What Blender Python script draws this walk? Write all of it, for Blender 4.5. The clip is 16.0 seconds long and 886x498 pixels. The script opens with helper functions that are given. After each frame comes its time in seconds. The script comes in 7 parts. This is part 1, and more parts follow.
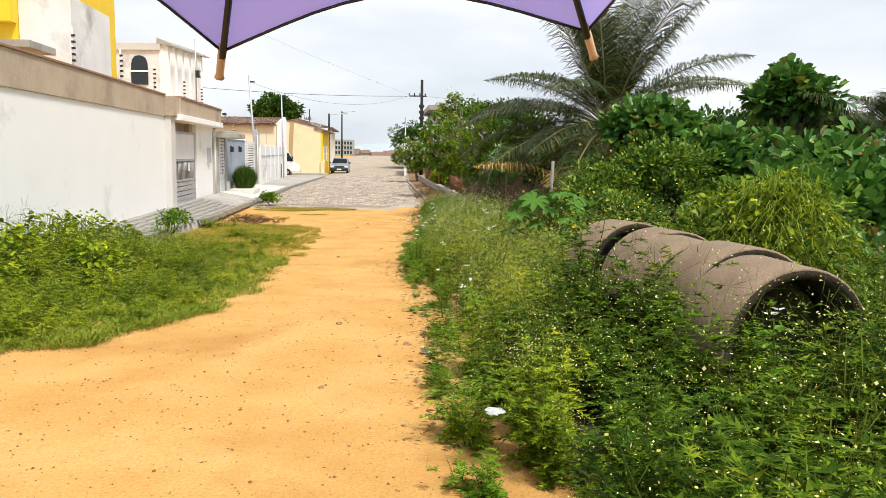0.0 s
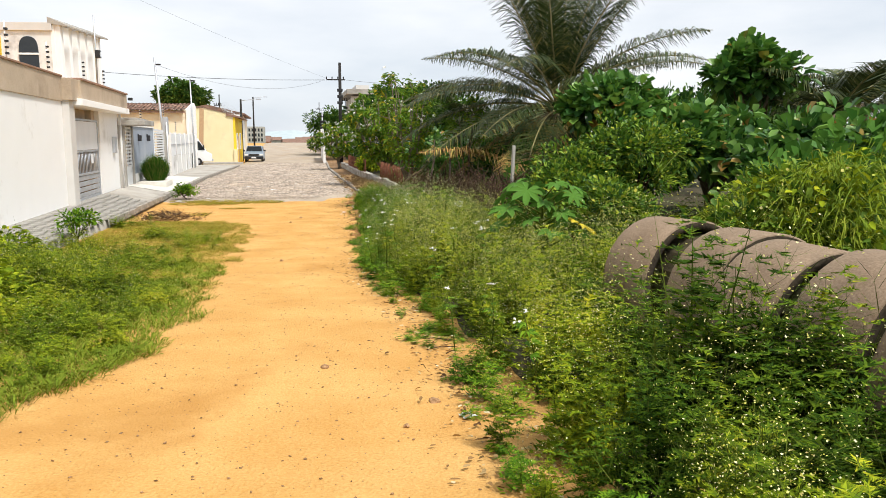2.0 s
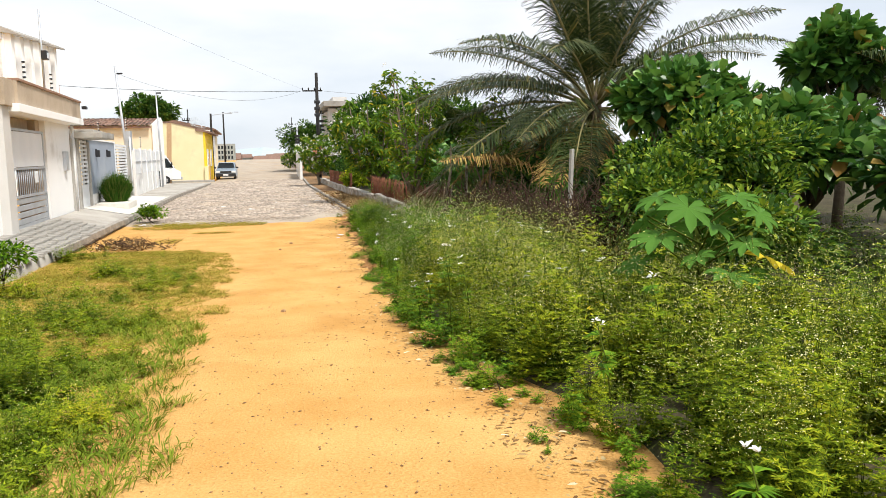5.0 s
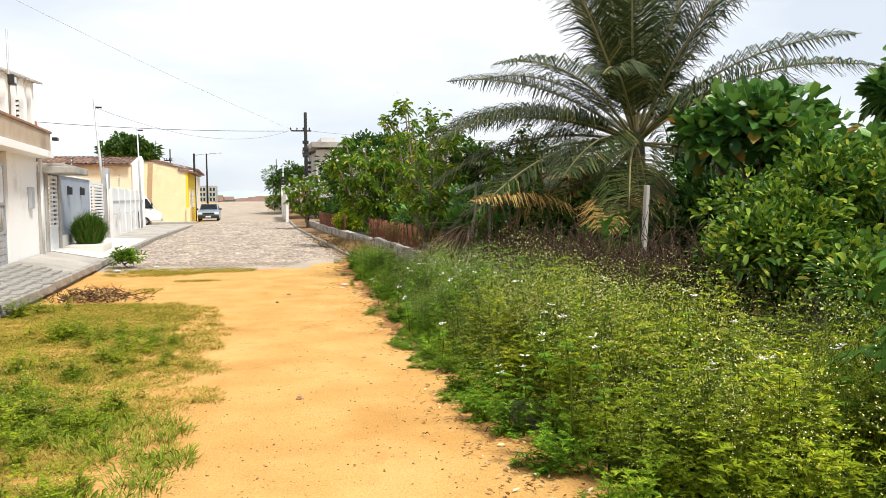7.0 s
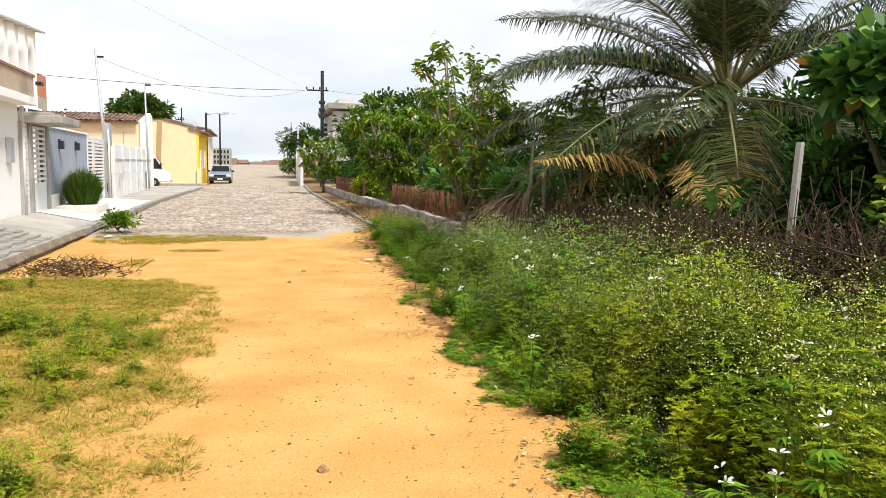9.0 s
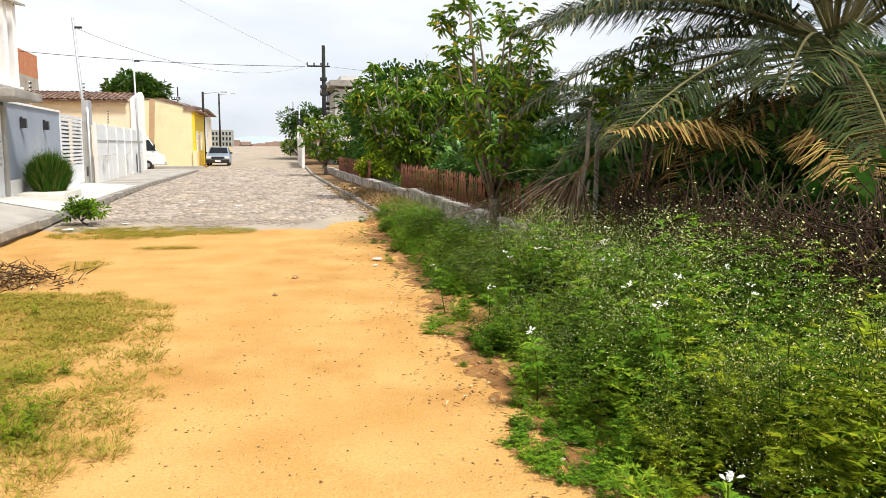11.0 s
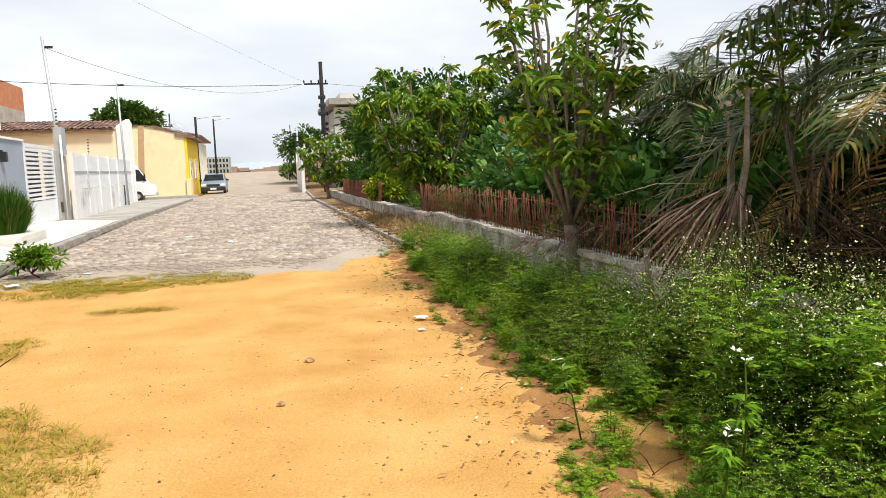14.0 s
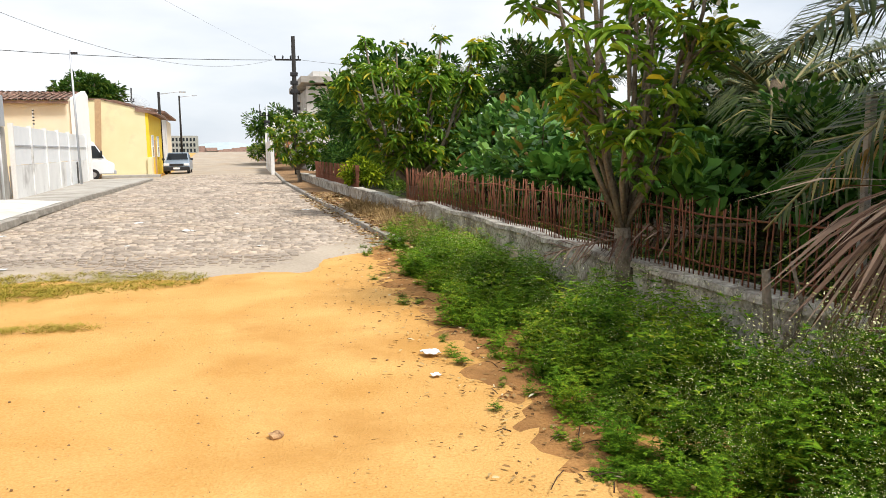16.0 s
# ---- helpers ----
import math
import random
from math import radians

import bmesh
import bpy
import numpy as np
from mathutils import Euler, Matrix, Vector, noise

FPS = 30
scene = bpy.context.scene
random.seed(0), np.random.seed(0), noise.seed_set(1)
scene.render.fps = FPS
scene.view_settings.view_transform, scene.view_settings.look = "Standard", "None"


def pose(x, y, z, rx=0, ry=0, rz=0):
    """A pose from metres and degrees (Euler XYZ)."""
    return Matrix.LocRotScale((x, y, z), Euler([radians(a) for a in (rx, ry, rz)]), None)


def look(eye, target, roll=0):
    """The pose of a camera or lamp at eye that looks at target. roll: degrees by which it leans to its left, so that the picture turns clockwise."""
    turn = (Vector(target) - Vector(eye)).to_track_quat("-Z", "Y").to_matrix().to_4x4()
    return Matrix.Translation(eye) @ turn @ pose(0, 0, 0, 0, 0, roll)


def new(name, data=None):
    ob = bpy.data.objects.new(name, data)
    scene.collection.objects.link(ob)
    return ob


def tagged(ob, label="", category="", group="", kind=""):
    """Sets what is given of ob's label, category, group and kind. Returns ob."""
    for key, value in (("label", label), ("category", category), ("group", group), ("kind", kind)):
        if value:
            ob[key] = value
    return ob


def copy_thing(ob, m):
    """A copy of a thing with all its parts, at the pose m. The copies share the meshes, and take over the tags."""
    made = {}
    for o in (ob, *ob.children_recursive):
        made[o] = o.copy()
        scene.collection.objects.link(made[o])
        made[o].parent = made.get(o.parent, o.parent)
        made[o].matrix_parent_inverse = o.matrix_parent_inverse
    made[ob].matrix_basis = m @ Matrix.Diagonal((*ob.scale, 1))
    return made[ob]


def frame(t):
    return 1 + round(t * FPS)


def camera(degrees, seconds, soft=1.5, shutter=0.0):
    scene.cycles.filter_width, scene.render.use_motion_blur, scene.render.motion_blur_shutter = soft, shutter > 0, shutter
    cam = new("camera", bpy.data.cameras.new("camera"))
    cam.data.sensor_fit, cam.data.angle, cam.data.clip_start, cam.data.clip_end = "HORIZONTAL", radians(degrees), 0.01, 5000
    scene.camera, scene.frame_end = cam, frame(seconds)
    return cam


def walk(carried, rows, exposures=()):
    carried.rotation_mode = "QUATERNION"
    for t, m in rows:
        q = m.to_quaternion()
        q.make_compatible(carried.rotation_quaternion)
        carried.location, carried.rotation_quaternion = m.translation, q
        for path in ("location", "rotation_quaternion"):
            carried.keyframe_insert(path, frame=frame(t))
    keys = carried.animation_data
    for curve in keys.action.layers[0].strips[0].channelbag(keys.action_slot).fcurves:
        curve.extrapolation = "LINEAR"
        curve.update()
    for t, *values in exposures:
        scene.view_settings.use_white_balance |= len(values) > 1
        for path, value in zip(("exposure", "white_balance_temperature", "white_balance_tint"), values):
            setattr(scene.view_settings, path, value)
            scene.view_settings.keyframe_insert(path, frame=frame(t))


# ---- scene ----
cam = camera(61.0, 16.0, soft=0.7)
PATH = [
    (0, (0.377, -1.331, 2.007), (0.325, 0.653, 1.754), 1.0),
    (0.5, (0.212, -0.926, 1.983), (0.257, 1.055, 1.709), 1.5),
    (1, (0.037, -0.485, 1.958), (0.124, 1.487, 1.633), 1.3),
    (1.5, (-0.146, -0.099, 1.963), (-0.08, 1.879, 1.675), 2.3),
    (2, (-0.334, 0.272, 1.992), (-0.162, 2.243, 1.703), 0.1),
    (2.5, (-0.487, 0.688, 1.975), (-0.375, 2.671, 1.737), 1.2),
    (3, (-0.633, 1.038, 1.944), (-0.496, 3.012, 1.653), 0.0),
    (3.5, (-0.759, 1.549, 1.944), (-0.507, 3.519, 1.707), -1.4),
    (3.7, (-0.802, 1.831, 1.901), (-0.585, 3.802, 1.638), -1.6),
    (6, (-1.304, 4.559, 1.808), (-1.006, 6.525, 1.596), 0.3),
    (6.5, (-1.47, 5.114, 1.766), (-1.146, 7.08, 1.593), 0.6),
    (7, (-1.521, 5.647, 1.742), (-1.224, 7.62, 1.607), -0.3),
    (7.5, (-1.555, 6.256, 1.688), (-1.336, 8.237, 1.519), 2.0),
    (8, (-1.634, 6.805, 1.683), (-1.325, 8.769, 1.464), -1.3),
    (8.5, (-1.665, 7.386, 1.668), (-1.411, 9.356, 1.433), 0.2),
    (8.7, (-1.678, 7.647, 1.641), (-1.416, 9.618, 1.422), 1.0),
    (10.8, (-1.681, 10.331, 1.596), (-1.416, 12.298, 1.348), 0.2),
    (11, (-1.648, 10.548, 1.562), (-1.398, 12.514, 1.292), 0.5),
    (11.5, (-1.665, 11.112, 1.577), (-1.328, 13.062, 1.287), -1.0),
    (12, (-1.711, 11.582, 1.558), (-1.478, 13.554, 1.323), 0.2),
    (12.5, (-1.743, 12.074, 1.523), (-1.513, 14.037, 1.22), -0.4),
    (13, (-1.76, 12.582, 1.515), (-1.548, 14.558, 1.296), -0.7),
    (13.5, (-1.85, 13.018, 1.513), (-1.734, 15.003, 1.299), 0.0),
    (14, (-1.921, 13.568, 1.513), (-1.674, 15.539, 1.289), -2.0),
    (14.5, (-2.015, 14.04, 1.521), (-1.836, 16.023, 1.331), -0.0),
    (15, (-2.074, 14.643, 1.49), (-1.777, 16.597, 1.179), 0.5),
    (15.5, (-2.033, 15.175, 1.488), (-1.652, 17.122, 1.236), -1.5),
    (16, (-2.025, 15.619, 1.469), (-1.699, 17.574, 1.206), -0.5),
]
walk(cam, [(t, look(eye, target, roll)) for t, eye, target, roll in PATH], exposures=((0, 0.35), (3.7, 0.39), (6, 0.46), (8.7, 0.44), (11, 0.40), (15, 0.36), (16, 0.41)))

# ---- world, sun, exposure ----
world = bpy.data.worlds.new("world")
scene.world = world
world.use_nodes = True
wn, wl = world.node_tree.nodes, world.node_tree.links
sky = wn.new("ShaderNodeTexSky")
sky.sky_type, sky.sun_disc = "NISHITA", False
sky.sun_elevation, sky.sun_rotation = radians(58.5), radians(137)
wtc = wn.new("ShaderNodeTexCoord")
wmap = wn.new("ShaderNodeMapping")
wmap.inputs["Scale"].default_value = (1.0, 1.0, 3.2)
wl.new(wtc.outputs["Generated"], wmap.inputs[0])
cloud = wn.new("ShaderNodeTexNoise")
cloud.inputs["Scale"].default_value, cloud.inputs["Detail"].default_value = 2.3, 6.0
wl.new(wmap.outputs[0], cloud.inputs["Vector"])
cramp = wn.new("ShaderNodeValToRGB")
cramp.color_ramp.elements[0].position, cramp.color_ramp.elements[0].color = 0.36, (7.2, 7.8, 8.6, 1)
cramp.color_ramp.elements[1].position, cramp.color_ramp.elements[1].color = 0.62, (10.2, 10.3, 10.5, 1)
wl.new(cloud.outputs["Fac"], cramp.inputs[0])
wmix = wn.new("ShaderNodeMix")
wmix.data_type = "RGBA"
wmix.inputs["Factor"].default_value = 0.86
wl.new(sky.outputs[0], wmix.inputs["A"])
wl.new(cramp.outputs[0], wmix.inputs["B"])
wn["Background"].inputs["Strength"].default_value = 0.086
wl.new(wmix.outputs["Result"], wn["Background"].inputs["Color"])
sun = new("sun", bpy.data.lights.new("sun", "SUN"))
sun.data.energy, sun.data.angle, sun.data.color = 3.7, radians(12), (1.0, 0.96, 0.9)
sun.matrix_world = look((48, -52, 115), (0, 0, 0))


# ---- materials ----
def mat(name, c1, c2=None, rough=0.8, scale=3.0, fine=40.0, bump=0.15, metal=0.0, c3=None, stain=0.0, dist=0.01):
    """Two scales of colour noise and a fine relief; stain mixes in c3 by a broad uneven noise."""
    m = bpy.data.materials.new(name)
    m.use_nodes = True
    n, l = m.node_tree.nodes, m.node_tree.links
    p = n["Principled BSDF"]
    p.inputs["Roughness"].default_value, p.inputs["Metallic"].default_value = rough, metal
    p.inputs["Specular IOR Level"].default_value = 0.15 if rough >= 0.9 else 0.4
    tc = n.new("ShaderNodeTexCoord")
    a = n.new("ShaderNodeTexNoise")
    a.inputs["Scale"].default_value, a.inputs["Detail"].default_value = scale, 5
    b = n.new("ShaderNodeTexNoise")
    b.inputs["Scale"].default_value, b.inputs["Detail"].default_value = fine, 3
    for t in (a, b):
        l.new(tc.outputs["Object"], t.inputs["Vector"])
    add = n.new("ShaderNodeMath")
    add.operation = "MULTIPLY_ADD"
    add.inputs[1].default_value, add.inputs[2].default_value = 0.45, 0.0
    l.new(b.outputs["Fac"], add.inputs[0])
    s = n.new("ShaderNodeMath")
    s.operation = "MULTIPLY_ADD"
    s.inputs[1].default_value = 0.55
    l.new(a.outputs["Fac"], s.inputs[0])
    l.new(add.outputs[0], s.inputs[2])
    r = n.new("ShaderNodeValToRGB")
    r.color_ramp.elements[0].position, r.color_ramp.elements[1].position = 0.36, 0.64
    r.color_ramp.elements[0].color = (*c1, 1)
    r.color_ramp.elements[1].color = (*(c2 or c1), 1)
    l.new(s.outputs[0], r.inputs[0])
    out = r.outputs[0]
    if c3:
        st = n.new("ShaderNodeTexNoise")
        st.inputs["Scale"].default_value, st.inputs["Detail"].default_value = scale * 0.45, 8
        st.inputs["Roughness"].default_value = 0.65
        l.new(tc.outputs["Object"], st.inputs["Vector"])
        sr = n.new("ShaderNodeValToRGB")
        sr.color_ramp.elements[0].position, sr.color_ramp.elements[1].position = 0.62 - stain * 0.25, 0.7
        l.new(st.outputs["Fac"], sr.inputs[0])
        mx = n.new("ShaderNodeMix")
        mx.data_type = "RGBA"
        l.new(sr.outputs[0], mx.inputs["Factor"])
        l.new(out, mx.inputs["A"])
        mx.inputs["B"].default_value = (*c3, 1)
        out = mx.outputs["Result"]
    l.new(out, p.inputs["Base Color"])
    if bump:
        bp = n.new("ShaderNodeBump")
        bp.inputs["Strength"].default_value, bp.inputs["Distance"].default_value = bump, dist
        l.new(b.outputs["Fac"], bp.inputs["Height"])
        l.new(bp.outputs[0], p.inputs["Normal"])
    return m


def leafmat(name, colours, rough=0.55, through_light=0.22, by_object=False, sheen=0.03, patch=0.0, size=1.1):
    """Leaves: each one takes a colour of its own from the ramp, and lets some light through; patch: how far whole plants differ."""
    m = bpy.data.materials.new(name)
    m.use_nodes = True
    n, l = m.node_tree.nodes, m.node_tree.links
    p = n["Principled BSDF"]
    p.inputs["Roughness"].default_value = rough
    p.inputs["Specular IOR Level"].default_value = sheen
    g = n.new("ShaderNodeObjectInfo" if by_object else "ShaderNodeNewGeometry")
    r = n.new("ShaderNodeValToRGB")
    cr = r.color_ramp
    while len(cr.elements) < len(colours):
        cr.elements.new(0.5)
    for i, (pos, c) in enumerate(colours):
        cr.elements[i].position, cr.elements[i].color = pos, (*c, 1)
    pick = g.outputs["Random" if by_object else "Random Per Island"]
    if patch:
        tc = n.new("ShaderNodeTexCoord")
        pn = n.new("ShaderNodeTexNoise")
        pn.inputs["Scale"].default_value, pn.inputs["Detail"].default_value = size, 2.5
        l.new(tc.outputs["Object"], pn.inputs["Vector"])
        pr = n.new("ShaderNodeMapRange")
        pr.inputs["From Min"].default_value, pr.inputs["From Max"].default_value = 0.3, 0.7
        l.new(pn.outputs["Fac"], pr.inputs["Value"])
        pm = n.new("ShaderNodeMix")
        pm.inputs["Factor"].default_value = patch
        l.new(pick, pm.inputs["A"])
        l.new(pr.outputs[0], pm.inputs["B"])
        pick = pm.outputs["Result"]
    l.new(pick, r.inputs[0])
    l.new(r.outputs[0], p.inputs["Base Color"])
    tr = n.new("ShaderNodeBsdfTranslucent")
    l.new(r.outputs[0], tr.inputs["Color"])
    mx = n.new("ShaderNodeMixShader")
    mx.inputs[0].default_value = through_light
    l.new(p.outputs[0], mx.inputs[1])
    l.new(tr.outputs[0], mx.inputs[2])
    l.new(mx.outputs[0], n["Material Output"].inputs["Surface"])
    return m


def island_shade(m, low=0.6, high=1.25):
    """Pieces of one mesh differ a little in brightness."""
    n, l = m.node_tree.nodes, m.node_tree.links
    p = n["Principled BSDF"]
    src = p.inputs["Base Color"].links[0].from_socket
    g = n.new("ShaderNodeNewGeometry")
    r = n.new("ShaderNodeMapRange")
    r.inputs["To Min"].default_value, r.inputs["To Max"].default_value = low, high
    l.new(g.outputs["Random Per Island"], r.inputs["Value"])
    x = n.new("ShaderNodeMix")
    x.data_type, x.blend_type = "RGBA", "MULTIPLY"
    x.inputs["Factor"].default_value = 1.0
    l.new(src, x.inputs["A"])
    l.new(r.outputs[0], x.inputs["B"])
    l.new(x.outputs["Result"], p.inputs["Base Color"])


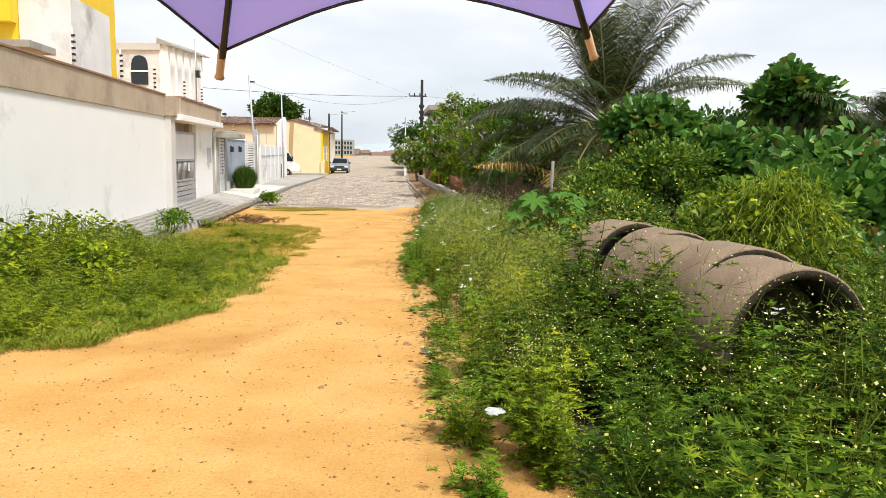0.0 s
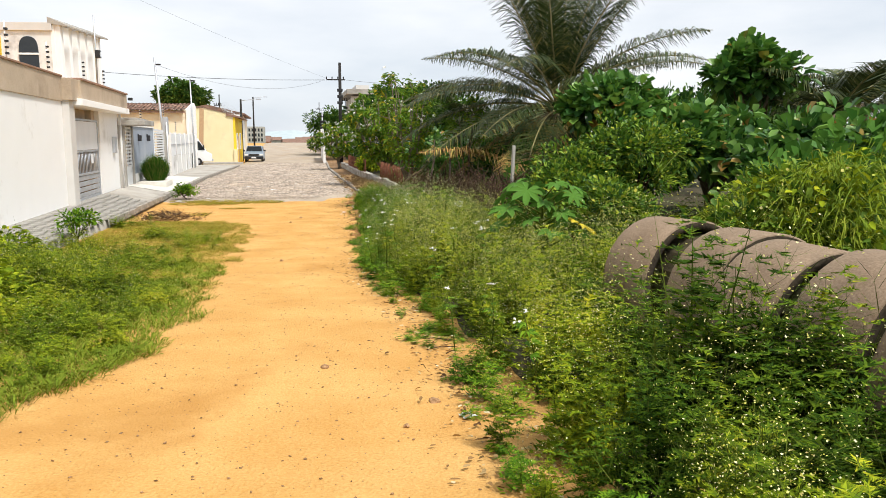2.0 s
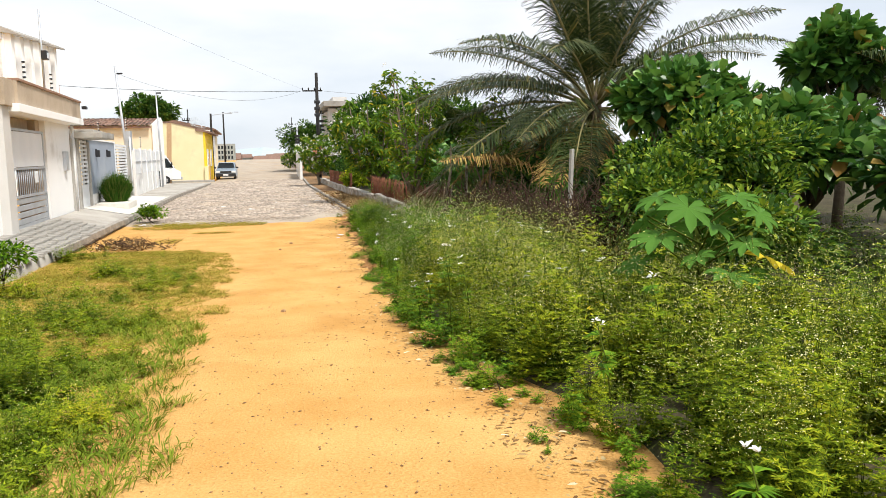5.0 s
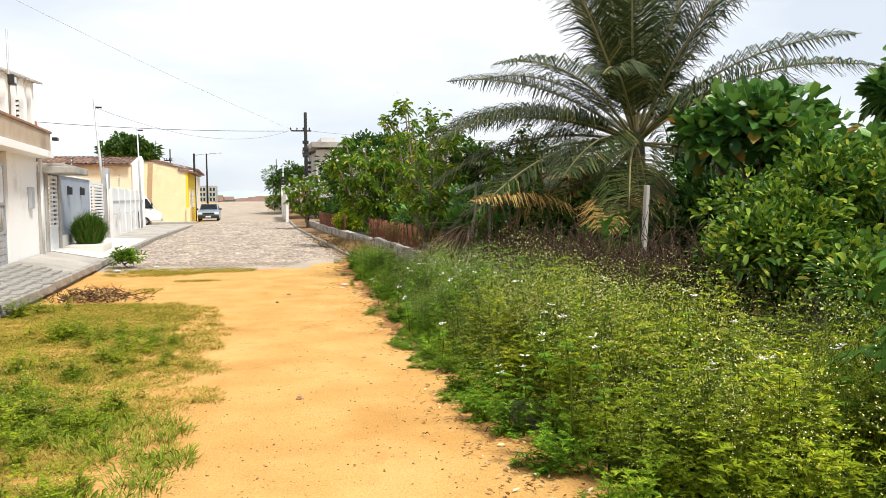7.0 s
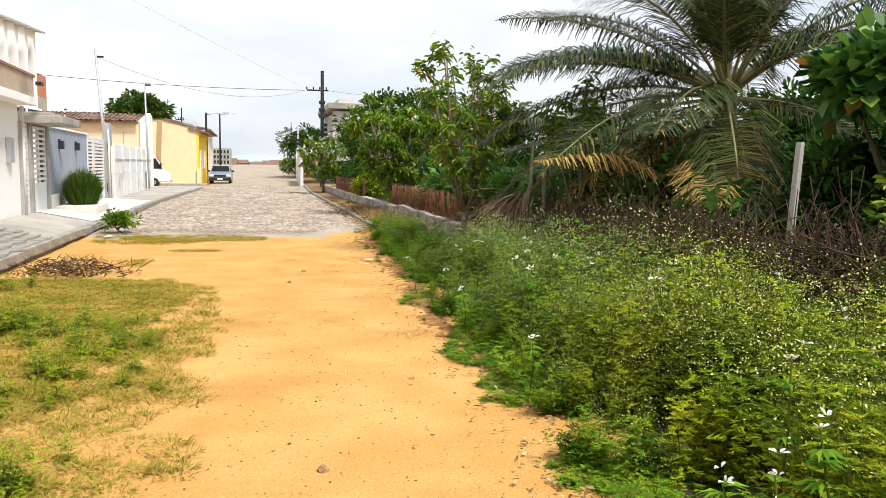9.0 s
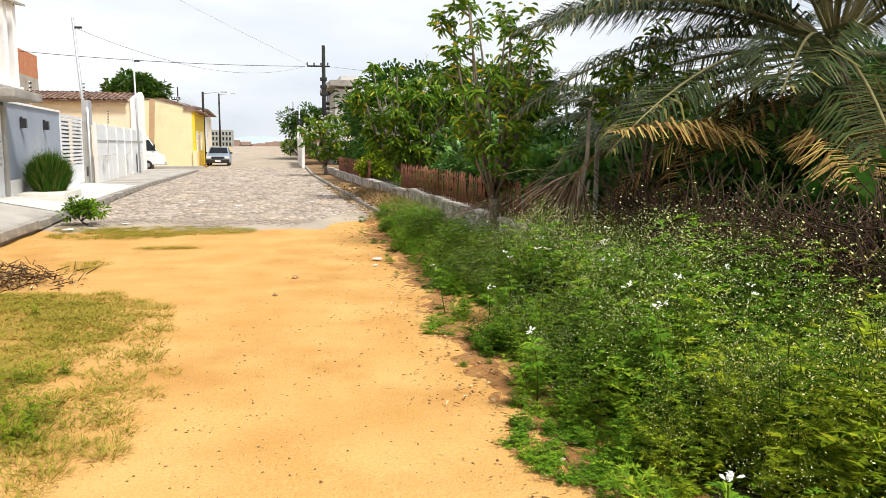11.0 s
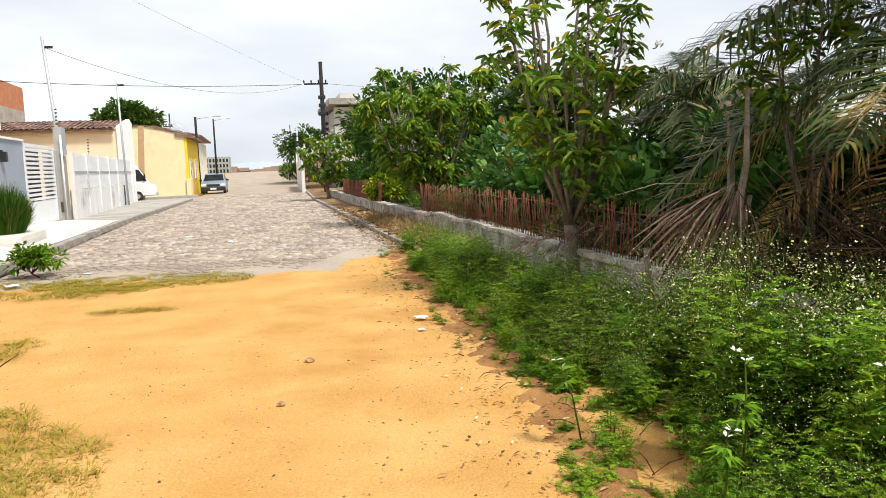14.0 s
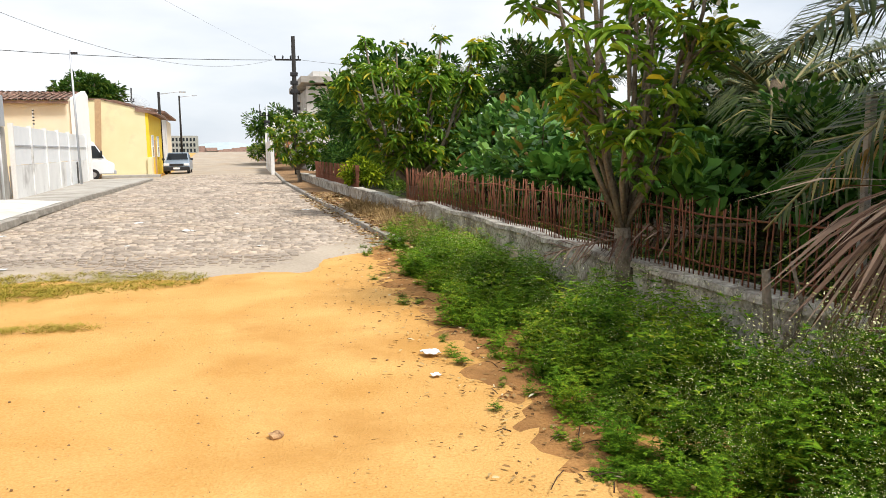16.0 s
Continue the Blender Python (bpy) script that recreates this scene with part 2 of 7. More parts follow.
M = {
    "dirt": mat("dirt", (0.48, 0.25, 0.066), (0.62, 0.37, 0.13), 0.95, 1.4, 70, 0.8, c3=(0.45, 0.232, 0.063), stain=0.3, dist=0.016),
    "cobble": mat("cobble", (0.30, 0.245, 0.195), (0.50, 0.42, 0.345), 0.85, 1.3, 60, 0.5, c3=(0.47, 0.37, 0.275), stain=0.5),
    "mortar": mat("road_bed", (0.30, 0.25, 0.195), (0.43, 0.365, 0.29), 0.95, 0.7, 30, 0.5, c3=(0.38, 0.285, 0.19), stain=0.5),
    "pave": mat("pavement_concrete", (0.31, 0.285, 0.25), (0.44, 0.415, 0.37), 0.9, 1.2, 40, 0.3, c3=(0.23, 0.21, 0.18), stain=0.5),
    "pavelight": mat("pale_concrete", (0.55, 0.52, 0.46), (0.66, 0.63, 0.57), 0.9, 1.2, 40, 0.2, c3=(0.42, 0.39, 0.34), stain=0.4),
    "kerb": mat("kerb_stone", (0.20, 0.18, 0.155), (0.42, 0.39, 0.34), 0.9, 2.5, 35, 0.4),
    "white": mat("white_paint", (0.85, 0.845, 0.83), (0.88, 0.875, 0.86), 0.75, 1.5, 60, 0.08, c3=(0.70, 0.68, 0.64), stain=0.1),
    "white2": mat("weathered_white", (0.68, 0.67, 0.65), (0.80, 0.79, 0.77), 0.8, 1.3, 30, 0.15, c3=(0.40, 0.38, 0.36), stain=0.35),
    "beige": mat("beige_render", (0.40, 0.315, 0.225), (0.53, 0.43, 0.32), 0.85, 1.6, 45, 0.15, c3=(0.31, 0.24, 0.17), stain=0.45),
    "beigetop": mat("reddish_coping", (0.26, 0.15, 0.10), (0.36, 0.23, 0.16), 0.9, 2.0, 40, 0.2),
    "greypil": mat("grey_pillar_render", (0.56, 0.54, 0.51), (0.64, 0.62, 0.59), 0.8, 1.5, 50, 0.1),
    "blue": mat("blue_grey_paint", (0.27, 0.31, 0.37), (0.33, 0.37, 0.43), 0.7, 1.2, 50, 0.06, c3=(0.36, 0.39, 0.43), stain=0.25),
    "metalw": mat("white_enamel", (0.72, 0.74, 0.76), (0.80, 0.81, 0.82), 0.45, 2.0, 60, 0.05),
    "metalg": mat("grey_galvanised", (0.42, 0.44, 0.47), (0.55, 0.57, 0.60), 0.45, 3.0, 50, 0.05, metal=0.5),
    "dark": mat("dark_plastic", (0.015, 0.015, 0.017), (0.03, 0.03, 0.032), 0.5, 5, 50, 0.05),
    "yellow": mat("yellow_paint", (0.80, 0.52, 0.02), (0.88, 0.62, 0.04), 0.75, 1.5, 40, 0.08),
    "paleyellow": mat("pale_yellow_wall", (0.76, 0.64, 0.37), (0.83, 0.72, 0.45), 0.8, 1.0, 40, 0.1, c3=(0.62, 0.52, 0.33), stain=0.35),
    "cream": mat("cream_wall", (0.76, 0.66, 0.48), (0.84, 0.76, 0.58), 0.8, 1.0, 40, 0.1, c3=(0.68, 0.62, 0.52), stain=0.3),
    "tile": mat("clay_roof_tile", (0.20, 0.105, 0.075), (0.36, 0.235, 0.18), 0.9, 4.0, 20, 0.3, c3=(0.12, 0.10, 0.085), stain=0.6),
    "brick": mat("hollow_red_brick", (0.42, 0.17, 0.09), (0.54, 0.25, 0.14), 0.9, 3.0, 30, 0.3),
    "concrete": mat("raw_concrete", (0.33, 0.31, 0.28), (0.45, 0.43, 0.39), 0.9, 1.8, 35, 0.35, c3=(0.24, 0.22, 0.19), stain=0.5),
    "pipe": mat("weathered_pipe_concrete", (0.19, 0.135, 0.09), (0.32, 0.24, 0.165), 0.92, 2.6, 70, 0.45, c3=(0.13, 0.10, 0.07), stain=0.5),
    # pipe bore and rims: the shade in mouths and gaps is put into this colour
    "pipeshade": mat("shade_dark_concrete", (0.035, 0.028, 0.02), (0.085, 0.066, 0.045), 0.95, 4.0, 50, 0.5, c3=(0.05, 0.05, 0.025), stain=0.5),
    "oldwall": mat("flaking_old_wall", (0.15, 0.12, 0.095), (0.66, 0.63, 0.56), 0.9, 4.0, 30, 0.7, c3=(0.13, 0.105, 0.08), stain=0.35, dist=0.02),
    "deadfan": leafmat("grey_dead_frond", [(0, (0.07, 0.04, 0.03)), (0.5, (0.20, 0.125, 0.09)), (1, (0.38, 0.28, 0.21))], 0.8, 0.0),
    "rod": mat("rusty_rod", (0.13, 0.05, 0.03), (0.24, 0.10, 0.06), 0.9, 6, 60, 0.2),
    "bark": mat("grey_bark", (0.12, 0.095, 0.07), (0.26, 0.22, 0.17), 0.95, 8, 50, 0.6, dist=0.02),
    "flag": mat("grey_flagstone", (0.24, 0.225, 0.20), (0.42, 0.40, 0.36), 0.9, 2.2, 45, 0.35, c3=(0.17, 0.155, 0.13), stain=0.5),
    "darkbark": mat("dark_bark", (0.10, 0.075, 0.05), (0.17, 0.13, 0.09), 0.95, 8, 50, 0.6, dist=0.02),
    "twig": mat("dry_twig", (0.03, 0.018, 0.012), (0.10, 0.06, 0.04), 0.95, 8, 60, 0.2),
    "pole": mat("dark_pole_wood", (0.010, 0.009, 0.008), (0.022, 0.02, 0.018), 0.85, 6, 60, 0.2),
    "carpaint": mat("silver_blue_paint", (0.28, 0.35, 0.43), (0.31, 0.38, 0.46), 0.3, 1, 30, 0.0, metal=0.3),
    "tyre": mat("tyre_rubber", (0.015, 0.015, 0.015), (0.03, 0.03, 0.03), 0.85, 5, 60, 0.1),
    "glass": mat("dark_window_glass", (0.02, 0.025, 0.03), (0.03, 0.035, 0.04), 0.08, 2, 20, 0.0),
    "chrome": mat("bright_metal", (0.6, 0.6, 0.62), (0.7, 0.7, 0.72), 0.25, 5, 50, 0.0, metal=1.0),
    "lampglass": mat("headlamp_glass", (0.75, 0.78, 0.8), (0.8, 0.82, 0.84), 0.1, 5, 50, 0.0),
    # distance haze is mixed into the colour of far hills and land
    "farhill": mat("hazy_hill", (0.34, 0.40, 0.42), (0.40, 0.46, 0.48), 1.0, 0.05, 1.0, 0.0),
    "farland": mat("hazy_land", (0.20, 0.24, 0.16), (0.30, 0.31, 0.22), 1.0, 0.02, 0.6, 0.0),
    "stone": mat("small_stone", (0.16, 0.085, 0.04), (0.40, 0.25, 0.13), 0.9, 15, 60, 0.3),
    "paper": mat("litter_white", (0.50, 0.50, 0.49), (0.74, 0.74, 0.73), 0.7, 5, 50, 0.1),
    "umbrella": leafmat("violet_cloth", [(0, (0.44, 0.37, 0.84)), (1, (0.48, 0.40, 0.88))], 0.8, 0.6),
    "wood": mat("pale_wood_tip", (0.45, 0.28, 0.15), (0.55, 0.36, 0.2), 0.6, 10, 60, 0.1),
    "weed": leafmat("weed_leaf", [(0, (0.018, 0.05, 0.005)), (0.3, (0.09, 0.155, 0.010)), (0.6, (0.25, 0.325, 0.016)), (0.88, (0.47, 0.47, 0.025)), (1, (0.58, 0.46, 0.03))], 0.55, 0.2, patch=0.5, size=1.6),
    "weeddark": leafmat("low_weed_leaf", [(0, (0.012, 0.045, 0.006)), (0.35, (0.07, 0.165, 0.012)), (0.7, (0.19, 0.33, 0.020)), (1, (0.44, 0.46, 0.035))], 0.55, 0.18, patch=0.45, size=2.2),
    "stem": leafmat("weed_stem", [(0, (0.03, 0.055, 0.008)), (1, (0.10, 0.13, 0.02))], 0.7, 0.0),
    "grass": leafmat("grass_blade", [(0, (0.17, 0.19, 0.022)), (0.5, (0.32, 0.27, 0.04)), (1, (0.48, 0.35, 0.09))], 0.7, patch=0.5),
    "greengrass": leafmat("green_grass_blade", [(0, (0.09, 0.16, 0.015)), (0.6, (0.20, 0.26, 0.026)), (1, (0.38, 0.35, 0.06))], 0.6, patch=0.5),
    "drygrass": leafmat("dry_grass_blade", [(0, (0.20, 0.13, 0.06)), (1, (0.42, 0.30, 0.14))], 0.8),
    "creamflower": leafmat("cream_flower_head", [(0, (0.40, 0.46, 0.12)), (0.5, (0.60, 0.62, 0.28)), (1, (0.78, 0.77, 0.52))], 0.7, 0.2),
    "petal": leafmat("small_white_flower", [(0, (0.80, 0.80, 0.74)), (1, (0.85, 0.85, 0.82))], 0.7, 0.2),
    "weedflower": leafmat("weed_flower_head", [(0, (0.45, 0.45, 0.07)), (0.5, (0.68, 0.65, 0.20)), (1, (0.85, 0.82, 0.52))], 0.7, 0.25),
    # darker green plants, with the deep shade near the pipes put into the colour
    "shadeweed": leafmat("shaded_weed_leaf", [(0, (0.008, 0.026, 0.003)), (0.4, (0.04, 0.088, 0.007)), (0.75, (0.13, 0.20, 0.012)), (1, (0.34, 0.34, 0.02))], 0.6, 0.1, patch=0.45, size=2.0),
    "redsoil": mat("reddish_littered_soil", (0.25, 0.115, 0.038), (0.42, 0.22, 0.078), 0.95, 3.0, 60, 0.8, c3=(0.22, 0.11, 0.04), stain=0.5, dist=0.02),
    "deadleaf": leafmat("dry_leaf_flake", [(0, (0.10, 0.055, 0.025)), (0.5, (0.26, 0.15, 0.06)), (0.9, (0.46, 0.34, 0.16)), (1, (0.62, 0.55, 0.38))], 0.8, 0.0),
    "vergesoil": mat("littered_verge_soil", (0.17, 0.10, 0.05), (0.33, 0.20, 0.10), 0.95, 1.6, 35, 0.6, c3=(0.09, 0.06, 0.03), stain=0.5, dist=0.02),
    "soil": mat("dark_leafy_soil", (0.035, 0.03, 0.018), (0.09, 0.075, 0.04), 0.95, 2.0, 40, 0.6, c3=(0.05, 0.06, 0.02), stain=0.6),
    "frangi": leafmat("frangipani_leaf", [(0, (0.05, 0.13, 0.014)), (0.5, (0.14, 0.27, 0.02)), (0.9, (0.27, 0.39, 0.035)), (1, (0.66, 0.50, 0.03))], 0.45, 0.35, sheen=0.25),
    "darkleaf": leafmat("dark_glossy_leaf", [(0, (0.018, 0.055, 0.014)), (0.5, (0.045, 0.11, 0.02)), (1, (0.11, 0.19, 0.03))], 0.4, 0.25),
    "almond": leafmat("broad_leaf", [(0, (0.025, 0.085, 0.018)), (0.5, (0.075, 0.19, 0.03)), (0.95, (0.17, 0.31, 0.05)), (1, (0.34, 0.14, 0.03))], 0.38, 0.25, sheen=0.4),
    "bushleaf": leafmat("bush_leaf", [(0, (0.018, 0.06, 0.009)), (0.45, (0.08, 0.17, 0.018)), (0.85, (0.23, 0.34, 0.03)), (1, (0.38, 0.38, 0.04))], 0.45, 0.25, sheen=0.2),
    "mango": leafmat("tree_leaf", [(0, (0.025, 0.065, 0.015)), (0.6, (0.065, 0.14, 0.022)), (1, (0.15, 0.22, 0.035))], 0.5),
    "palm": leafmat("palm_leaflet", [(0, (0.016, 0.03, 0.010)), (0.5, (0.045, 0.07, 0.020)), (0.9, (0.12, 0.135, 0.042)), (1, (0.30, 0.24, 0.07))], 0.45, 0.08, sheen=0.15),
    "palmdead": leafmat("dead_palm_leaflet", [(0, (0.16, 0.08, 0.03)), (0.5, (0.34, 0.22, 0.07)), (1, (0.50, 0.40, 0.12))], 0.7, 0.15),
    "rachis": mat("palm_rachis", (0.16, 0.14, 0.05), (0.26, 0.22, 0.09), 0.6, 8, 40, 0.1),
    "deadrachis": mat("dead_rachis", (0.14, 0.08, 0.045), (0.27, 0.18, 0.11), 0.8, 8, 40, 0.1),
    "castor": leafmat("castor_leaf", [(0, (0.045, 0.135, 0.022)), (1, (0.12, 0.25, 0.04))], 0.45, 0.25),
    "castoryellow": leafmat("yellow_castor_leaf", [(0, (0.62, 0.48, 0.03)), (1, (0.7, 0.55, 0.05))], 0.5, 0.3),
    "planter": leafmat("planter_grass", [(0, (0.02, 0.07, 0.008)), (0.7, (0.07, 0.16, 0.018)), (1, (0.22, 0.20, 0.05))], 0.6),
}

for key in ("cobble", "tile", "stone", "twig"):
    island_shade(M[key])


# ---- mesh helpers ----
def part(name, bm, material, parent=None, label=""):
    me = bpy.data.meshes.new(name)
    bm.to_mesh(me)
    bm.free()
    me.materials.append(M[material])
    ob = new(name, me)
    ob.parent = parent
    return tagged(ob, label)


def thing(name, m, label, category, group="", kind=""):
    ob = new(name)
    ob.empty_display_size = 0.2
    ob.matrix_basis = m
    return tagged(ob, label, category, group, kind)


def boxbm(*boxes, bevel=0.0):
    """Boxes given as (x0, y0, z0, x1, y1, z1)."""
    bm = bmesh.new()
    for x0, y0, z0, x1, y1, z1 in boxes:
        v = [bm.verts.new(c) for c in ((x0, y0, z0), (x1, y0, z0), (x1, y1, z0), (x0, y1, z0), (x0, y0, z1), (x1, y0, z1), (x1, y1, z1), (x0, y1, z1))]
        for f in ((3, 2, 1, 0), (4, 5, 6, 7), (0, 1, 5, 4), (1, 2, 6, 5), (2, 3, 7, 6), (3, 0, 4, 7)):
            bm.faces.new([v[i] for i in f])
    if bevel:
        bmesh.ops.bevel(bm, geom=bm.edges[:], offset=bevel, segments=2, affect="EDGES", profile=0.7)
    return bm


def prism(profile, axis, a, b):
    """A closed outline swept along an axis from a to b: outline (u, v) is (y, z) for axis x, (x, z) for y, (x, y) for z."""
    bm = bmesh.new()
    rings = []
    for t in (a, b):
        rings.append([bm.verts.new({"x": (t, u, v), "y": (u, t, v), "z": (u, v, t)}[axis]) for u, v in profile])
    n = len(profile)
    for i in range(n):
        bm.faces.new((rings[0][i], rings[0][(i + 1) % n], rings[1][(i + 1) % n], rings[1][i]))
    bm.faces.new(rings[0][::-1])
    bm.faces.new(rings[1])
    bmesh.ops.recalc_face_normals(bm, faces=bm.faces)
    return bm


def tubes(paths, sides=6):
    """Tapered tubes: each path is a list of (point, radius)."""
    bm = bmesh.new()
    for path in paths:
        prev = None
        for i, (p, r) in enumerate(path):
            p = Vector(p)
            q = Vector(path[min(i + 1, len(path) - 1)][0]) - Vector(path[max(i - 1, 0)][0])
            q = q.normalized() if q.length > 1e-6 else Vector((0, 0, 1))
            u = q.orthogonal().normalized() if abs(q.z) > 0.95 else q.cross(Vector((0, 0, 1))).normalized()
            w = q.cross(u)
            ring = [bm.verts.new(p + (u * math.cos(a) + w * math.sin(a)) * r) for a in (2 * math.pi * k / sides for k in range(sides))]
            if prev:
                for k in range(sides):
                    bm.faces.new((prev[k], prev[(k + 1) % sides], ring[(k + 1) % sides], ring[k]))
            else:
                bm.faces.new(ring[::-1])
            prev = ring
        bm.faces.new(prev)
    for f in bm.faces:
        f.smooth = len(f.verts) == 4
    return bm


def npmesh(name, v, f, material, parent=None, label="", smooth=False):
    """One mesh object from arrays of vertices and quads."""
    me = bpy.data.meshes.new(name)
    v, f = np.asarray(v, np.float32), np.asarray(f, np.int32)
    me.vertices.add(len(v))
    me.vertices.foreach_set("co", v.ravel())
    me.loops.add(f.size)
    me.loops.foreach_set("vertex_index", f.ravel())
    me.polygons.add(len(f))
    me.polygons.foreach_set("loop_start", np.arange(0, f.size, f.shape[1], dtype=np.int32))
    me.update(calc_edges=True)
    if smooth:
        me.polygons.foreach_set("use_smooth", np.ones(len(f), bool))
    me.materials.append(M[material])
    ob = new(name, me)
    ob.parent = parent
    return tagged(ob, label)


rng = np.random.default_rng(7)


def unit(a):
    return a / np.maximum(np.linalg.norm(a, axis=-1, keepdims=True), 1e-9)


def blades(P, D, L, W, droop=0.15, fold=0.15):
    """Pointed leaves, a quad each: base P, direction D, length L, width W."""
    n = len(P)
    L, W = np.broadcast_to(L, n)[:, None], np.broadcast_to(W, n)[:, None]
    side = unit(np.cross(D, [0, 0, 1.0]) + rng.normal(0, 0.25, (n, 3)))
    up = np.cross(side, D)
    mid = P + D * L * 0.5 + up * W * fold
    tip = P + D * L
    tip[:, 2] -= (L * droop)[:, 0]
    v = np.stack([P, mid - side * W / 2, tip, mid + side * W / 2], 1).reshape(-1, 3)
    return v, np.arange(4 * n).reshape(-1, 4)


def broad(P, D, L, W, droop=0.2, fold=0.12):
    """Rounded leaves with a fold at the midrib, two quads each."""
    n = len(P)
    L, W = np.broadcast_to(L, n)[:, None], np.broadcast_to(W, n)[:, None]
    side = unit(np.cross(D, [0, 0, 1.0]) + rng.normal(0, 0.3, (n, 3)))
    up = np.cross(side, D)
    down = np.array([0, 0, 1.0]) * L * droop
    a, b = P + D * L * 0.32 + up * W * fold, P + D * L * 0.75 + up * W * fold - down * 0.4
    v = np.stack([P, a - side * W * 0.42, b - side * W * 0.46, P + D * L - down, b + side * W * 0.46, a + side * W * 0.42], 1).reshape(-1, 3)
    i = np.arange(n)[:, None] * 6
    return v, np.concatenate([i + [[0, 1, 2, 3]], i + [[0, 3, 4, 5]]], 0)


def joined(items):
    vs, fs, k = [], [], 0
    for v, f in items:
        vs.append(v)
        fs.append(f + k)
        k += len(v)
    return np.concatenate(vs), np.concatenate(fs)


def stamp(templates, places):
    """Copies of templates at (x, y, z, turn, scale, height scale), merged into one array pair."""
    out = []
    for x, y, z, turn, s, h in places:
        v, f = templates[int(rng.integers(len(templates)))]
        c, q = math.cos(turn) * s, math.sin(turn) * s
        w = np.empty_like(v)
        w[:, 0] = v[:, 0] * c - v[:, 1] * q + x
        w[:, 1] = v[:, 0] * q + v[:, 1] * c + y
        w[:, 2] = v[:, 2] * s * h + z
        out.append((w, f))
    return joined(out)


def sphere_dirs(n):
    return unit(rng.normal(0, 1, (n, 3)))


# ---- ground and road ----
def climb(y):
    """The far street rises gently to its crest."""
    u = np.clip((np.asarray(y, float) - 72) / 58, 0, 1)
    return 1.3 * u * u * (3 - 2 * u)


def ground_z(x, y):
    y = np.asarray(y, float)
    z = np.where(y < 2.4, 0.63, np.where(y < 12, 0.745 - 0.0485 * y, np.where(y < 21, 0.163 * (np.clip(21 - y, 0, 9) / 9) ** 1.6, 0.0)))
    return (z - np.clip((y - 130) * 0.035, 0, 6.5)) + climb(y)


EDGE_R = ((-9, 0.7), (1.7, 0.33), (3.4, 0.15), (4.6, 0.08), (6.3, -0.08), (7.8, -0.3), (9.2, -0.56), (10.4, -0.70), (11, -0.74), (12, -0.64), (13.9, -0.72), (14.9, -0.88), (16.4, -1.0), (18.2, -1.0), (20, -1.1), (21.7, -1.25), (23.7, -1.48), (26, -1.45))
EDGE_L = ((-9, -3.3), (3.3, -2.75), (4.9, -2.1), (6.5, -1.95), (8, -2.05), (10, -2.35), (12, -2.55), (14, -2.75), (16.8, -3.05), (18.2, -3.6), (19, -4.6), (20, -6.3), (26, -6.5))
KERB_R = ((22, -0.45), (26.5, -0.85), (30.5, -1.33), (37.7, -2.15), (49.4, -3.45), (80, -5.9), (130, -9.4))
KERB_L = ((9, -5.15), (18.7, -6.4), (31, -7.9), (38.4, -8.8), (50, -9.75), (56, -10.3))


def along(line, y):
    return np.interp(y, [p[0] for p in line], [p[1] for p in line])


def dirt_noise(x, y):
    return noise.noise(Vector((x * 1.3, y * 1.3, 0))) * 0.026 + noise.noise(Vector((x * 5, y * 5, 3))) * 0.006


gx = np.concatenate([[-2500, -600, -200, -80, -45], np.arange(-30, -7, 1.0), np.arange(-7, 4, 0.16), np.arange(4, 14, 0.8), [20, 45, 80, 200, 600, 2500]])
gy = np.concatenate([[-400, -60, -20, -8], np.arange(-4, 0, 0.5), np.arange(0, 26, 0.16), np.arange(26, 60, 2.0), np.arange(60, 130, 10), [130, 160, 200, 260, 330, 500, 1000, 3500]])
GX, GY = np.meshgrid(gx, gy)
GZ = ground_z(GX, GY)
near = (GY > -3) & (GY < 27) & (GX > -8) & (GX < 5)
GZ[near] += [dirt_noise(a, b) for a, b in zip(GX[near], GY[near])]
GZ[(GY > 26.2)] -= 0.05
gi = np.arange(GX.size).reshape(GX.shape)
gf = np.stack([gi[:-1, :-1], gi[:-1, 1:], gi[1:, 1:], gi[1:, :-1]], -1).reshape(-1, 4)
ground = npmesh("ground", np.stack([GX, GY, GZ], -1).reshape(-1, 3), gf, "dirt", smooth=True)
tagged(ground, "dry orange dirt ground with small stones", "ground", kind="structure")

# the paved road: a bed with set stones on it
ry = np.concatenate([np.arange(24.0, 60, 1.0), np.arange(60, 131, 5.0), [140, 160, 200, 260]])
rows, faces = [], []
for i, y in enumerate(ry):
    a = along(KERB_L, y) if y < 56 else -10.3 - (y - 56) * 0.115
    b = along(KERB_R, y)
    for k in range(9):
        u = k / 8
        rows.append((a + (b - a) * u, y + (3.2 * max(0, (u - 0.7) / 0.3) + 0.5 * noise.noise(Vector((u * 7, 2, 0)))) * max(0, 1 - (y - 24) / 7), float(ground_z(0, y)) + 0.02 + 0.05 * math.sin(math.pi * u) * min(1, max(0, (y - 25) / 8)) - (0.06 if i == 0 else 0)))
    if i:
        o = (i - 1) * 9
        faces += [(o + k, o + k + 1, o + k + 10, o + k + 9) for k in range(8)]
road = npmesh("road", rows, faces, "mortar", smooth=True)
tagged(road, "worn cobbled street with dusty joints", "road", kind="structure")
side_street = part("side_street", boxbm((-60, 56.6, -0.2, -9.8, 61.2, 0.012)), "mortar")
tagged(side_street, "dusty side street beside the yellow house", "road", kind="structure")


def road_top(x, y):
    a, b = along(KERB_L, y), along(KERB_R, y)
    u = np.clip((x - a) / (b - a), 0, 1)
    return 0.02 + 0.05 * np.sin(np.pi * u) * np.clip((y - 25) / 8, 0, 1)


# ---- left pavement ----
FM = pose(-8.65, 26.1, 0, 0, 0, 8.53)


def face_x(y):
    return -8.65 - 0.15 * (y - 26.1)


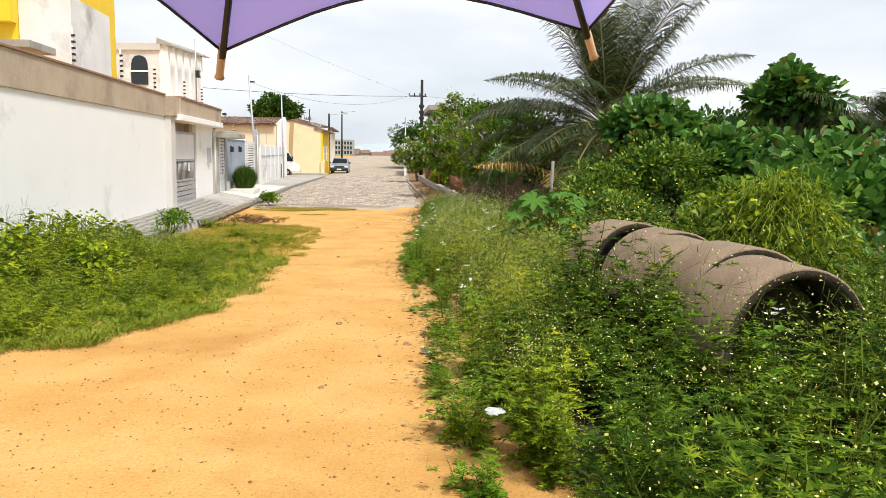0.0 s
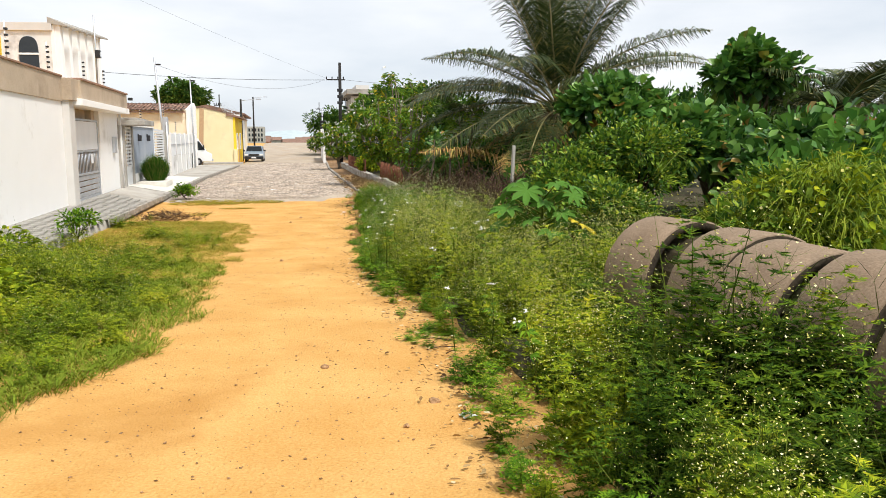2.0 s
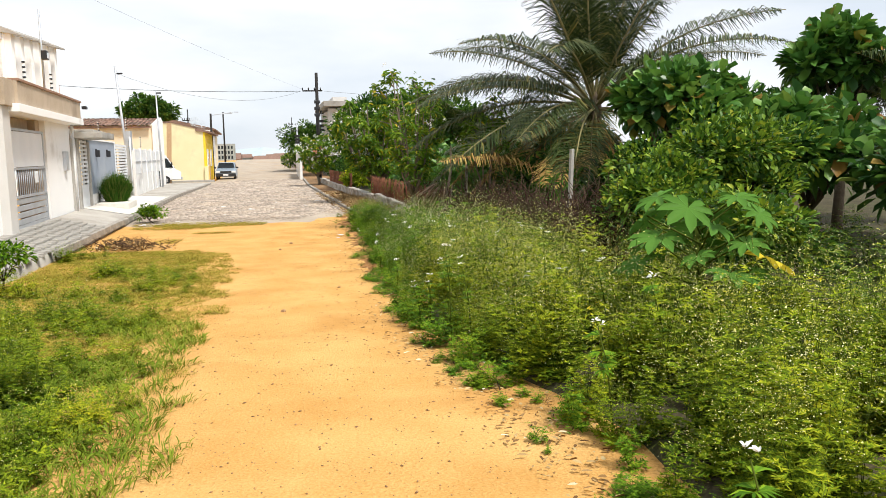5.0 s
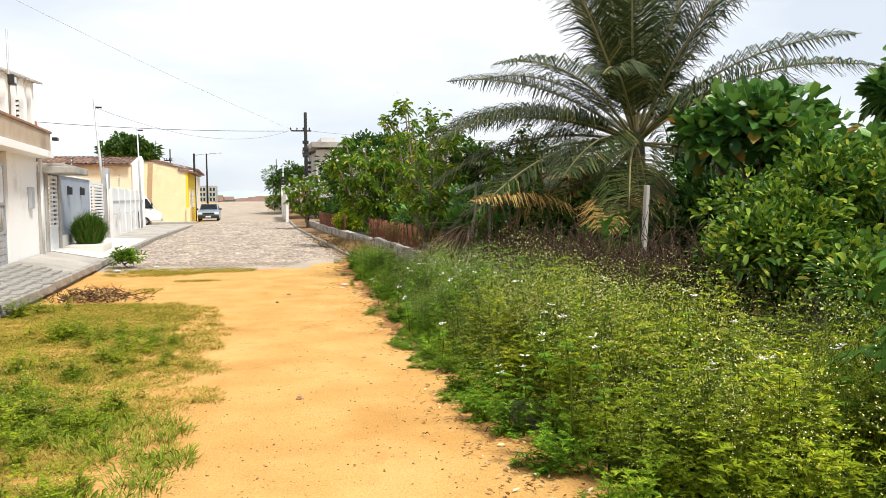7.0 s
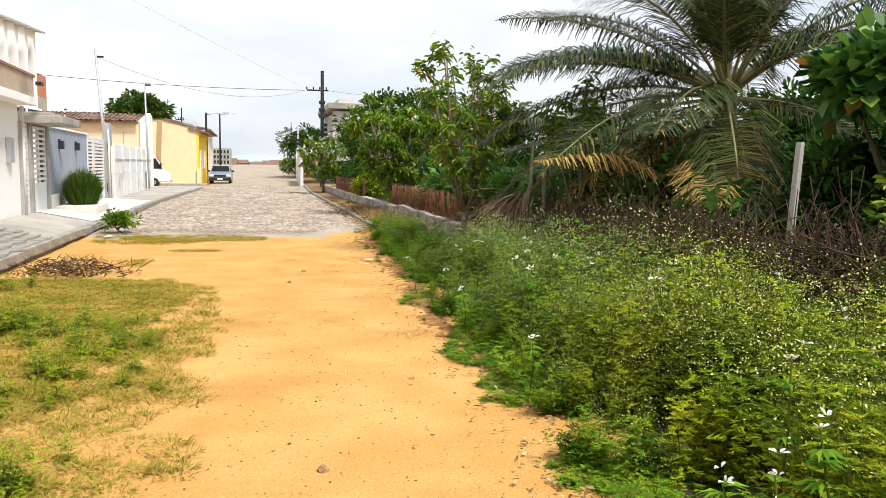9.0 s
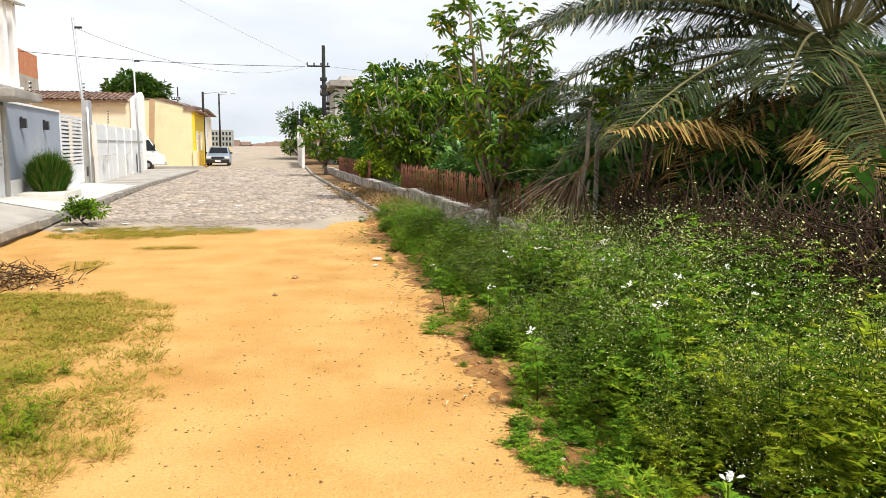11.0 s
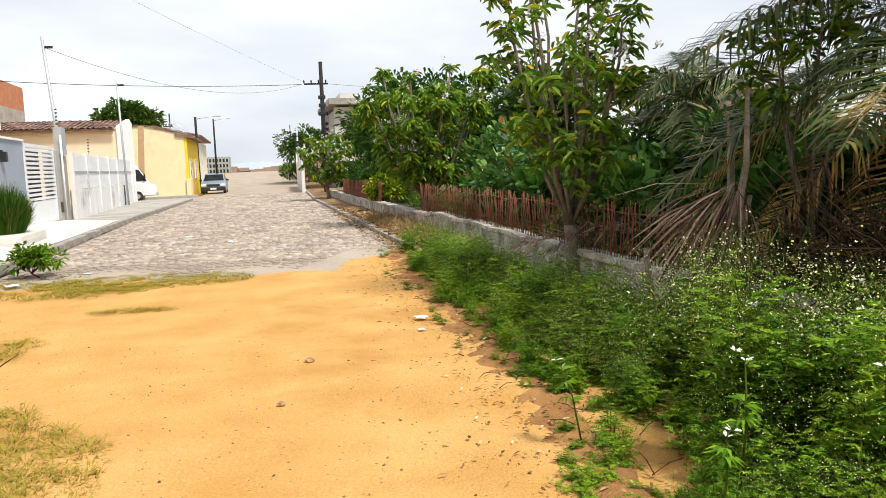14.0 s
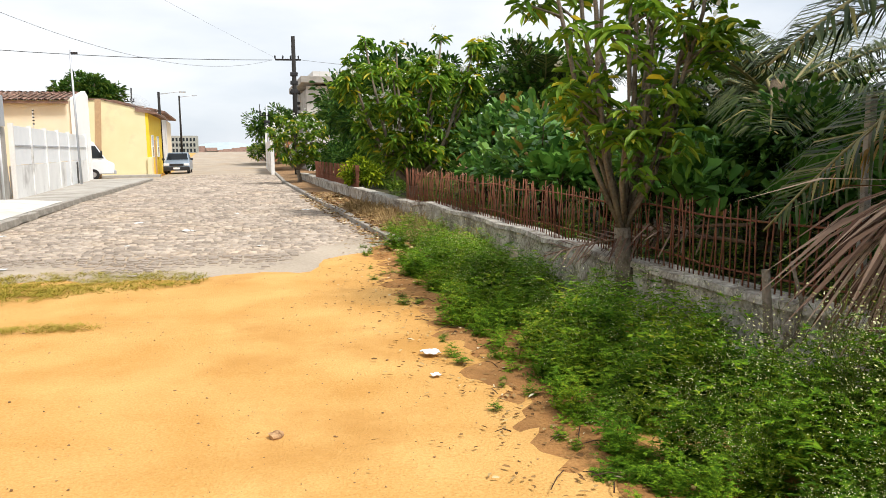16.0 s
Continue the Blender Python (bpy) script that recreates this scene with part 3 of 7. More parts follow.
def pave_z(y):
    return np.interp(y, (9, 25, 27, 33, 36.6, 39.5, 57), (0.46, 0.43, 0.42, 0.36, 0.26, 0.14, 0.10))


def pave_at(u, y):
    """A point of the pavement's top: u 0 at the house fronts, 1 at the kerb."""
    zk = np.interp(y, (9, 16, 25, 57), (0.40, 0.24, 0.19, 0.12))
    return face_x(y) * (1 - u) + along(KERB_L, y) * u, y, pave_z(y) * (1 - u) + zk * u


py = np.arange(4.0, 56.9, 0.8)
pv, pf = [], []
for i, y in enumerate(py):
    ring = [pave_at(u, y) for u in (0, 0.25, 0.5, 0.75, 0.97)]
    ex, ey, ez = pave_at(0.97, y)
    pv += ring + [(ex + 0.02, y, -0.1)]
    if i:
        o = (i - 1) * 6
        pf += [(o + k, o + k + 1, o + k + 7, o + k + 6) for k in range(5)]
pavement = npmesh("pavement", pv, pf, "pave")
tagged(pavement, "uneven grey concrete pavement along the house fronts", "pavement", kind="structure")
drive_v, drive_f = [], []
for i, y in enumerate(np.linspace(26.4, 37.2, 14)):
    drive_v += [(px, yy, pz + 0.012) for px, yy, pz in (pave_at(u, y) for u in (0.0, 0.3, 0.6, 0.95))]
    if i:
        o = (i - 1) * 4
        drive_f += [(o + k, o + k + 1, o + k + 5, o + k + 4) for k in range(3)]
driveway = npmesh("driveway", drive_v, drive_f, "pavelight")
tagged(driveway, "pale smooth concrete ramp before the gates", "driveway", kind="structure")


def kerbstones(name, line, y0, y1, side, zfun, label, length=0.9, gap=0.03):
    k = thing(name, pose(0, 0, 0), label, "kerb", kind="structure")
    y = y0
    while y < y1:
        ln = length * random.uniform(0.75, 1.15)
        x0, x1 = float(along(line, y)), float(along(line, y + ln - gap))
        z0 = float(zfun(y))
        bm = boxbm((-0.07, 0, -0.15, 0.07, ln - gap, 0.0), bevel=0.018)
        ob = part("kerb_stone", bm, "kerb", k)
        ob.matrix_basis = pose(x0 + side * 0.07, y, z0 + random.uniform(-0.015, 0.015), 0, random.uniform(-2, 2), math.degrees(math.atan2(x0 - x1, ln)))
        y += ln
    return k


kerbstones("kerb_left", KERB_L, 17.5, 56, 0, lambda y: np.interp(y, (9, 16, 25, 57), (0.41, 0.25, 0.2, 0.13)), "worn pale kerb stones of the pavement")
kerbstones("kerb_right", KERB_R, 26.8, 80, 1, lambda y: 0.13 + climb(y), "broken low kerb with pale worn top")
verge = npmesh("verge", [p for y in np.arange(25, 131, 1.5) for p in ((float(along(KERB_R, y)) + dx, y, z + float(climb(y))) for dx, z in ((0.1, 0.09), (1.0, 0.14), (6, 0.16), (30, 0.1)))],
               [(4 * i + k, 4 * i + k + 1, 4 * i + k + 5, 4 * i + k + 4) for i in range(70) for k in range(3)], "vergesoil")
tagged(verge, "earth verge behind the kerb", "verge", kind="structure")


# ---- house fronts on the left, in a frame whose y runs along the fronts and x points to the street ----
def front(name, s, label, category, kind="", z=0.0, x=0.0):
    return thing(name, FM @ pose(x, s, z), label, category, kind=kind)


w = front("wall_white", -7.76, "tall white rendered wall with a beige band on top", "wall", "structure")
part("white_face", boxbm((-0.22, -32, 0, 0, 0, 2.83)), "white", w)
part("beige_band", boxbm((-0.2, -32, 2.83, 0.035, 0, 3.38), bevel=0.01), "beige", w, "stained beige band")
part("coping", boxbm((-0.24, -32, 3.38, 0.06, 0, 3.42), bevel=0.008), "beigetop", w, "thin reddish coping")

w = front("garage_front", -7.76, "white garage front with a beige canopy", "garage", "structure")
part("pillar", boxbm((-0.3, 0, 0, 0.16, 0.5, 2.86), bevel=0.01), "greypil", w, "pale grey gate pillar")
part("pillar_cap", boxbm((-0.3, -0.05, 2.86, 0.24, 0.62, 3.36), bevel=0.012), "beige", w, "darker beige block")
part("canopy_band", boxbm((-0.6, 0.62, 2.92, 0.30, 7.0, 3.36), bevel=0.01), "beige", w, "stained beige canopy band")
part("canopy_coping", boxbm((-0.6, 0.62, 3.36, 0.33, 7.04, 3.41), bevel=0.008), "beigetop", w, "thin reddish coping")
part("canopy_edge", boxbm((-0.6, 0.42, 2.76, 0.36, 7.0, 2.92), bevel=0.01), "white", w, "white canopy edge")
part("side_wall", boxbm((-0.24, 4.15, 0, -0.02, 6.95, 2.76)), "white", w)
part("inner_pier", boxbm((-0.6, 3.75, 0, -0.14, 4.15, 2.76), bevel=0.01), "beige", w, "beige inner pier")
part("recess_side", boxbm((-1.2, 0.42, 0, -0.95, 4.15, 2.76)), "greypil", w)
part("lintel", boxbm((-0.6, 0.42, 2.5, -0.3, 3.75, 2.76)), "beige", w)
part("meter_box", boxbm((-0.02, 5.9, 1.55, 0.07, 6.2, 2.05), bevel=0.01), "metalg", w, "grey meter box")
part("gutter_pipe", tubes([[((0.05, 6.98, 0.4), 0.045), ((0.05, 6.98, 2.75), 0.045)]], 8), "white2", w, "white downpipe")
gate = front("garage_gate", -6.9, "grey metal garage gate with bars above ribbed panels", "gate", x=-0.06, z=0.44)
part("gate_frame", boxbm((0, -0.36, 0, 0.05, -0.3, 2.05), (0, 2.95, 0, 0.05, 3.01, 2.05), (0, -0.3, 2.0, 0.05, 2.95, 2.05), (0, -0.3, 0.0, 0.05, 2.95, 0.06), (0, -0.3, 0.62, 0.05, 2.95, 0.67), (0, -0.3, 1.2, 0.05, 2.95, 1.25)), "metalg", gate)
for k in range(4):
    part("panel_rib", boxbm((0.0, -0.3, 0.07 + k * 0.14, 0.035, 2.95, 0.18 + k * 0.14), bevel=0.012), "metalg", gate)
for k in range(20):
    part("bar", tubes([[((0.025, -0.22 + k * 0.16, 0.66), 0.012), ((0.025, -0.22 + k * 0.16, 1.22), 0.012)]], 6), "metalg", gate)
part("upper_panel", boxbm((0.01, -0.3, 1.26, 0.03, 2.95, 1.99)), "metalw", gate, "pale upper panel")
part("lock_plate", boxbm((0.05, 1.9, 0.9, 0.07, 2.15, 1.15), bevel=0.005), "metalw", gate, "white lock plate")

# pierced white gate under a concrete hood
w = front("pierced_gate", -0.85, "white door of pierced slots between rough concrete posts", "gate", z=0.40)
part("post", boxbm((-0.15, 0.0, 0, 0.05, 0.16, 2.02), bevel=0.015), "concrete", w)
part("post", boxbm((-0.15, 2.36, 0, 0.05, 2.62, 1.95), bevel=0.015), "concrete", w)
part("post", boxbm((-0.15, 0.72, 0, 0.05, 0.98, 2.02), bevel=0.015), "concrete", w)
part("door_panel", boxbm((-0.04, 0.98, 0.0, 0.0, 2.36, 0.62)), "metalw", w, "plain white lower panel")
for s in (0.98, 1.62, 2.26):
    part("stile", boxbm((-0.04, s, 0.62, 0.01, s + 0.1, 2.0)), "metalw", w)
for k in range(12):
    part("slat", boxbm((-0.035, 1.08, 0.62 + k * 0.118, 0.006, 2.26, 0.68 + k * 0.118)), "metalw", w)
# black board behind the slots stands for the shade inside
part("dark_inside", boxbm((-0.5, 0.16, 0, -0.46, 2.36, 2.0)), "dark", w)
for s in (0.2, 0.6):
    part("stile", boxbm((-0.03, s, 0, 0.0, s + 0.1, 2.0)), "metalw", w)
for k in range(15):
    part("slat", boxbm((-0.03, 0.3, 0.3 + k * 0.118, 0.0, 0.6, 0.36 + k * 0.118)), "metalw", w)
part("hood", boxbm((-0.5, 0.5, 2.02, 0.75, 2.75, 2.2), (-0.5, 0.6, 2.2, 0.5, 2.6, 2.27), bevel=0.03), "concrete", w, "rough grey concrete hood")

w = front("wall_blue", 1.80, "blue-grey painted street wall with a white foot", "wall", "structure")
part("wall_face", boxbm((-0.2, 0, 0.75, 0, 5.48, 2.42), bevel=0.008), "blue", w)
part("wall_foot", boxbm((-0.2, 0, 0.0, 0.03, 5.48, 0.75)), "white2", w, "stained white wall foot")
part("wall_coping", boxbm((-0.23, 0, 2.42, 0.04, 5.48, 2.47), bevel=0.008), "white", w, "thin white coping")
for s in (3.1, 5.35):
    lamp = front("wall_lamp", s, "small dark box lamp fixed to the blue-grey wall", "lamp", z=1.98)
    part("housing", boxbm((0.0, -0.07, -0.08, 0.13, 0.07, 0.14), bevel=0.012), "dark", lamp)
    part("bracket", boxbm((0.0, -0.03, 0.14, 0.05, 0.03, 0.18), bevel=0.005), "dark", lamp)

w = front("slatted_gate", 7.30, "white metal gate with horizontal slats", "gate", z=0.30)
part("gate_frame", boxbm((-0.05, 0, 0, 0.02, 0.12, 2.12), (-0.05, 3.18, 0, 0.02, 3.3, 2.06), (-0.05, 0.12, 0, 0.02, 3.18, 0.1), (-0.05, 0.12, 2.0, 0.02, 3.18, 2.09)), "metalw", w)
part("kick_panel", boxbm((-0.04, 0.12, 0.1, 0.0, 3.18, 0.62)), "metalw", w)
for k in range(12):
    part("slat", boxbm((-0.04, 0.12, 0.64 + k * 0.115, 0.015, 3.18, 0.708 + k * 0.115), bevel=0.006), "metalw", w)
# black board set back from the slats, in place of the shade there
part("backing", boxbm((-0.4, 0.1, 0.1, -0.36, 3.2, 1.95)), "dark", w)

w = front("meter_pillar", 10.65, "rough concrete pillar with an open meter hatch", "pillar", z=0.0)
part("pillar_body", boxbm((-0.3, 0, 0, 0.06, 0.5, 2.3), (-0.3, 0.5, 0, 0.02, 1.7, 2.18), bevel=0.03), "concrete", w)
part("meter_hatch", boxbm((0.061, 0.12, 0.5, 0.075, 0.4, 0.8)), "dark", w, "dark meter hatch")
part("white_pipe", tubes([[((0.1, 0.62, 0.2), 0.03), ((0.1, 0.62, 2.75), 0.03)]], 8), "metalw", w, "white conduit")
part("panel_box", boxbm((-0.1, 0.7, 2.18, 0.12, 1.3, 3.0), bevel=0.01), "metalg", w, "grey cabinet on top")

w = front("long_white_gate", 13.2, "long white metal fence wall over a stained plinth", "wall", "structure")
for k in range(6):
    part("panel", boxbm((-0.06, 0.1 + k * 2.54, 1.12, 0.0, 2.6 + k * 2.54, 2.26), bevel=0.006), "metalw", w)
    part("rail", boxbm((0.0, 0.1 + k * 2.54, 1.66, 0.03, 2.6 + k * 2.54, 1.71)), "metalg", w)
    part("post", boxbm((-0.08, 2.54 * k - 0.02, 0, 0.05, 2.54 * k + 0.1, 2.32)), "white2", w)
part("post", boxbm((-0.12, 15.22, 0, 0.08, 15.4, 2.32), bevel=0.01), "white2", w)
part("plinth", boxbm((-0.15, 0.1, 0, 0.02, 9.0, 1.1), (-0.15, 12.4, 0, 0.02, 15.2, 1.1)), "white2", w, "stained peeling plinth")
part("small_door", boxbm((-0.08, 9.02, 0.05, 0.0, 12.38, 1.1), bevel=0.01), "metalw", w, "low grey-white door")
# black box drawn for the shaded gap beside the door
part("dark_gap", boxbm((-0.3, 12.0, 0.1, 0.025, 12.36, 1.05)), "dark", w)

# planter with its clipped grassy plant
pl = front("planter", 2.3, "low curved concrete planter at the wall", "planter", z=0.36)
part("planter_rim", boxbm((0.02, -0.35, -0.25, 1.05, 1.85, 0.10), bevel=0.12), "pavelight", pl)
n = 7500
a = rng.uniform(0, 2 * np.pi, n)
r = np.sqrt(rng.uniform(0, 1, n))
P = np.stack([0.55 + 0.3 * r * np.cos(a), 0.72 + 0.42 * r * np.sin(a), rng.uniform(0.0, 0.25, n)], 1)
D = unit(np.stack([np.cos(a) * r * 0.42, np.sin(a) * r * 0.46, np.ones(n)], 1) + rng.normal(0, 0.12, (n, 3)))
hg = front("planter_grass", 2.3, "dense dark green spiky plant in the planter", "plant", z=0.36)
v, f = blades(P, D, rng.uniform(0.7, 1.1, n) * (1 - 0.5 * r ** 2), 0.016, 0.10)
npmesh("leaves", v, f, "planter", hg)


# ---- buildings behind the fronts ----
def window_unit(parent, m, wdt, hgt, label="dark window", frame_mat="metalw"):
    ob = part("window", boxbm((-wdt / 2, -0.03, 0, wdt / 2, 0.02, hgt)), "glass", parent, label)
    ob.matrix_basis = m
    t = 0.06
    fr = part("window_frame", boxbm((-wdt / 2 - t, -0.05, -t, -wdt / 2, 0.04, hgt + t), (wdt / 2, -0.05, -t, wdt / 2 + t, 0.04, hgt + t), (-wdt / 2, -0.05, -t, wdt / 2, 0.04, 0), (-wdt / 2, -0.05, hgt, wdt / 2, 0.04, hgt + t), (-wdt / 2, -0.045, hgt * 0.5 - 0.03, wdt / 2, 0.03, hgt * 0.5 + 0.03)), frame_mat, ob)
    return ob


def arch_profile(wd, h, n=10):
    pts = [(-wd / 2, 0), (wd / 2, 0)]
    for i in range(n + 1):
        a = math.pi * i / n
        k = abs(math.cos(a)) ** 0.8 * (1 if math.cos(a) > 0 else -1)
        pts.append((wd / 2 * k, h - wd * 0.75 + wd * 0.75 * math.sin(a) ** 0.8))
    return pts


church = thing("church", pose(-18.1, 45.0, 0, 0, 0, -2.5), "white church with pointed windows and a lettered band", "building")
part("wall", boxbm((-8, 0, 0, -0.2, 5.4, 8.3)), "white2", church)
part("front_wall", boxbm((-0.2, 0, 0, 0, 5.4, 8.3)), "white", church)
part("cornice", boxbm((-8.1, -0.12, 7.9, -0.1, 5.5, 8.35), bevel=0.03), "greypil", church, "grey cornice")
for k, s in enumerate((0.2, 1.25, 2.3, 3.35, 4.4, 5.3)):
    part("buttress", boxbm((0.0, s - 0.17, 0, 0.32, s + 0.17, 8.3), bevel=0.02), "white", church)
    part("small_roof", prism([(-0.3, 8.3), (0.75, 8.12), (0.75, 8.2), (-0.3, 8.65)], "y", s - 0.32, s + 0.32), "concrete", church, "grey sloping slab")
for s in (0.72, 1.78, 2.82, 3.88, 4.85):
    ob = part("window", prism(arch_profile(0.42, 2.6), "x", -0.02, 0.05), "glass", church, "tall pointed window")
    ob.matrix_basis = pose(0, s, 4.6)
part("lettered_band", boxbm((0.0, 0.2, 3.75, 0.5, 5.5, 4.25), bevel=0.02), "white", church, "white band with worn dark letters")
for k in range(22):
    if k not in (4, 11, 14):
        part("letter", boxbm((0.5, 0.4 + k * 0.23, 3.86, 0.53, 0.55 + k * 0.23, 4.14)), "dark", church)
side = part("side_window", prism(arch_profile(1.05, 1.75), "y", -0.06, 0.0), "glass", church, "arched window with white bar")
side.matrix_basis = pose(-1.45, 0, 5.85)
part("window_bar", boxbm((-0.55, -0.09, 0.75, 0.55, -0.06, 0.85)), "white", side)
part("ledge", boxbm((-7.9, -0.9, 5.1, -4.2, 0.0, 6.4), bevel=0.02), "beige", church, "beige lean-to block")

yh = thing("yellow_house", pose(-10.75, 17.5, 0, 0, 0, 8.5), "bright yellow two-storey house behind the white wall", "house")
part("wall", boxbm((-7, 0, 0, 0, 8, 7.6)), "yellow", yh)
part("white_tower", boxbm((0.01, 0.1, 0, 1.25, 3.2, 5.75), bevel=0.01), "white2", yh, "white stair block")
window_unit(yh, pose(-1.1, -0.03, 4.72), 0.9, 0.42)
part("cornice", boxbm((-0.55, -0.35, 5.0, 0.0, 0.0, 5.9), bevel=0.02), "yellow", yh)
part("grey_slab", boxbm((-3.2, -1.6, 4.25, 0.9, -0.02, 4.42), bevel=0.015), "concrete", yh, "grey sloping slab")


def tiled_slope(parent, m, wdt, length, rows_n, label="weathered clay roof tiles"):
    """Half-round clay tiles in overlapping courses, joined as one slope."""
    items = []
    cols = int(wdt / 0.26)
    for c in range(cols):
        for r_ in range(rows_n):
            x = -wdt / 2 + (c + 0.5) * 0.26 + random.uniform(-0.015, 0.015)
            y0, y1 = r_ * length / rows_n, (r_ + 1.15) * length / rows_n
            z = random.uniform(0, 0.02)
            ang = np.linspace(0, np.pi, 5)
            vv = np.array([(x + 0.13 * math.cos(t), yy, z + 0.075 * math.sin(t) + (0.03 if yy == y0 else 0)) for yy in (y0, y1) for t in ang])
            items.append((vv, np.array([(k, k + 1, k + 6, k + 5) for k in range(4)])))
    v, f = joined(items)
    ob = npmesh("roof_tiles", v, f, "tile", parent, label)
    ob["kind"] = "stuff"
    ob.matrix_basis = m
    return ob


ch = thing("cream_house", pose(-13.45, 54.4, -0.32, 0, 0, 3), "low cream house with a weathered clay tile roof", "house")
part("wall", prism([(0, 0), (2.7, 0), (2.7, 4.52), (2.2, 4.70), (0, 4.24)], "x", -14, 0), "cream", ch)
part("gable_face", prism([(-0.1, 0), (2.75, 0), (2.75, 4.62), (2.2, 4.84), (-0.1, 4.34)], "x", 0.0, 0.18), "white", ch, "white gable end")
tiled_slope(ch, pose(-7.1, -0.35, 4.19, 11.8, 0, 0), 14.1, 2.65, 7)
tiled_slope(ch, pose(-7.1, 2.98, 4.56, 12.0, 0, 180), 14.1, 0.84, 2)
part("roof_board", boxbm((-14, -0.3, 4.08, -0.05, -0.2, 4.2)), "tile", ch)

ye = thing("pale_yellow_house", pose(-11.7, 62.0, 0, 0, 0, 6.5), "pale yellow corner house with a bright yellow front", "house")
part("wall", prism([(-6.5, 0), (0, 0), (0, 3.85), (-2.2, 4.4), (-6.5, 4.3)], "y", 0, 9.4), "paleyellow", ye)
part("front_wall", boxbm((0, 0.02, 0, 0.16, 9.3, 3.7)), "yellow", ye, "bright yellow front")
part("eave", prism([(-0.5, 3.78), (0.65, 3.62), (0.65, 3.72), (-0.5, 4.0)], "y", -0.1, 9.5), "tile", ye, "reddish tiled eave")
part("roof_edge", prism([(-6.5, 4.32), (-2.2, 4.42), (0.1, 3.88), (0.1, 3.96), (-2.2, 4.5), (-6.5, 4.4)], "y", -0.06, 0.14), "tile", ye, "reddish roof edge")
for s in (1.6, 5.4):
    window_unit(ye, pose(0.17, s, 1.2, 0, 0, 90), 1.0, 1.2)
part("door", boxbm((0.16, 3.0, 0.1, 0.2, 3.9, 2.2), bevel=0.01), "wood", ye, "wooden door")
part("step_plinth", boxbm((-6.6, -1.1, -0.1, 0.7, 0.0, 0.16), bevel=0.03), "concrete", ye, "low earth and concrete step")
part("corner_plinth", boxbm((0.0, -0.15, 0, 0.25, 1.0, 1.15), bevel=0.02), "paleyellow", ye)
wh = thing("white_row_house", pose(-12.9, 72.4, 0, 0, 0, 7), "narrow white and pink row houses along the street", "house")
part("wall", boxbm((-6, 0, 0, 0, 7.5, 4.4)), "white2", wh)
part("pink_wall", boxbm((-6, 7.5, 0, -0.1, 15, 4.0)), "cream", wh)
part("roof", prism([(-6.2, 4.4), (0.4, 4.2), (0.4, 4.32), (-3, 5.1)], "y", 0, 15), "tile", wh)
fb = thing("apartment_block", pose(-34.4, 205, -1.2, 0, 0, 5), "distant grey apartment block with many windows", "building")
part("wall", boxbm((-1.6, 0, 0, 4.2, 8, 6.4)), "concrete", fb)
for i in range(4):
    for k in range(7):
        part("window", boxbm((-1.3 + k * 0.8, -0.04, 1.2 + i * 1.3, -0.85 + k * 0.8, 0.0, 2.0 + i * 1.3)), "glass", fb)

bb = thing("brick_building", pose(-28.6, 74, 0.3, 0, 0, 8), "unfinished brick building over a grey rendered storey", "building")
part("lower_wall", boxbm((-6, 0, 0, 0.9, 9, 6.9)), "concrete", bb)
part("brick_wall", prism([(-6, 6.9), (0.9, 6.9), (0.9, 8.9), (-6, 10.6)], "y", 0, 9), "brick", bb)
# dark plates stand for the shade inside the unglazed openings
for x in (-1.7, -4.2):
    ob = part("opening", boxbm((-0.32, -0.03, 0, 0.32, 0.02, 0.95)), "glass", bb, "unglazed opening")
    ob.matrix_basis = pose(x + 1.4, 0, 7.6)
    part("reveal", boxbm((-0.38, -0.06, -0.08, 0.38, 0.0, 0.0)), "concrete", ob)

rb = thing("flat_roofed_house", pose(-2.4, 66, 0, 0, 0, 6), "grey flat-roofed house with a jutting slab", "house")
part("wall", boxbm((0, 0, 0, 8.4, 9, 5.5)), "concrete", rb)
part("front_wall", boxbm((-0.1, -0.12, 0, 1.2, 0, 5.6)), "greypil", rb)
part("roof_slab", boxbm((-0.5, -0.9, 5.75, 8.8, 9.6, 6.15), bevel=0.02), "concrete", rb, "jutting grey roof slab")
part("parapet", boxbm((0.3, -0.4, 6.15, 1.4, 9, 6.5)), "greypil", rb)
gw = thing("garden_wall", pose(-4.6, 62.5, 0, 0, 0, 4.6), "white garden wall with a green gate post", "wall")
part("wall_face", boxbm((-0.1, 0, 0, 0.1, 14, 2.1)), "white2", gw)
part("gate_post", boxbm((-0.15, 14, 0, 0.15, 14.3, 3.0)), "white", gw)
ow = thing("orange_house", pose(-6.3, 92, 0, 0, 0, 5), "small orange brick house far along the street", "house")
part("wall", boxbm((0, 0, 0, 5, 12, 2.9)), "brick", ow)
part("roof", prism([(-0.3, 2.9), (5.3, 2.9), (2.5, 4.0)], "y", -0.3, 12.3), "tile", ow)


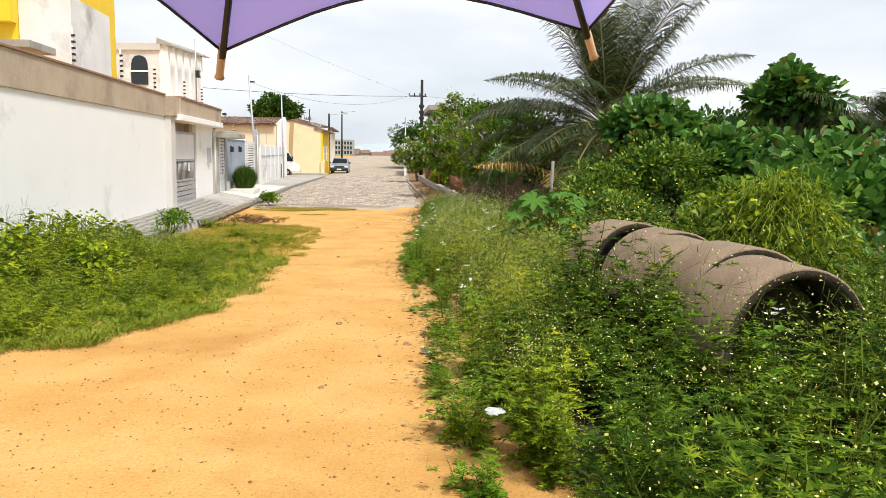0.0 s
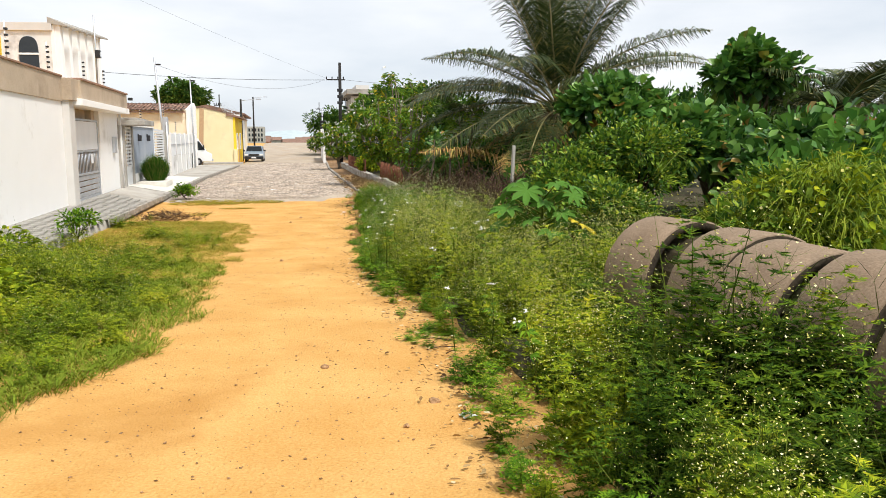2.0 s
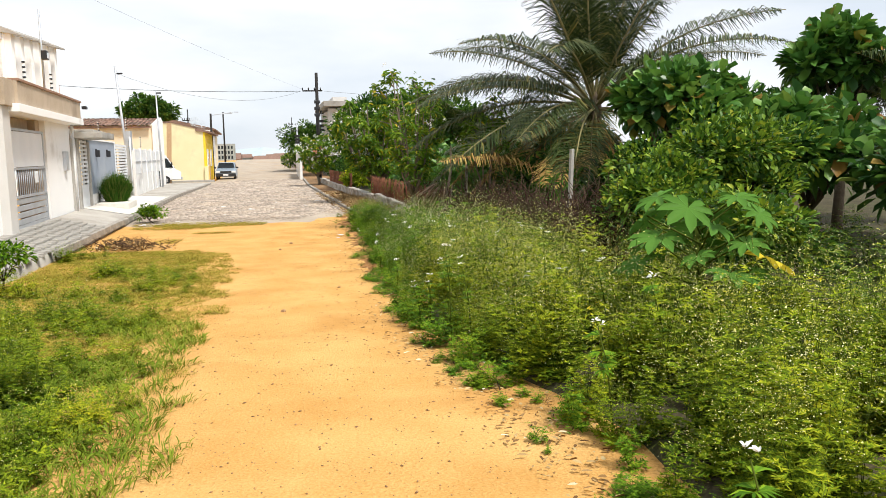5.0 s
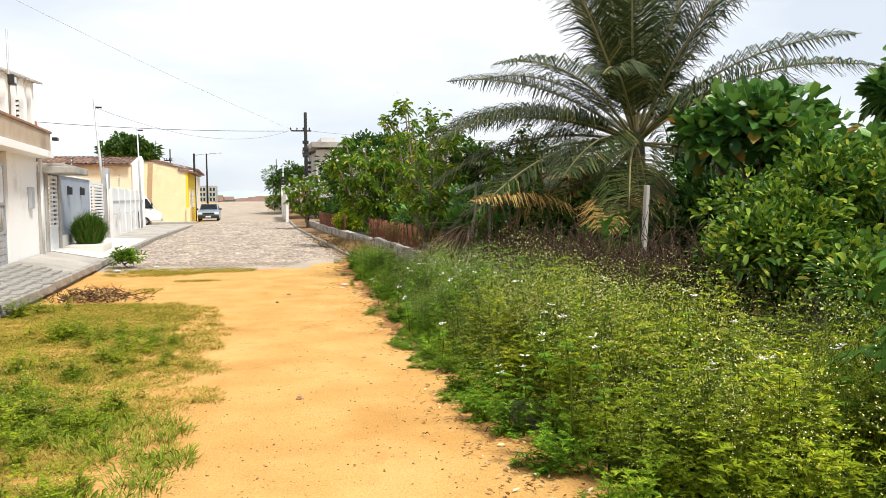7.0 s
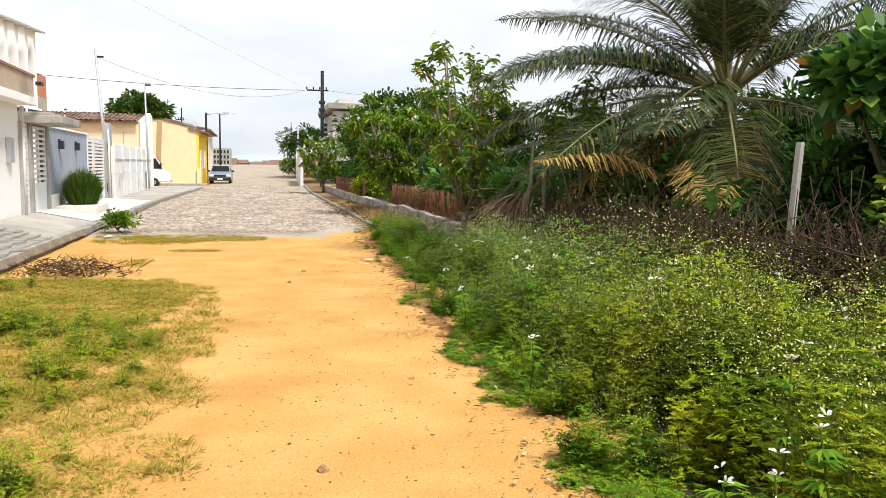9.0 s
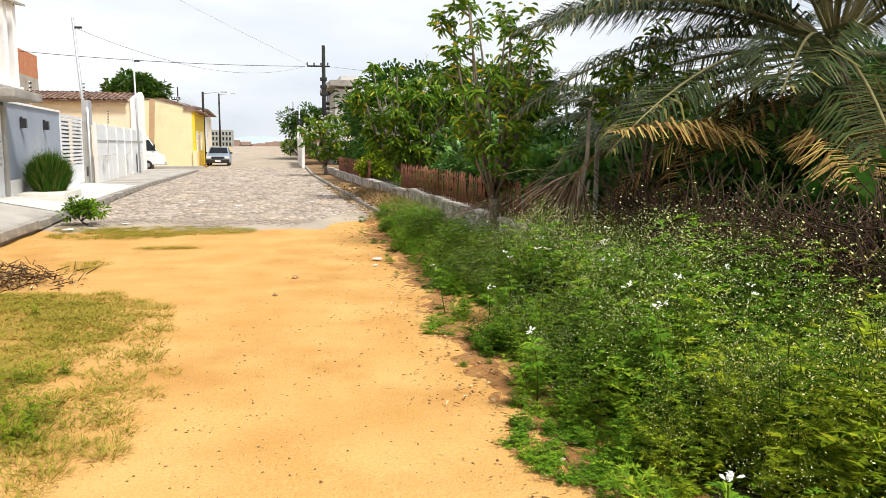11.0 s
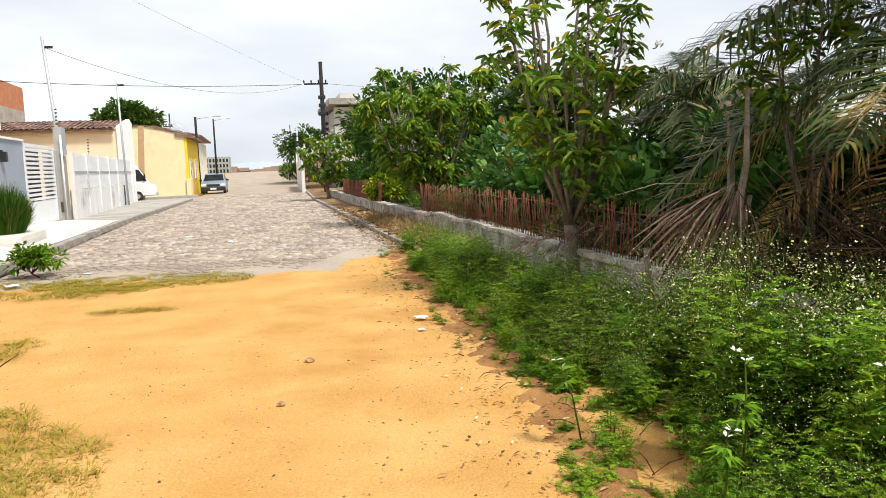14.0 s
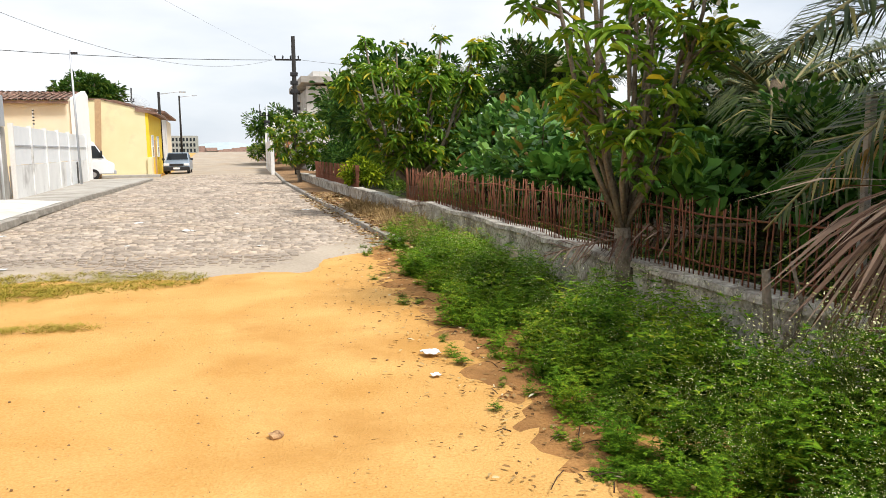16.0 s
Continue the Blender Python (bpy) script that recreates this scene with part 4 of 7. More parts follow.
# ---- poles, lines ----
def street_pole(x, y, h, r, material, label, lean=(0, 0), arm=0.0):
    p = thing("utility_pole", pose(x, y, 0), label, "pole")
    top = (lean[0], lean[1], h)
    part("shaft", tubes([[((0, 0, -0.1), r), (top, r * 0.7)]], 8), material, p)
    if arm:
        part("crossarm", boxbm((top[0] - arm, -0.05, h * 0.83, top[0] + arm * 0.4, 0.05, h * 0.83 + 0.09), bevel=0.01), "pole", p)
        for k in range(4):
            part("insulator", tubes([[((top[0] - arm + k * arm * 0.42, 0, h * 0.83 + 0.09), 0.035), ((top[0] - arm + k * arm * 0.42, 0, h * 0.83 + 0.22), 0.05), ((top[0] - arm + k * arm * 0.42, 0, h * 0.83 + 0.28), 0.02)]], 6), "dark", p)
        for k in range(3):
            part("hardware", boxbm((top[0] - 0.22, -0.12, h * (0.6 + 0.06 * k), top[0] + 0.2, 0.12, h * (0.6 + 0.06 * k) + 0.22), bevel=0.05), "dark", p)
    return p


street_pole(-3.07, 58.8, 7.68, 0.15, "pole", "dark wooden utility pole with crossarm and insulators", arm=1.0)
p1 = street_pole(-10.75, 39.1, 5.92, 0.065, "metalg", "thin leaning galvanised service pole", lean=(-0.4, 0))
part("bracket", boxbm((-0.4, -0.03, 5.55, -0.1, 0.03, 5.62)), "dark", p1)
p2 = street_pole(-12.05, 50.4, 5.78, 0.055, "metalg", "grey service pole beside the cream house", lean=(-0.1, 0))
part("bracket", boxbm((-0.1, -0.03, 5.6, 0.2, 0.03, 5.68)), "dark", p2)
for x, y, h in ((-12.6, 71, 5.55), (-15.9, 98.9, 6.65)):
    p = street_pole(x, y, h, 0.12, "pole", "dark street pole with a lamp arm")
    part("lamp_arm", tubes([[((0, 0, h - 0.15), 0.03), ((1.5, 0, h + 0.05), 0.025)]], 6), "metalg", p)
    part("lamp_head", boxbm((1.35, -0.09, h - 0.03, 1.8, 0.09, h + 0.06), bevel=0.02), "metalg", p)
for x, y, h in ((-5.6, 75, 4.9), (-9.2, 120, 6.4), (-8.0, 150, 6.0), (-3.2, 72, 6.6), (-11.0, 170, 5.4), (-15.5, 76, 6.2)):
    street_pole(x, y, h, 0.075, "metalg" if y in (72, 75) else "pole", "distant dark street pole with short arm", arm=0.5)
wires = thing("overhead_wires", pose(0, 0, 0), "thin dark overhead wires between the poles", "wire")


def wire(a, b, sag, r=0.008):
    a, b = Vector(a), Vector(b)
    path = []
    for i in range(17):
        t = i / 16
        p = a.lerp(b, t)
        p.z -= sag * 4 * t * (1 - t)
        path.append((p, r))
    part("wire", tubes([path], 4), "dark", wires)


wire((-21.5, 56, 6.75), (-4.2, 58.8, 6.4), 0.22, 0.015)
wire((-11.15, 39.1, 5.6), (-4.2, 58.8, 6.4), 0.9, 0.006)
wire((-17.5, 14, 10.5), (-4.0, 58.8, 6.5), 0.4, 0.004)
wire((-5.6, 75, 4.7), (-9.2, 120, 6.2), 0.4)
wire((-2.6, 58.8, 6.4), (14, 62, 6.2), 0.3)

for s, z, h in ((-13.95, 3.42, 0.7), (-11.1, 3.42, 0.7), (-8.3, 3.42, 0.66), (-4.85, 3.41, 0.6), (-2.2, 3.41, 0.6), (4.6, 2.47, 0.6), (11.9, 3.0, 0.6), (17.0, 2.3, 0.6)):
    ep = front("electric_fence_post", s, "white post with black insulators on the wall top", "fence post", z=z, x=-0.1)
    part("stick", tubes([[((0, 0, 0), 0.014), ((0, 0, h), 0.014)]], 6), "white", ep)
    for k in range(5):
        part("insulator", boxbm((-0.01, -0.03, 0.1 + k * 0.11, 0.05, 0.03, 0.14 + k * 0.11), bevel=0.008), "dark", ep)
fl = front("floodlight_pole", -1.35, "dark pole with a small floodlight on the canopy", "lamp", z=3.41, x=-0.42)
part("pole", tubes([[((0, 0, 0), 0.028), ((0, 0, 2.3), 0.022)]], 8), "metalg", fl)
part("lamp_head", boxbm((0.0, -0.12, 1.02, 0.14, 0.12, 1.25), bevel=0.015), "dark", fl)
part("lamp_glass", boxbm((0.141, -0.08, 1.06, 0.146, 0.08, 1.2)), "lampglass", fl)
cm = front("wall_camera", -0.75, "small dark camera on the canopy end", "camera", z=3.2, x=0.33)
part("body", boxbm((0, 0, 0, 0.12, 0.22, 0.08), bevel=0.015), "dark", cm)
dish = thing("satellite_dish", pose(-12.5, 66, 3.85), "grey mesh satellite dish on the roof", "dish")
bm = bmesh.new()
bmesh.ops.create_uvsphere(bm, u_segments=20, v_segments=12, radius=0.95)
bmesh.ops.delete(bm, geom=[q for q in bm.verts if q.co.z > -0.5], context="VERTS")
bmesh.ops.wireframe(bm, faces=bm.faces[:], thickness=0.022, use_replace=True)
ob = part("bowl", bm, "metalg", dish, "open grey mesh bowl")
ob.matrix_basis = pose(0, 0, 1.1, 0, 0, 0) @ pose(0, 0, 0, -40, 25, 0)
part("mast", tubes([[((0, 0, 0), 0.04), ((0, 0, 0.5), 0.04)]], 6), "metalg", dish)


# ---- vehicles ----
def wheel(parent, x, y, r=0.29, wdt=0.17):
    bm = bmesh.new()
    bmesh.ops.create_cone(bm, cap_ends=True, segments=20, radius1=r, radius2=r, depth=wdt)
    bmesh.ops.bevel(bm, geom=[e for e in bm.edges if len(e.link_faces) == 2 and any(len(q.verts) > 4 for q in e.link_faces)], offset=0.03, segments=2, affect="EDGES")
    t = part("wheel", bm, "tyre", parent)
    t.matrix_basis = pose(x, y, r, 0, 90, 0)
    bm = bmesh.new()
    bmesh.ops.create_cone(bm, cap_ends=True, segments=16, radius1=r * 0.62, radius2=r * 0.5, depth=wdt + 0.03)
    part("rim", bm, "chrome", t)
    return t


def vehicle(name, m, label, category, profile, cabin, width, paint, glass_boxes, wheels):
    """profile: side outline (y, z) of the lower body; cabin: outline of the glazed top, narrower."""
    c = thing(name, m, label, category)
    bm = prism(profile, "x", -width / 2, width / 2)
    bmesh.ops.bevel(bm, geom=bm.edges[:], offset=0.05, segments=3, affect="EDGES")
    part("body", bm, paint, c)
    bm = prism(cabin, "x", -width / 2 + 0.06, width / 2 - 0.06)
    zt = max(z for _, z in cabin)
    for q in bm.verts:
        if q.co.z > zt - 0.1:
            q.co.x *= 0.84
    bmesh.ops.bevel(bm, geom=bm.edges[:], offset=0.04, segments=2, affect="EDGES")
    part("cabin", bm, paint, c)
    for nm, lab, vs in glass_boxes:
        bm = bmesh.new()
        bm.faces.new([bm.verts.new(q) for q in vs])
        bmesh.ops.solidify(bm, geom=bm.faces[:], thickness=0.012)
        part(nm, bm, "glass", c, lab)
    for x, y in wheels:
        wheel(c, x, y)
    return c


W2 = 0.80
car = vehicle("parked_car", pose(-10.85, 66.3, 0.0, 0, 0, 6), "small silver-blue hatchback parked at the kerb", "car",
              [(0.05, 0.25), (3.75, 0.25), (3.8, 0.75), (3.6, 0.92), (1.05, 0.9), (0.1, 0.76), (0.0, 0.5)],
              [(0.95, 0.88), (3.62, 0.9), (3.3, 1.38), (1.7, 1.4)], 2 * W2, "carpaint",
              [("windscreen", "tinted windscreen", [(-0.66, 1.02, 0.94), (0.66, 1.02, 0.94), (0.57, 1.62, 1.35), (-0.57, 1.62, 1.35)]),
               ("side_window", "", [(0.755, 1.35, 0.93), (0.755, 2.3, 0.93), (0.665, 2.25, 1.32), (0.665, 1.75, 1.32)]),
               ("side_window", "", [(0.755, 2.4, 0.93), (0.755, 3.35, 0.93), (0.665, 3.1, 1.32), (0.665, 2.35, 1.32)])],
              [(-0.7, 0.7), (0.7, 0.7), (-0.7, 3.05), (0.7, 3.05)])
for sx in (-1, 1):
    part("headlight", boxbm((sx * 0.62 - 0.16, -0.03, 0.56, sx * 0.62 + 0.16, 0.06, 0.72), bevel=0.03), "lampglass", car, "clear headlight")
    part("wing_mirror", boxbm((sx * 0.88 - 0.09, 1.2, 0.9, sx * 0.88 + 0.09, 1.3, 1.03), bevel=0.03), "dark", car)
part("grille", boxbm((-0.42, -0.035, 0.57, 0.42, 0.03, 0.7), bevel=0.01), "dark", car)
part("bumper", boxbm((-0.8, -0.08, 0.26, 0.8, 0.12, 0.5), bevel=0.05), "dark", car, "dark plastic bumper")
part("number_plate", boxbm((-0.2, -0.095, 0.34, 0.2, -0.08, 0.46)), "metalw", car)
van = vehicle("white_van", pose(-13.3, 61.7, 0.0, 0, 0, 90), "white van parked in the side street", "van",
              [(-4.2, 0.3), (0.0, 0.3), (0.05, 0.85), (-0.35, 1.05), (-4.3, 1.05)][::-1], [(-4.25, 1.0), (-0.3, 1.0), (-0.95, 2.05), (-4.2, 2.1)][::-1], 1.7, "metalw",
              [("windscreen", "dark windscreen", [(-0.66, -0.33, 1.1), (0.66, -0.33, 1.1), (0.58, -0.80, 1.87), (-0.58, -0.80, 1.87)])],
              [(-0.82, -1.0), (0.82, -1.0), (-0.82, -3.4), (0.82, -3.4)])
van.matrix_basis = pose(-12.9, 59.2, 0.0, 0, 0, -75)
part("bumper", boxbm((-0.84, 0.0, 0.3, 0.84, 0.12, 0.5), bevel=0.04), "metalg", van)
for lab, outline in (("dark front side window", [(-1.55, 1.16), (-0.46, 1.16), (-0.86, 1.80), (-1.55, 1.84)]), ("dark rear side window", [(-3.9, 1.2), (-1.7, 1.2), (-1.7, 1.84), (-3.8, 1.84)])):
    part("side_window", prism(outline, "x", 0.60, 0.80), "glass", van, lab)
part("wing_mirror", boxbm((0.84, -0.62, 1.3, 0.98, -0.52, 1.55), bevel=0.03), "dark", van)

# an old board leaning between the cream and the yellow house
bd = thing("leaning_board", pose(-13.55, 58.6, 0.0, 0, 3, 10), "weathered brown board leaning between two houses", "board")
part("plank", boxbm((-0.16, -0.05, 0, 0.16, 0.05, 4.25), bevel=0.015), "wood", bd)

# far town and hills
random.seed(5)
for k in range(46):
    x, y = random.uniform(-75, -6), random.uniform(215, 330)
    h, wd = random.uniform(2.4, 3.6), random.uniform(3, 6)
    tn = thing("town_house", pose(x - (y - 215) * 0.1, y, -1.9, 0, 0, random.uniform(-10, 10)), "small distant house on the slope", "house", group="far town")
    part("wall", boxbm((-wd / 2, 0, 0, wd / 2, 6, h)), random.choice(("white2", "concrete", "brick", "greypil", "concrete")), tn)
    part("roof", prism([(-0.4, h), (6.4, h), (3, h + 1.3)], "x", -wd / 2 - 0.3, wd / 2 + 0.3), "tile", tn)
land = npmesh("distant_land", [(x, y, z) for y, z in ((132, 1.25), (150, 0.95), (200, 0.1), (260, -1.2), (330, -2.5), (3400, -2.5)) for x in (-2400, -40 - y * 0.2, -6 - y * 0.05, 2400)],
              [(4 * i + k, 4 * i + k + 1, 4 * i + k + 5, 4 * i + k + 4) for i in range(5) for k in range(3)], "farland")
tagged(land, "hazy green land beyond the crest of the street", "land", kind="structure")
bm = bmesh.new()
prev = None
for i in range(81):
    x = -2200 + i * 55
    h = 10 + 16 * (noise.noise(Vector((i * 0.13, 0, 0))) + 0.5) + (14 * math.exp(-((x + 240) / 60) ** 2))
    a, b, c = bm.verts.new((x, 1900, -20)), bm.verts.new((x, 2050, h)), bm.verts.new((x, 2300, -20))
    if prev:
        bm.faces.new((prev[0], a, b, prev[1]))
        bm.faces.new((prev[1], b, c, prev[2]))
    prev = (a, b, c)
hills = part("backdrop_hills", bm, "farhill")
tagged(hills, "hazy low hills on the horizon", "hills", kind="structure")


# ---- concrete pipe rings ----
def pipe_ring(m, length, r_out=0.475, wall=0.06):
    """A hollow ring whose axis is its own y: clean outer shell, bore and rims coloured dark for their shade."""
    ob = thing("pipe_ring", m, "weathered concrete drain pipe ring lying in the weeds", "pipe", group="row of pipe rings")
    n = 40
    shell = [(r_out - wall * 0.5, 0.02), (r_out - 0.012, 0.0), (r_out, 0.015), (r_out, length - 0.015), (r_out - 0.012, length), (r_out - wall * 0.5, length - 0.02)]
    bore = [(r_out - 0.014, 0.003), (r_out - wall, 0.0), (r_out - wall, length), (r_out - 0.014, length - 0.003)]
    for name, prof, material, label in (("shell", shell, "pipe", ""), ("bore", bore, "pipeshade", "rims and bore coloured dark for the shade inside")):
        bm = bmesh.new()
        rings = [[bm.verts.new((r * (1 + 0.004 * noise.noise(Vector((k * 0.7, y * 6, 3)))) * math.cos(2 * math.pi * k / n), y, r * math.sin(2 * math.pi * k / n))) for k in range(n)] for r, y in prof]
        for p, q in zip(rings, rings[1:]):
            for k in range(n):
                bm.faces.new((p[k], p[(k + 1) % n], q[(k + 1) % n], q[k])).smooth = True
        bmesh.ops.recalc_face_normals(bm, faces=bm.faces)
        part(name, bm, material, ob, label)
    return ob


RING0, RDIR, RLEN = Vector((2.23, 2.75, 0.95)), Vector((-0.09, 0.99, 0)).normalized(), 0.55
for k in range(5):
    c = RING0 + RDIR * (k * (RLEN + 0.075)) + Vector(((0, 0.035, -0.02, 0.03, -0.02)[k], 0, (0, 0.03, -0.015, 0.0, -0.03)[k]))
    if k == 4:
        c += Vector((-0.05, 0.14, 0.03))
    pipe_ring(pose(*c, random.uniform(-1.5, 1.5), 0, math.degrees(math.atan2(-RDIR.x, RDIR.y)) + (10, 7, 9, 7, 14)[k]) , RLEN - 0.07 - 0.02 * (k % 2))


# added core in dark soil colour, standing in for the shade inside the rings
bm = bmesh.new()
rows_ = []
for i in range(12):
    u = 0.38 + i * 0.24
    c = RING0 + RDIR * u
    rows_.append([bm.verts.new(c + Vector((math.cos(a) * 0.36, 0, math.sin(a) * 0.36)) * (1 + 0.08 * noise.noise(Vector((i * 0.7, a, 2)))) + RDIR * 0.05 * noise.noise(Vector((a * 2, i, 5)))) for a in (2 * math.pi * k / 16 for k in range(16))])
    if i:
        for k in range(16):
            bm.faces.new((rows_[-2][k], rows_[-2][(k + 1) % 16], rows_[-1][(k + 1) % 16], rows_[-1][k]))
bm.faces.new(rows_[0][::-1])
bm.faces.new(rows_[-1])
tagged(part("silt_fill", bm, "soil"), "added dark core standing for the shade inside the pipe rings", "soil", kind="stuff")


# ---- weeds and grass ----
def lobes(P, D, L, W):
    """Slim pointed leaf lobes, a triangle each."""
    n = len(P)
    L, W = np.broadcast_to(L, n)[:, None], np.broadcast_to(W, n)[:, None]
    side = unit(np.cross(D, [0, 0, 1.0]) + rng.normal(0, 0.3, (n, 3)))
    v = np.stack([P - side * W / 2, P + side * W / 2, P + D * L], 1).reshape(-1, 3)
    return v, np.arange(3 * n).reshape(-1, 3)


def weed_template(h, stems, nodes, pairs, leaf_l, spread=0.32, heads=24):
    """A feathery weed: leaning stems with deeply cut leaves and open sprays of small heads on top.
    Returns leaves, stems and flower heads."""
    items, stem_items, head_p = [], [], []
    for _ in range(stems):
        a = rng.uniform(0, 2 * np.pi)
        lean = rng.uniform(0.1, 1.0) * spread
        hh = h * rng.uniform(0.55, 1.05)
        t = np.linspace(0.06, 0.86, nodes)
        pts = np.stack([np.cos(a) * lean * t ** 1.4, np.sin(a) * lean * t ** 1.4, hh * t], 1)
        d = unit(np.array([np.cos(a) * lean, np.sin(a) * lean, hh]))
        stem_items.append(blades(np.array([[pts[0][0], pts[0][1], 0.0]]), d[None], hh * 0.9, 0.007, 0, 0))
        for i in range(nodes):
            for _ in range(2):
                b = rng.uniform(0, 2 * np.pi)
                ll = leaf_l * rng.uniform(0.65, 1.25) * (1.2 - 0.75 * t[i])
                axis = unit(np.array([np.cos(b), np.sin(b), rng.uniform(0.0, 0.8)]))
                sd = unit(np.cross(axis, [0, 0, 1.0]))
                u = np.append(np.repeat(np.linspace(0.3, 0.9, pairs), 2), 0.92)
                P = pts[i] + axis * (u * ll)[:, None]
                P[:, 2] -= u ** 2 * ll * 0.35
                sgn = np.append(np.tile([1.0, -1.0], pairs), 0.0)[:, None]
                D = unit(axis * 0.7 + sd * sgn + [0, 0, -0.12] + rng.normal(0, 0.2, (len(u), 3)))
                items.append(lobes(P, D, ll * 0.40 * (1.2 - 0.6 * u), ll * 0.14))
                items.append(lobes(pts[i][None], unit(axis[None] - [0, 0, 0.15]), ll, 0.006))
        top = np.array([np.cos(a) * lean, np.sin(a) * lean, hh])
        tip = top + rng.normal(0, 1, (heads, 3)) * [0.085, 0.085, 0.07]
        from_ = pts[-1] + (top - pts[-1]) * rng.uniform(0, 0.8, (heads, 1))
        stalk = (tip - from_)[::2]
        stem_items.append(blades(from_[::2], unit(stalk), np.linalg.norm(stalk, axis=1), 0.003, 0, 0))
        head_p.append(tip)
    P = np.concatenate(head_p)
    flowers = blades(P, unit(rng.normal(0, 1, P.shape) + [0, 0, 0.8]), rng.uniform(0.006, 0.012, len(P)), 0.010, 0, 0)
    return joined(items), joined(stem_items), flowers


tall = [weed_template(0.85, 6, 10, 5, 0.155, 0.36) for _ in range(10)]
tall_far = [weed_template(0.85, 6, 8, 3, 0.27, 0.36, 12) for _ in range(6)]
tall_few = [weed_template(0.85, 6, 10, 5, 0.155, 0.36, 7) for _ in range(6)]
short = [weed_template(0.42, 5, 6, 4, 0.14, 0.30, 5) for _ in range(8)]


def weed_patch(name, places, temps, label, material="weed", bloom=""):
    v, f = stamp([tm[0] for tm in temps], places)
    weeds = npmesh(name, v, f, material)
    tagged(weeds, label, "weeds", kind="stuff")
    v, f = stamp([tm[1] for tm in temps], places)
    tagged(npmesh("stems", v, f, "stem", weeds), kind="stuff")
    if bloom:
        v, f = stamp([tm[2] for tm in temps], places)
        tagged(npmesh("flower_dust", v, f, bloom, weeds, "tiny cream flower heads"), kind="stuff")
    return weeds


def gz(x, y):
    return float(ground_z(x, y))


def far_side(y):
    """Where the weed band ends against the low wall and the brush hedge."""
    return float(np.interp(y, (-4, 1, 6, 9, 13, 17, 20, 26, 31), (5.5, 5.0, 4.0, 2.6, 1.7, 1.1, 0.55, 0.15, -0.35)))


def in_pipe(x, y):
    d = Vector((x, y, 0)) - Vector((RING0.x, RING0.y, 0))
    s = d.dot(RDIR)
    return -0.25 < s < 3.7 and abs(d.x * RDIR.y - d.y * RDIR.x) < 0.5


spots = []
for _ in range(4700):
    y = random.uniform(-1.5, 29)
    e, fs = float(along(EDGE_R, y)), far_side(y)
    x = random.uniform(e, fs)
    d = x - e
    clear = 0.14 + 0.2 * noise.noise(Vector((y * 0.8, 4, 0)))
    clear += float(np.interp(y, (13, 15, 17, 21, 26), (0.0, 0.08, 0.16, 0.2, 0.3)))
    if y > 13 and d < 1.1:
        clear += 0.3 * max(0, noise.noise(Vector((x * 1.6, y * 1.6, 14))) + 0.1)
    if y < 5:
        clear = 0.05
    gap = noise.noise(Vector((x * 2.1, y * 2.1, 21)))
    if d < clear or in_pipe(x, y) or (gap < -0.24 and d > 0.5 and y > 4):
        continue
    hmax = float(np.interp(y, (-2, 3, 6, 9, 12, 14, 17, 20, 24, 29), (0.74, 0.74, 0.78, 0.76, 0.76, 0.80, 0.76, 0.68, 0.58, 0.40)))
    h = (0.24 + (hmax - 0.24) * min(1, (d - clear) / 0.6)) * random.uniform(0.75, 1.15) * (1 + 0.45 * noise.noise(Vector((x * 1.3, y * 1.3, 9))) + 0.4 * noise.noise(Vector((x * 2.9, y * 2.9, 4))))
    if 2.0 < y < 6.0 and 0.9 < x < 1.8:
        h = max(h, 0.55) * 1.12
    if 11 < y < 17.8 and d > 0.9:
        h *= 1.18
    if y > 18.5 and fs - x < 0.6:
        h *= 0.8
    spots.append((x, y, gz(x, y) - 0.02, random.uniform(0, 6.28), h))
tall_spots = [(x, y, z, a, h / 0.85, 1.0) for x, y, z, a, h in spots if h > 0.36 and random.random() < (0.55 if y < 3.5 else 0.42)]
low_spots = [(x, y, z, a, h / 0.42, 1.0) for x, y, z, a, h in spots if h <= 0.36 and random.random() < 0.55]


# weeds in the hollow by the pipes take the leaf colour with shade in it
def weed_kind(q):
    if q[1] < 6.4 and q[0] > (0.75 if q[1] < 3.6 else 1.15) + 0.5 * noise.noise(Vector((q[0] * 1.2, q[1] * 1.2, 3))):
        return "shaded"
    return "green" if q[1] > 13.4 + 1.5 * noise.noise(Vector((q[0], q[1], 6))) else "tall"


weed_patch("weeds_shaded", [q for q in tall_spots if weed_kind(q) == "shaded"], tall_few, "dark green leafy weeds before the pipes, shade in their colour", "shadeweed", "weedflower")
weed_patch("weeds_far", [q for q in tall_spots if weed_kind(q) == "green" and q[1] > 18.8], tall_far, "green leafy weeds beside the low wall", "weeddark", "creamflower")
weed_patch("weeds_green", [q for q in tall_spots if weed_kind(q) == "green" and q[1] <= 18.8], tall, "bright green leafy weeds before the low wall", "weeddark", "creamflower")
weed_patch("weeds_tall", [q for q in tall_spots if weed_kind(q) == "tall"], tall, "tall feathery green weeds with tiny cream flowers", "weed", "weedflower")
weed_patch("weeds_low", low_spots, short, "low leafy weeds at the edge of the dirt", "weeddark")

# flat mats of creeping leaves that reach out over the dirt
mats = []
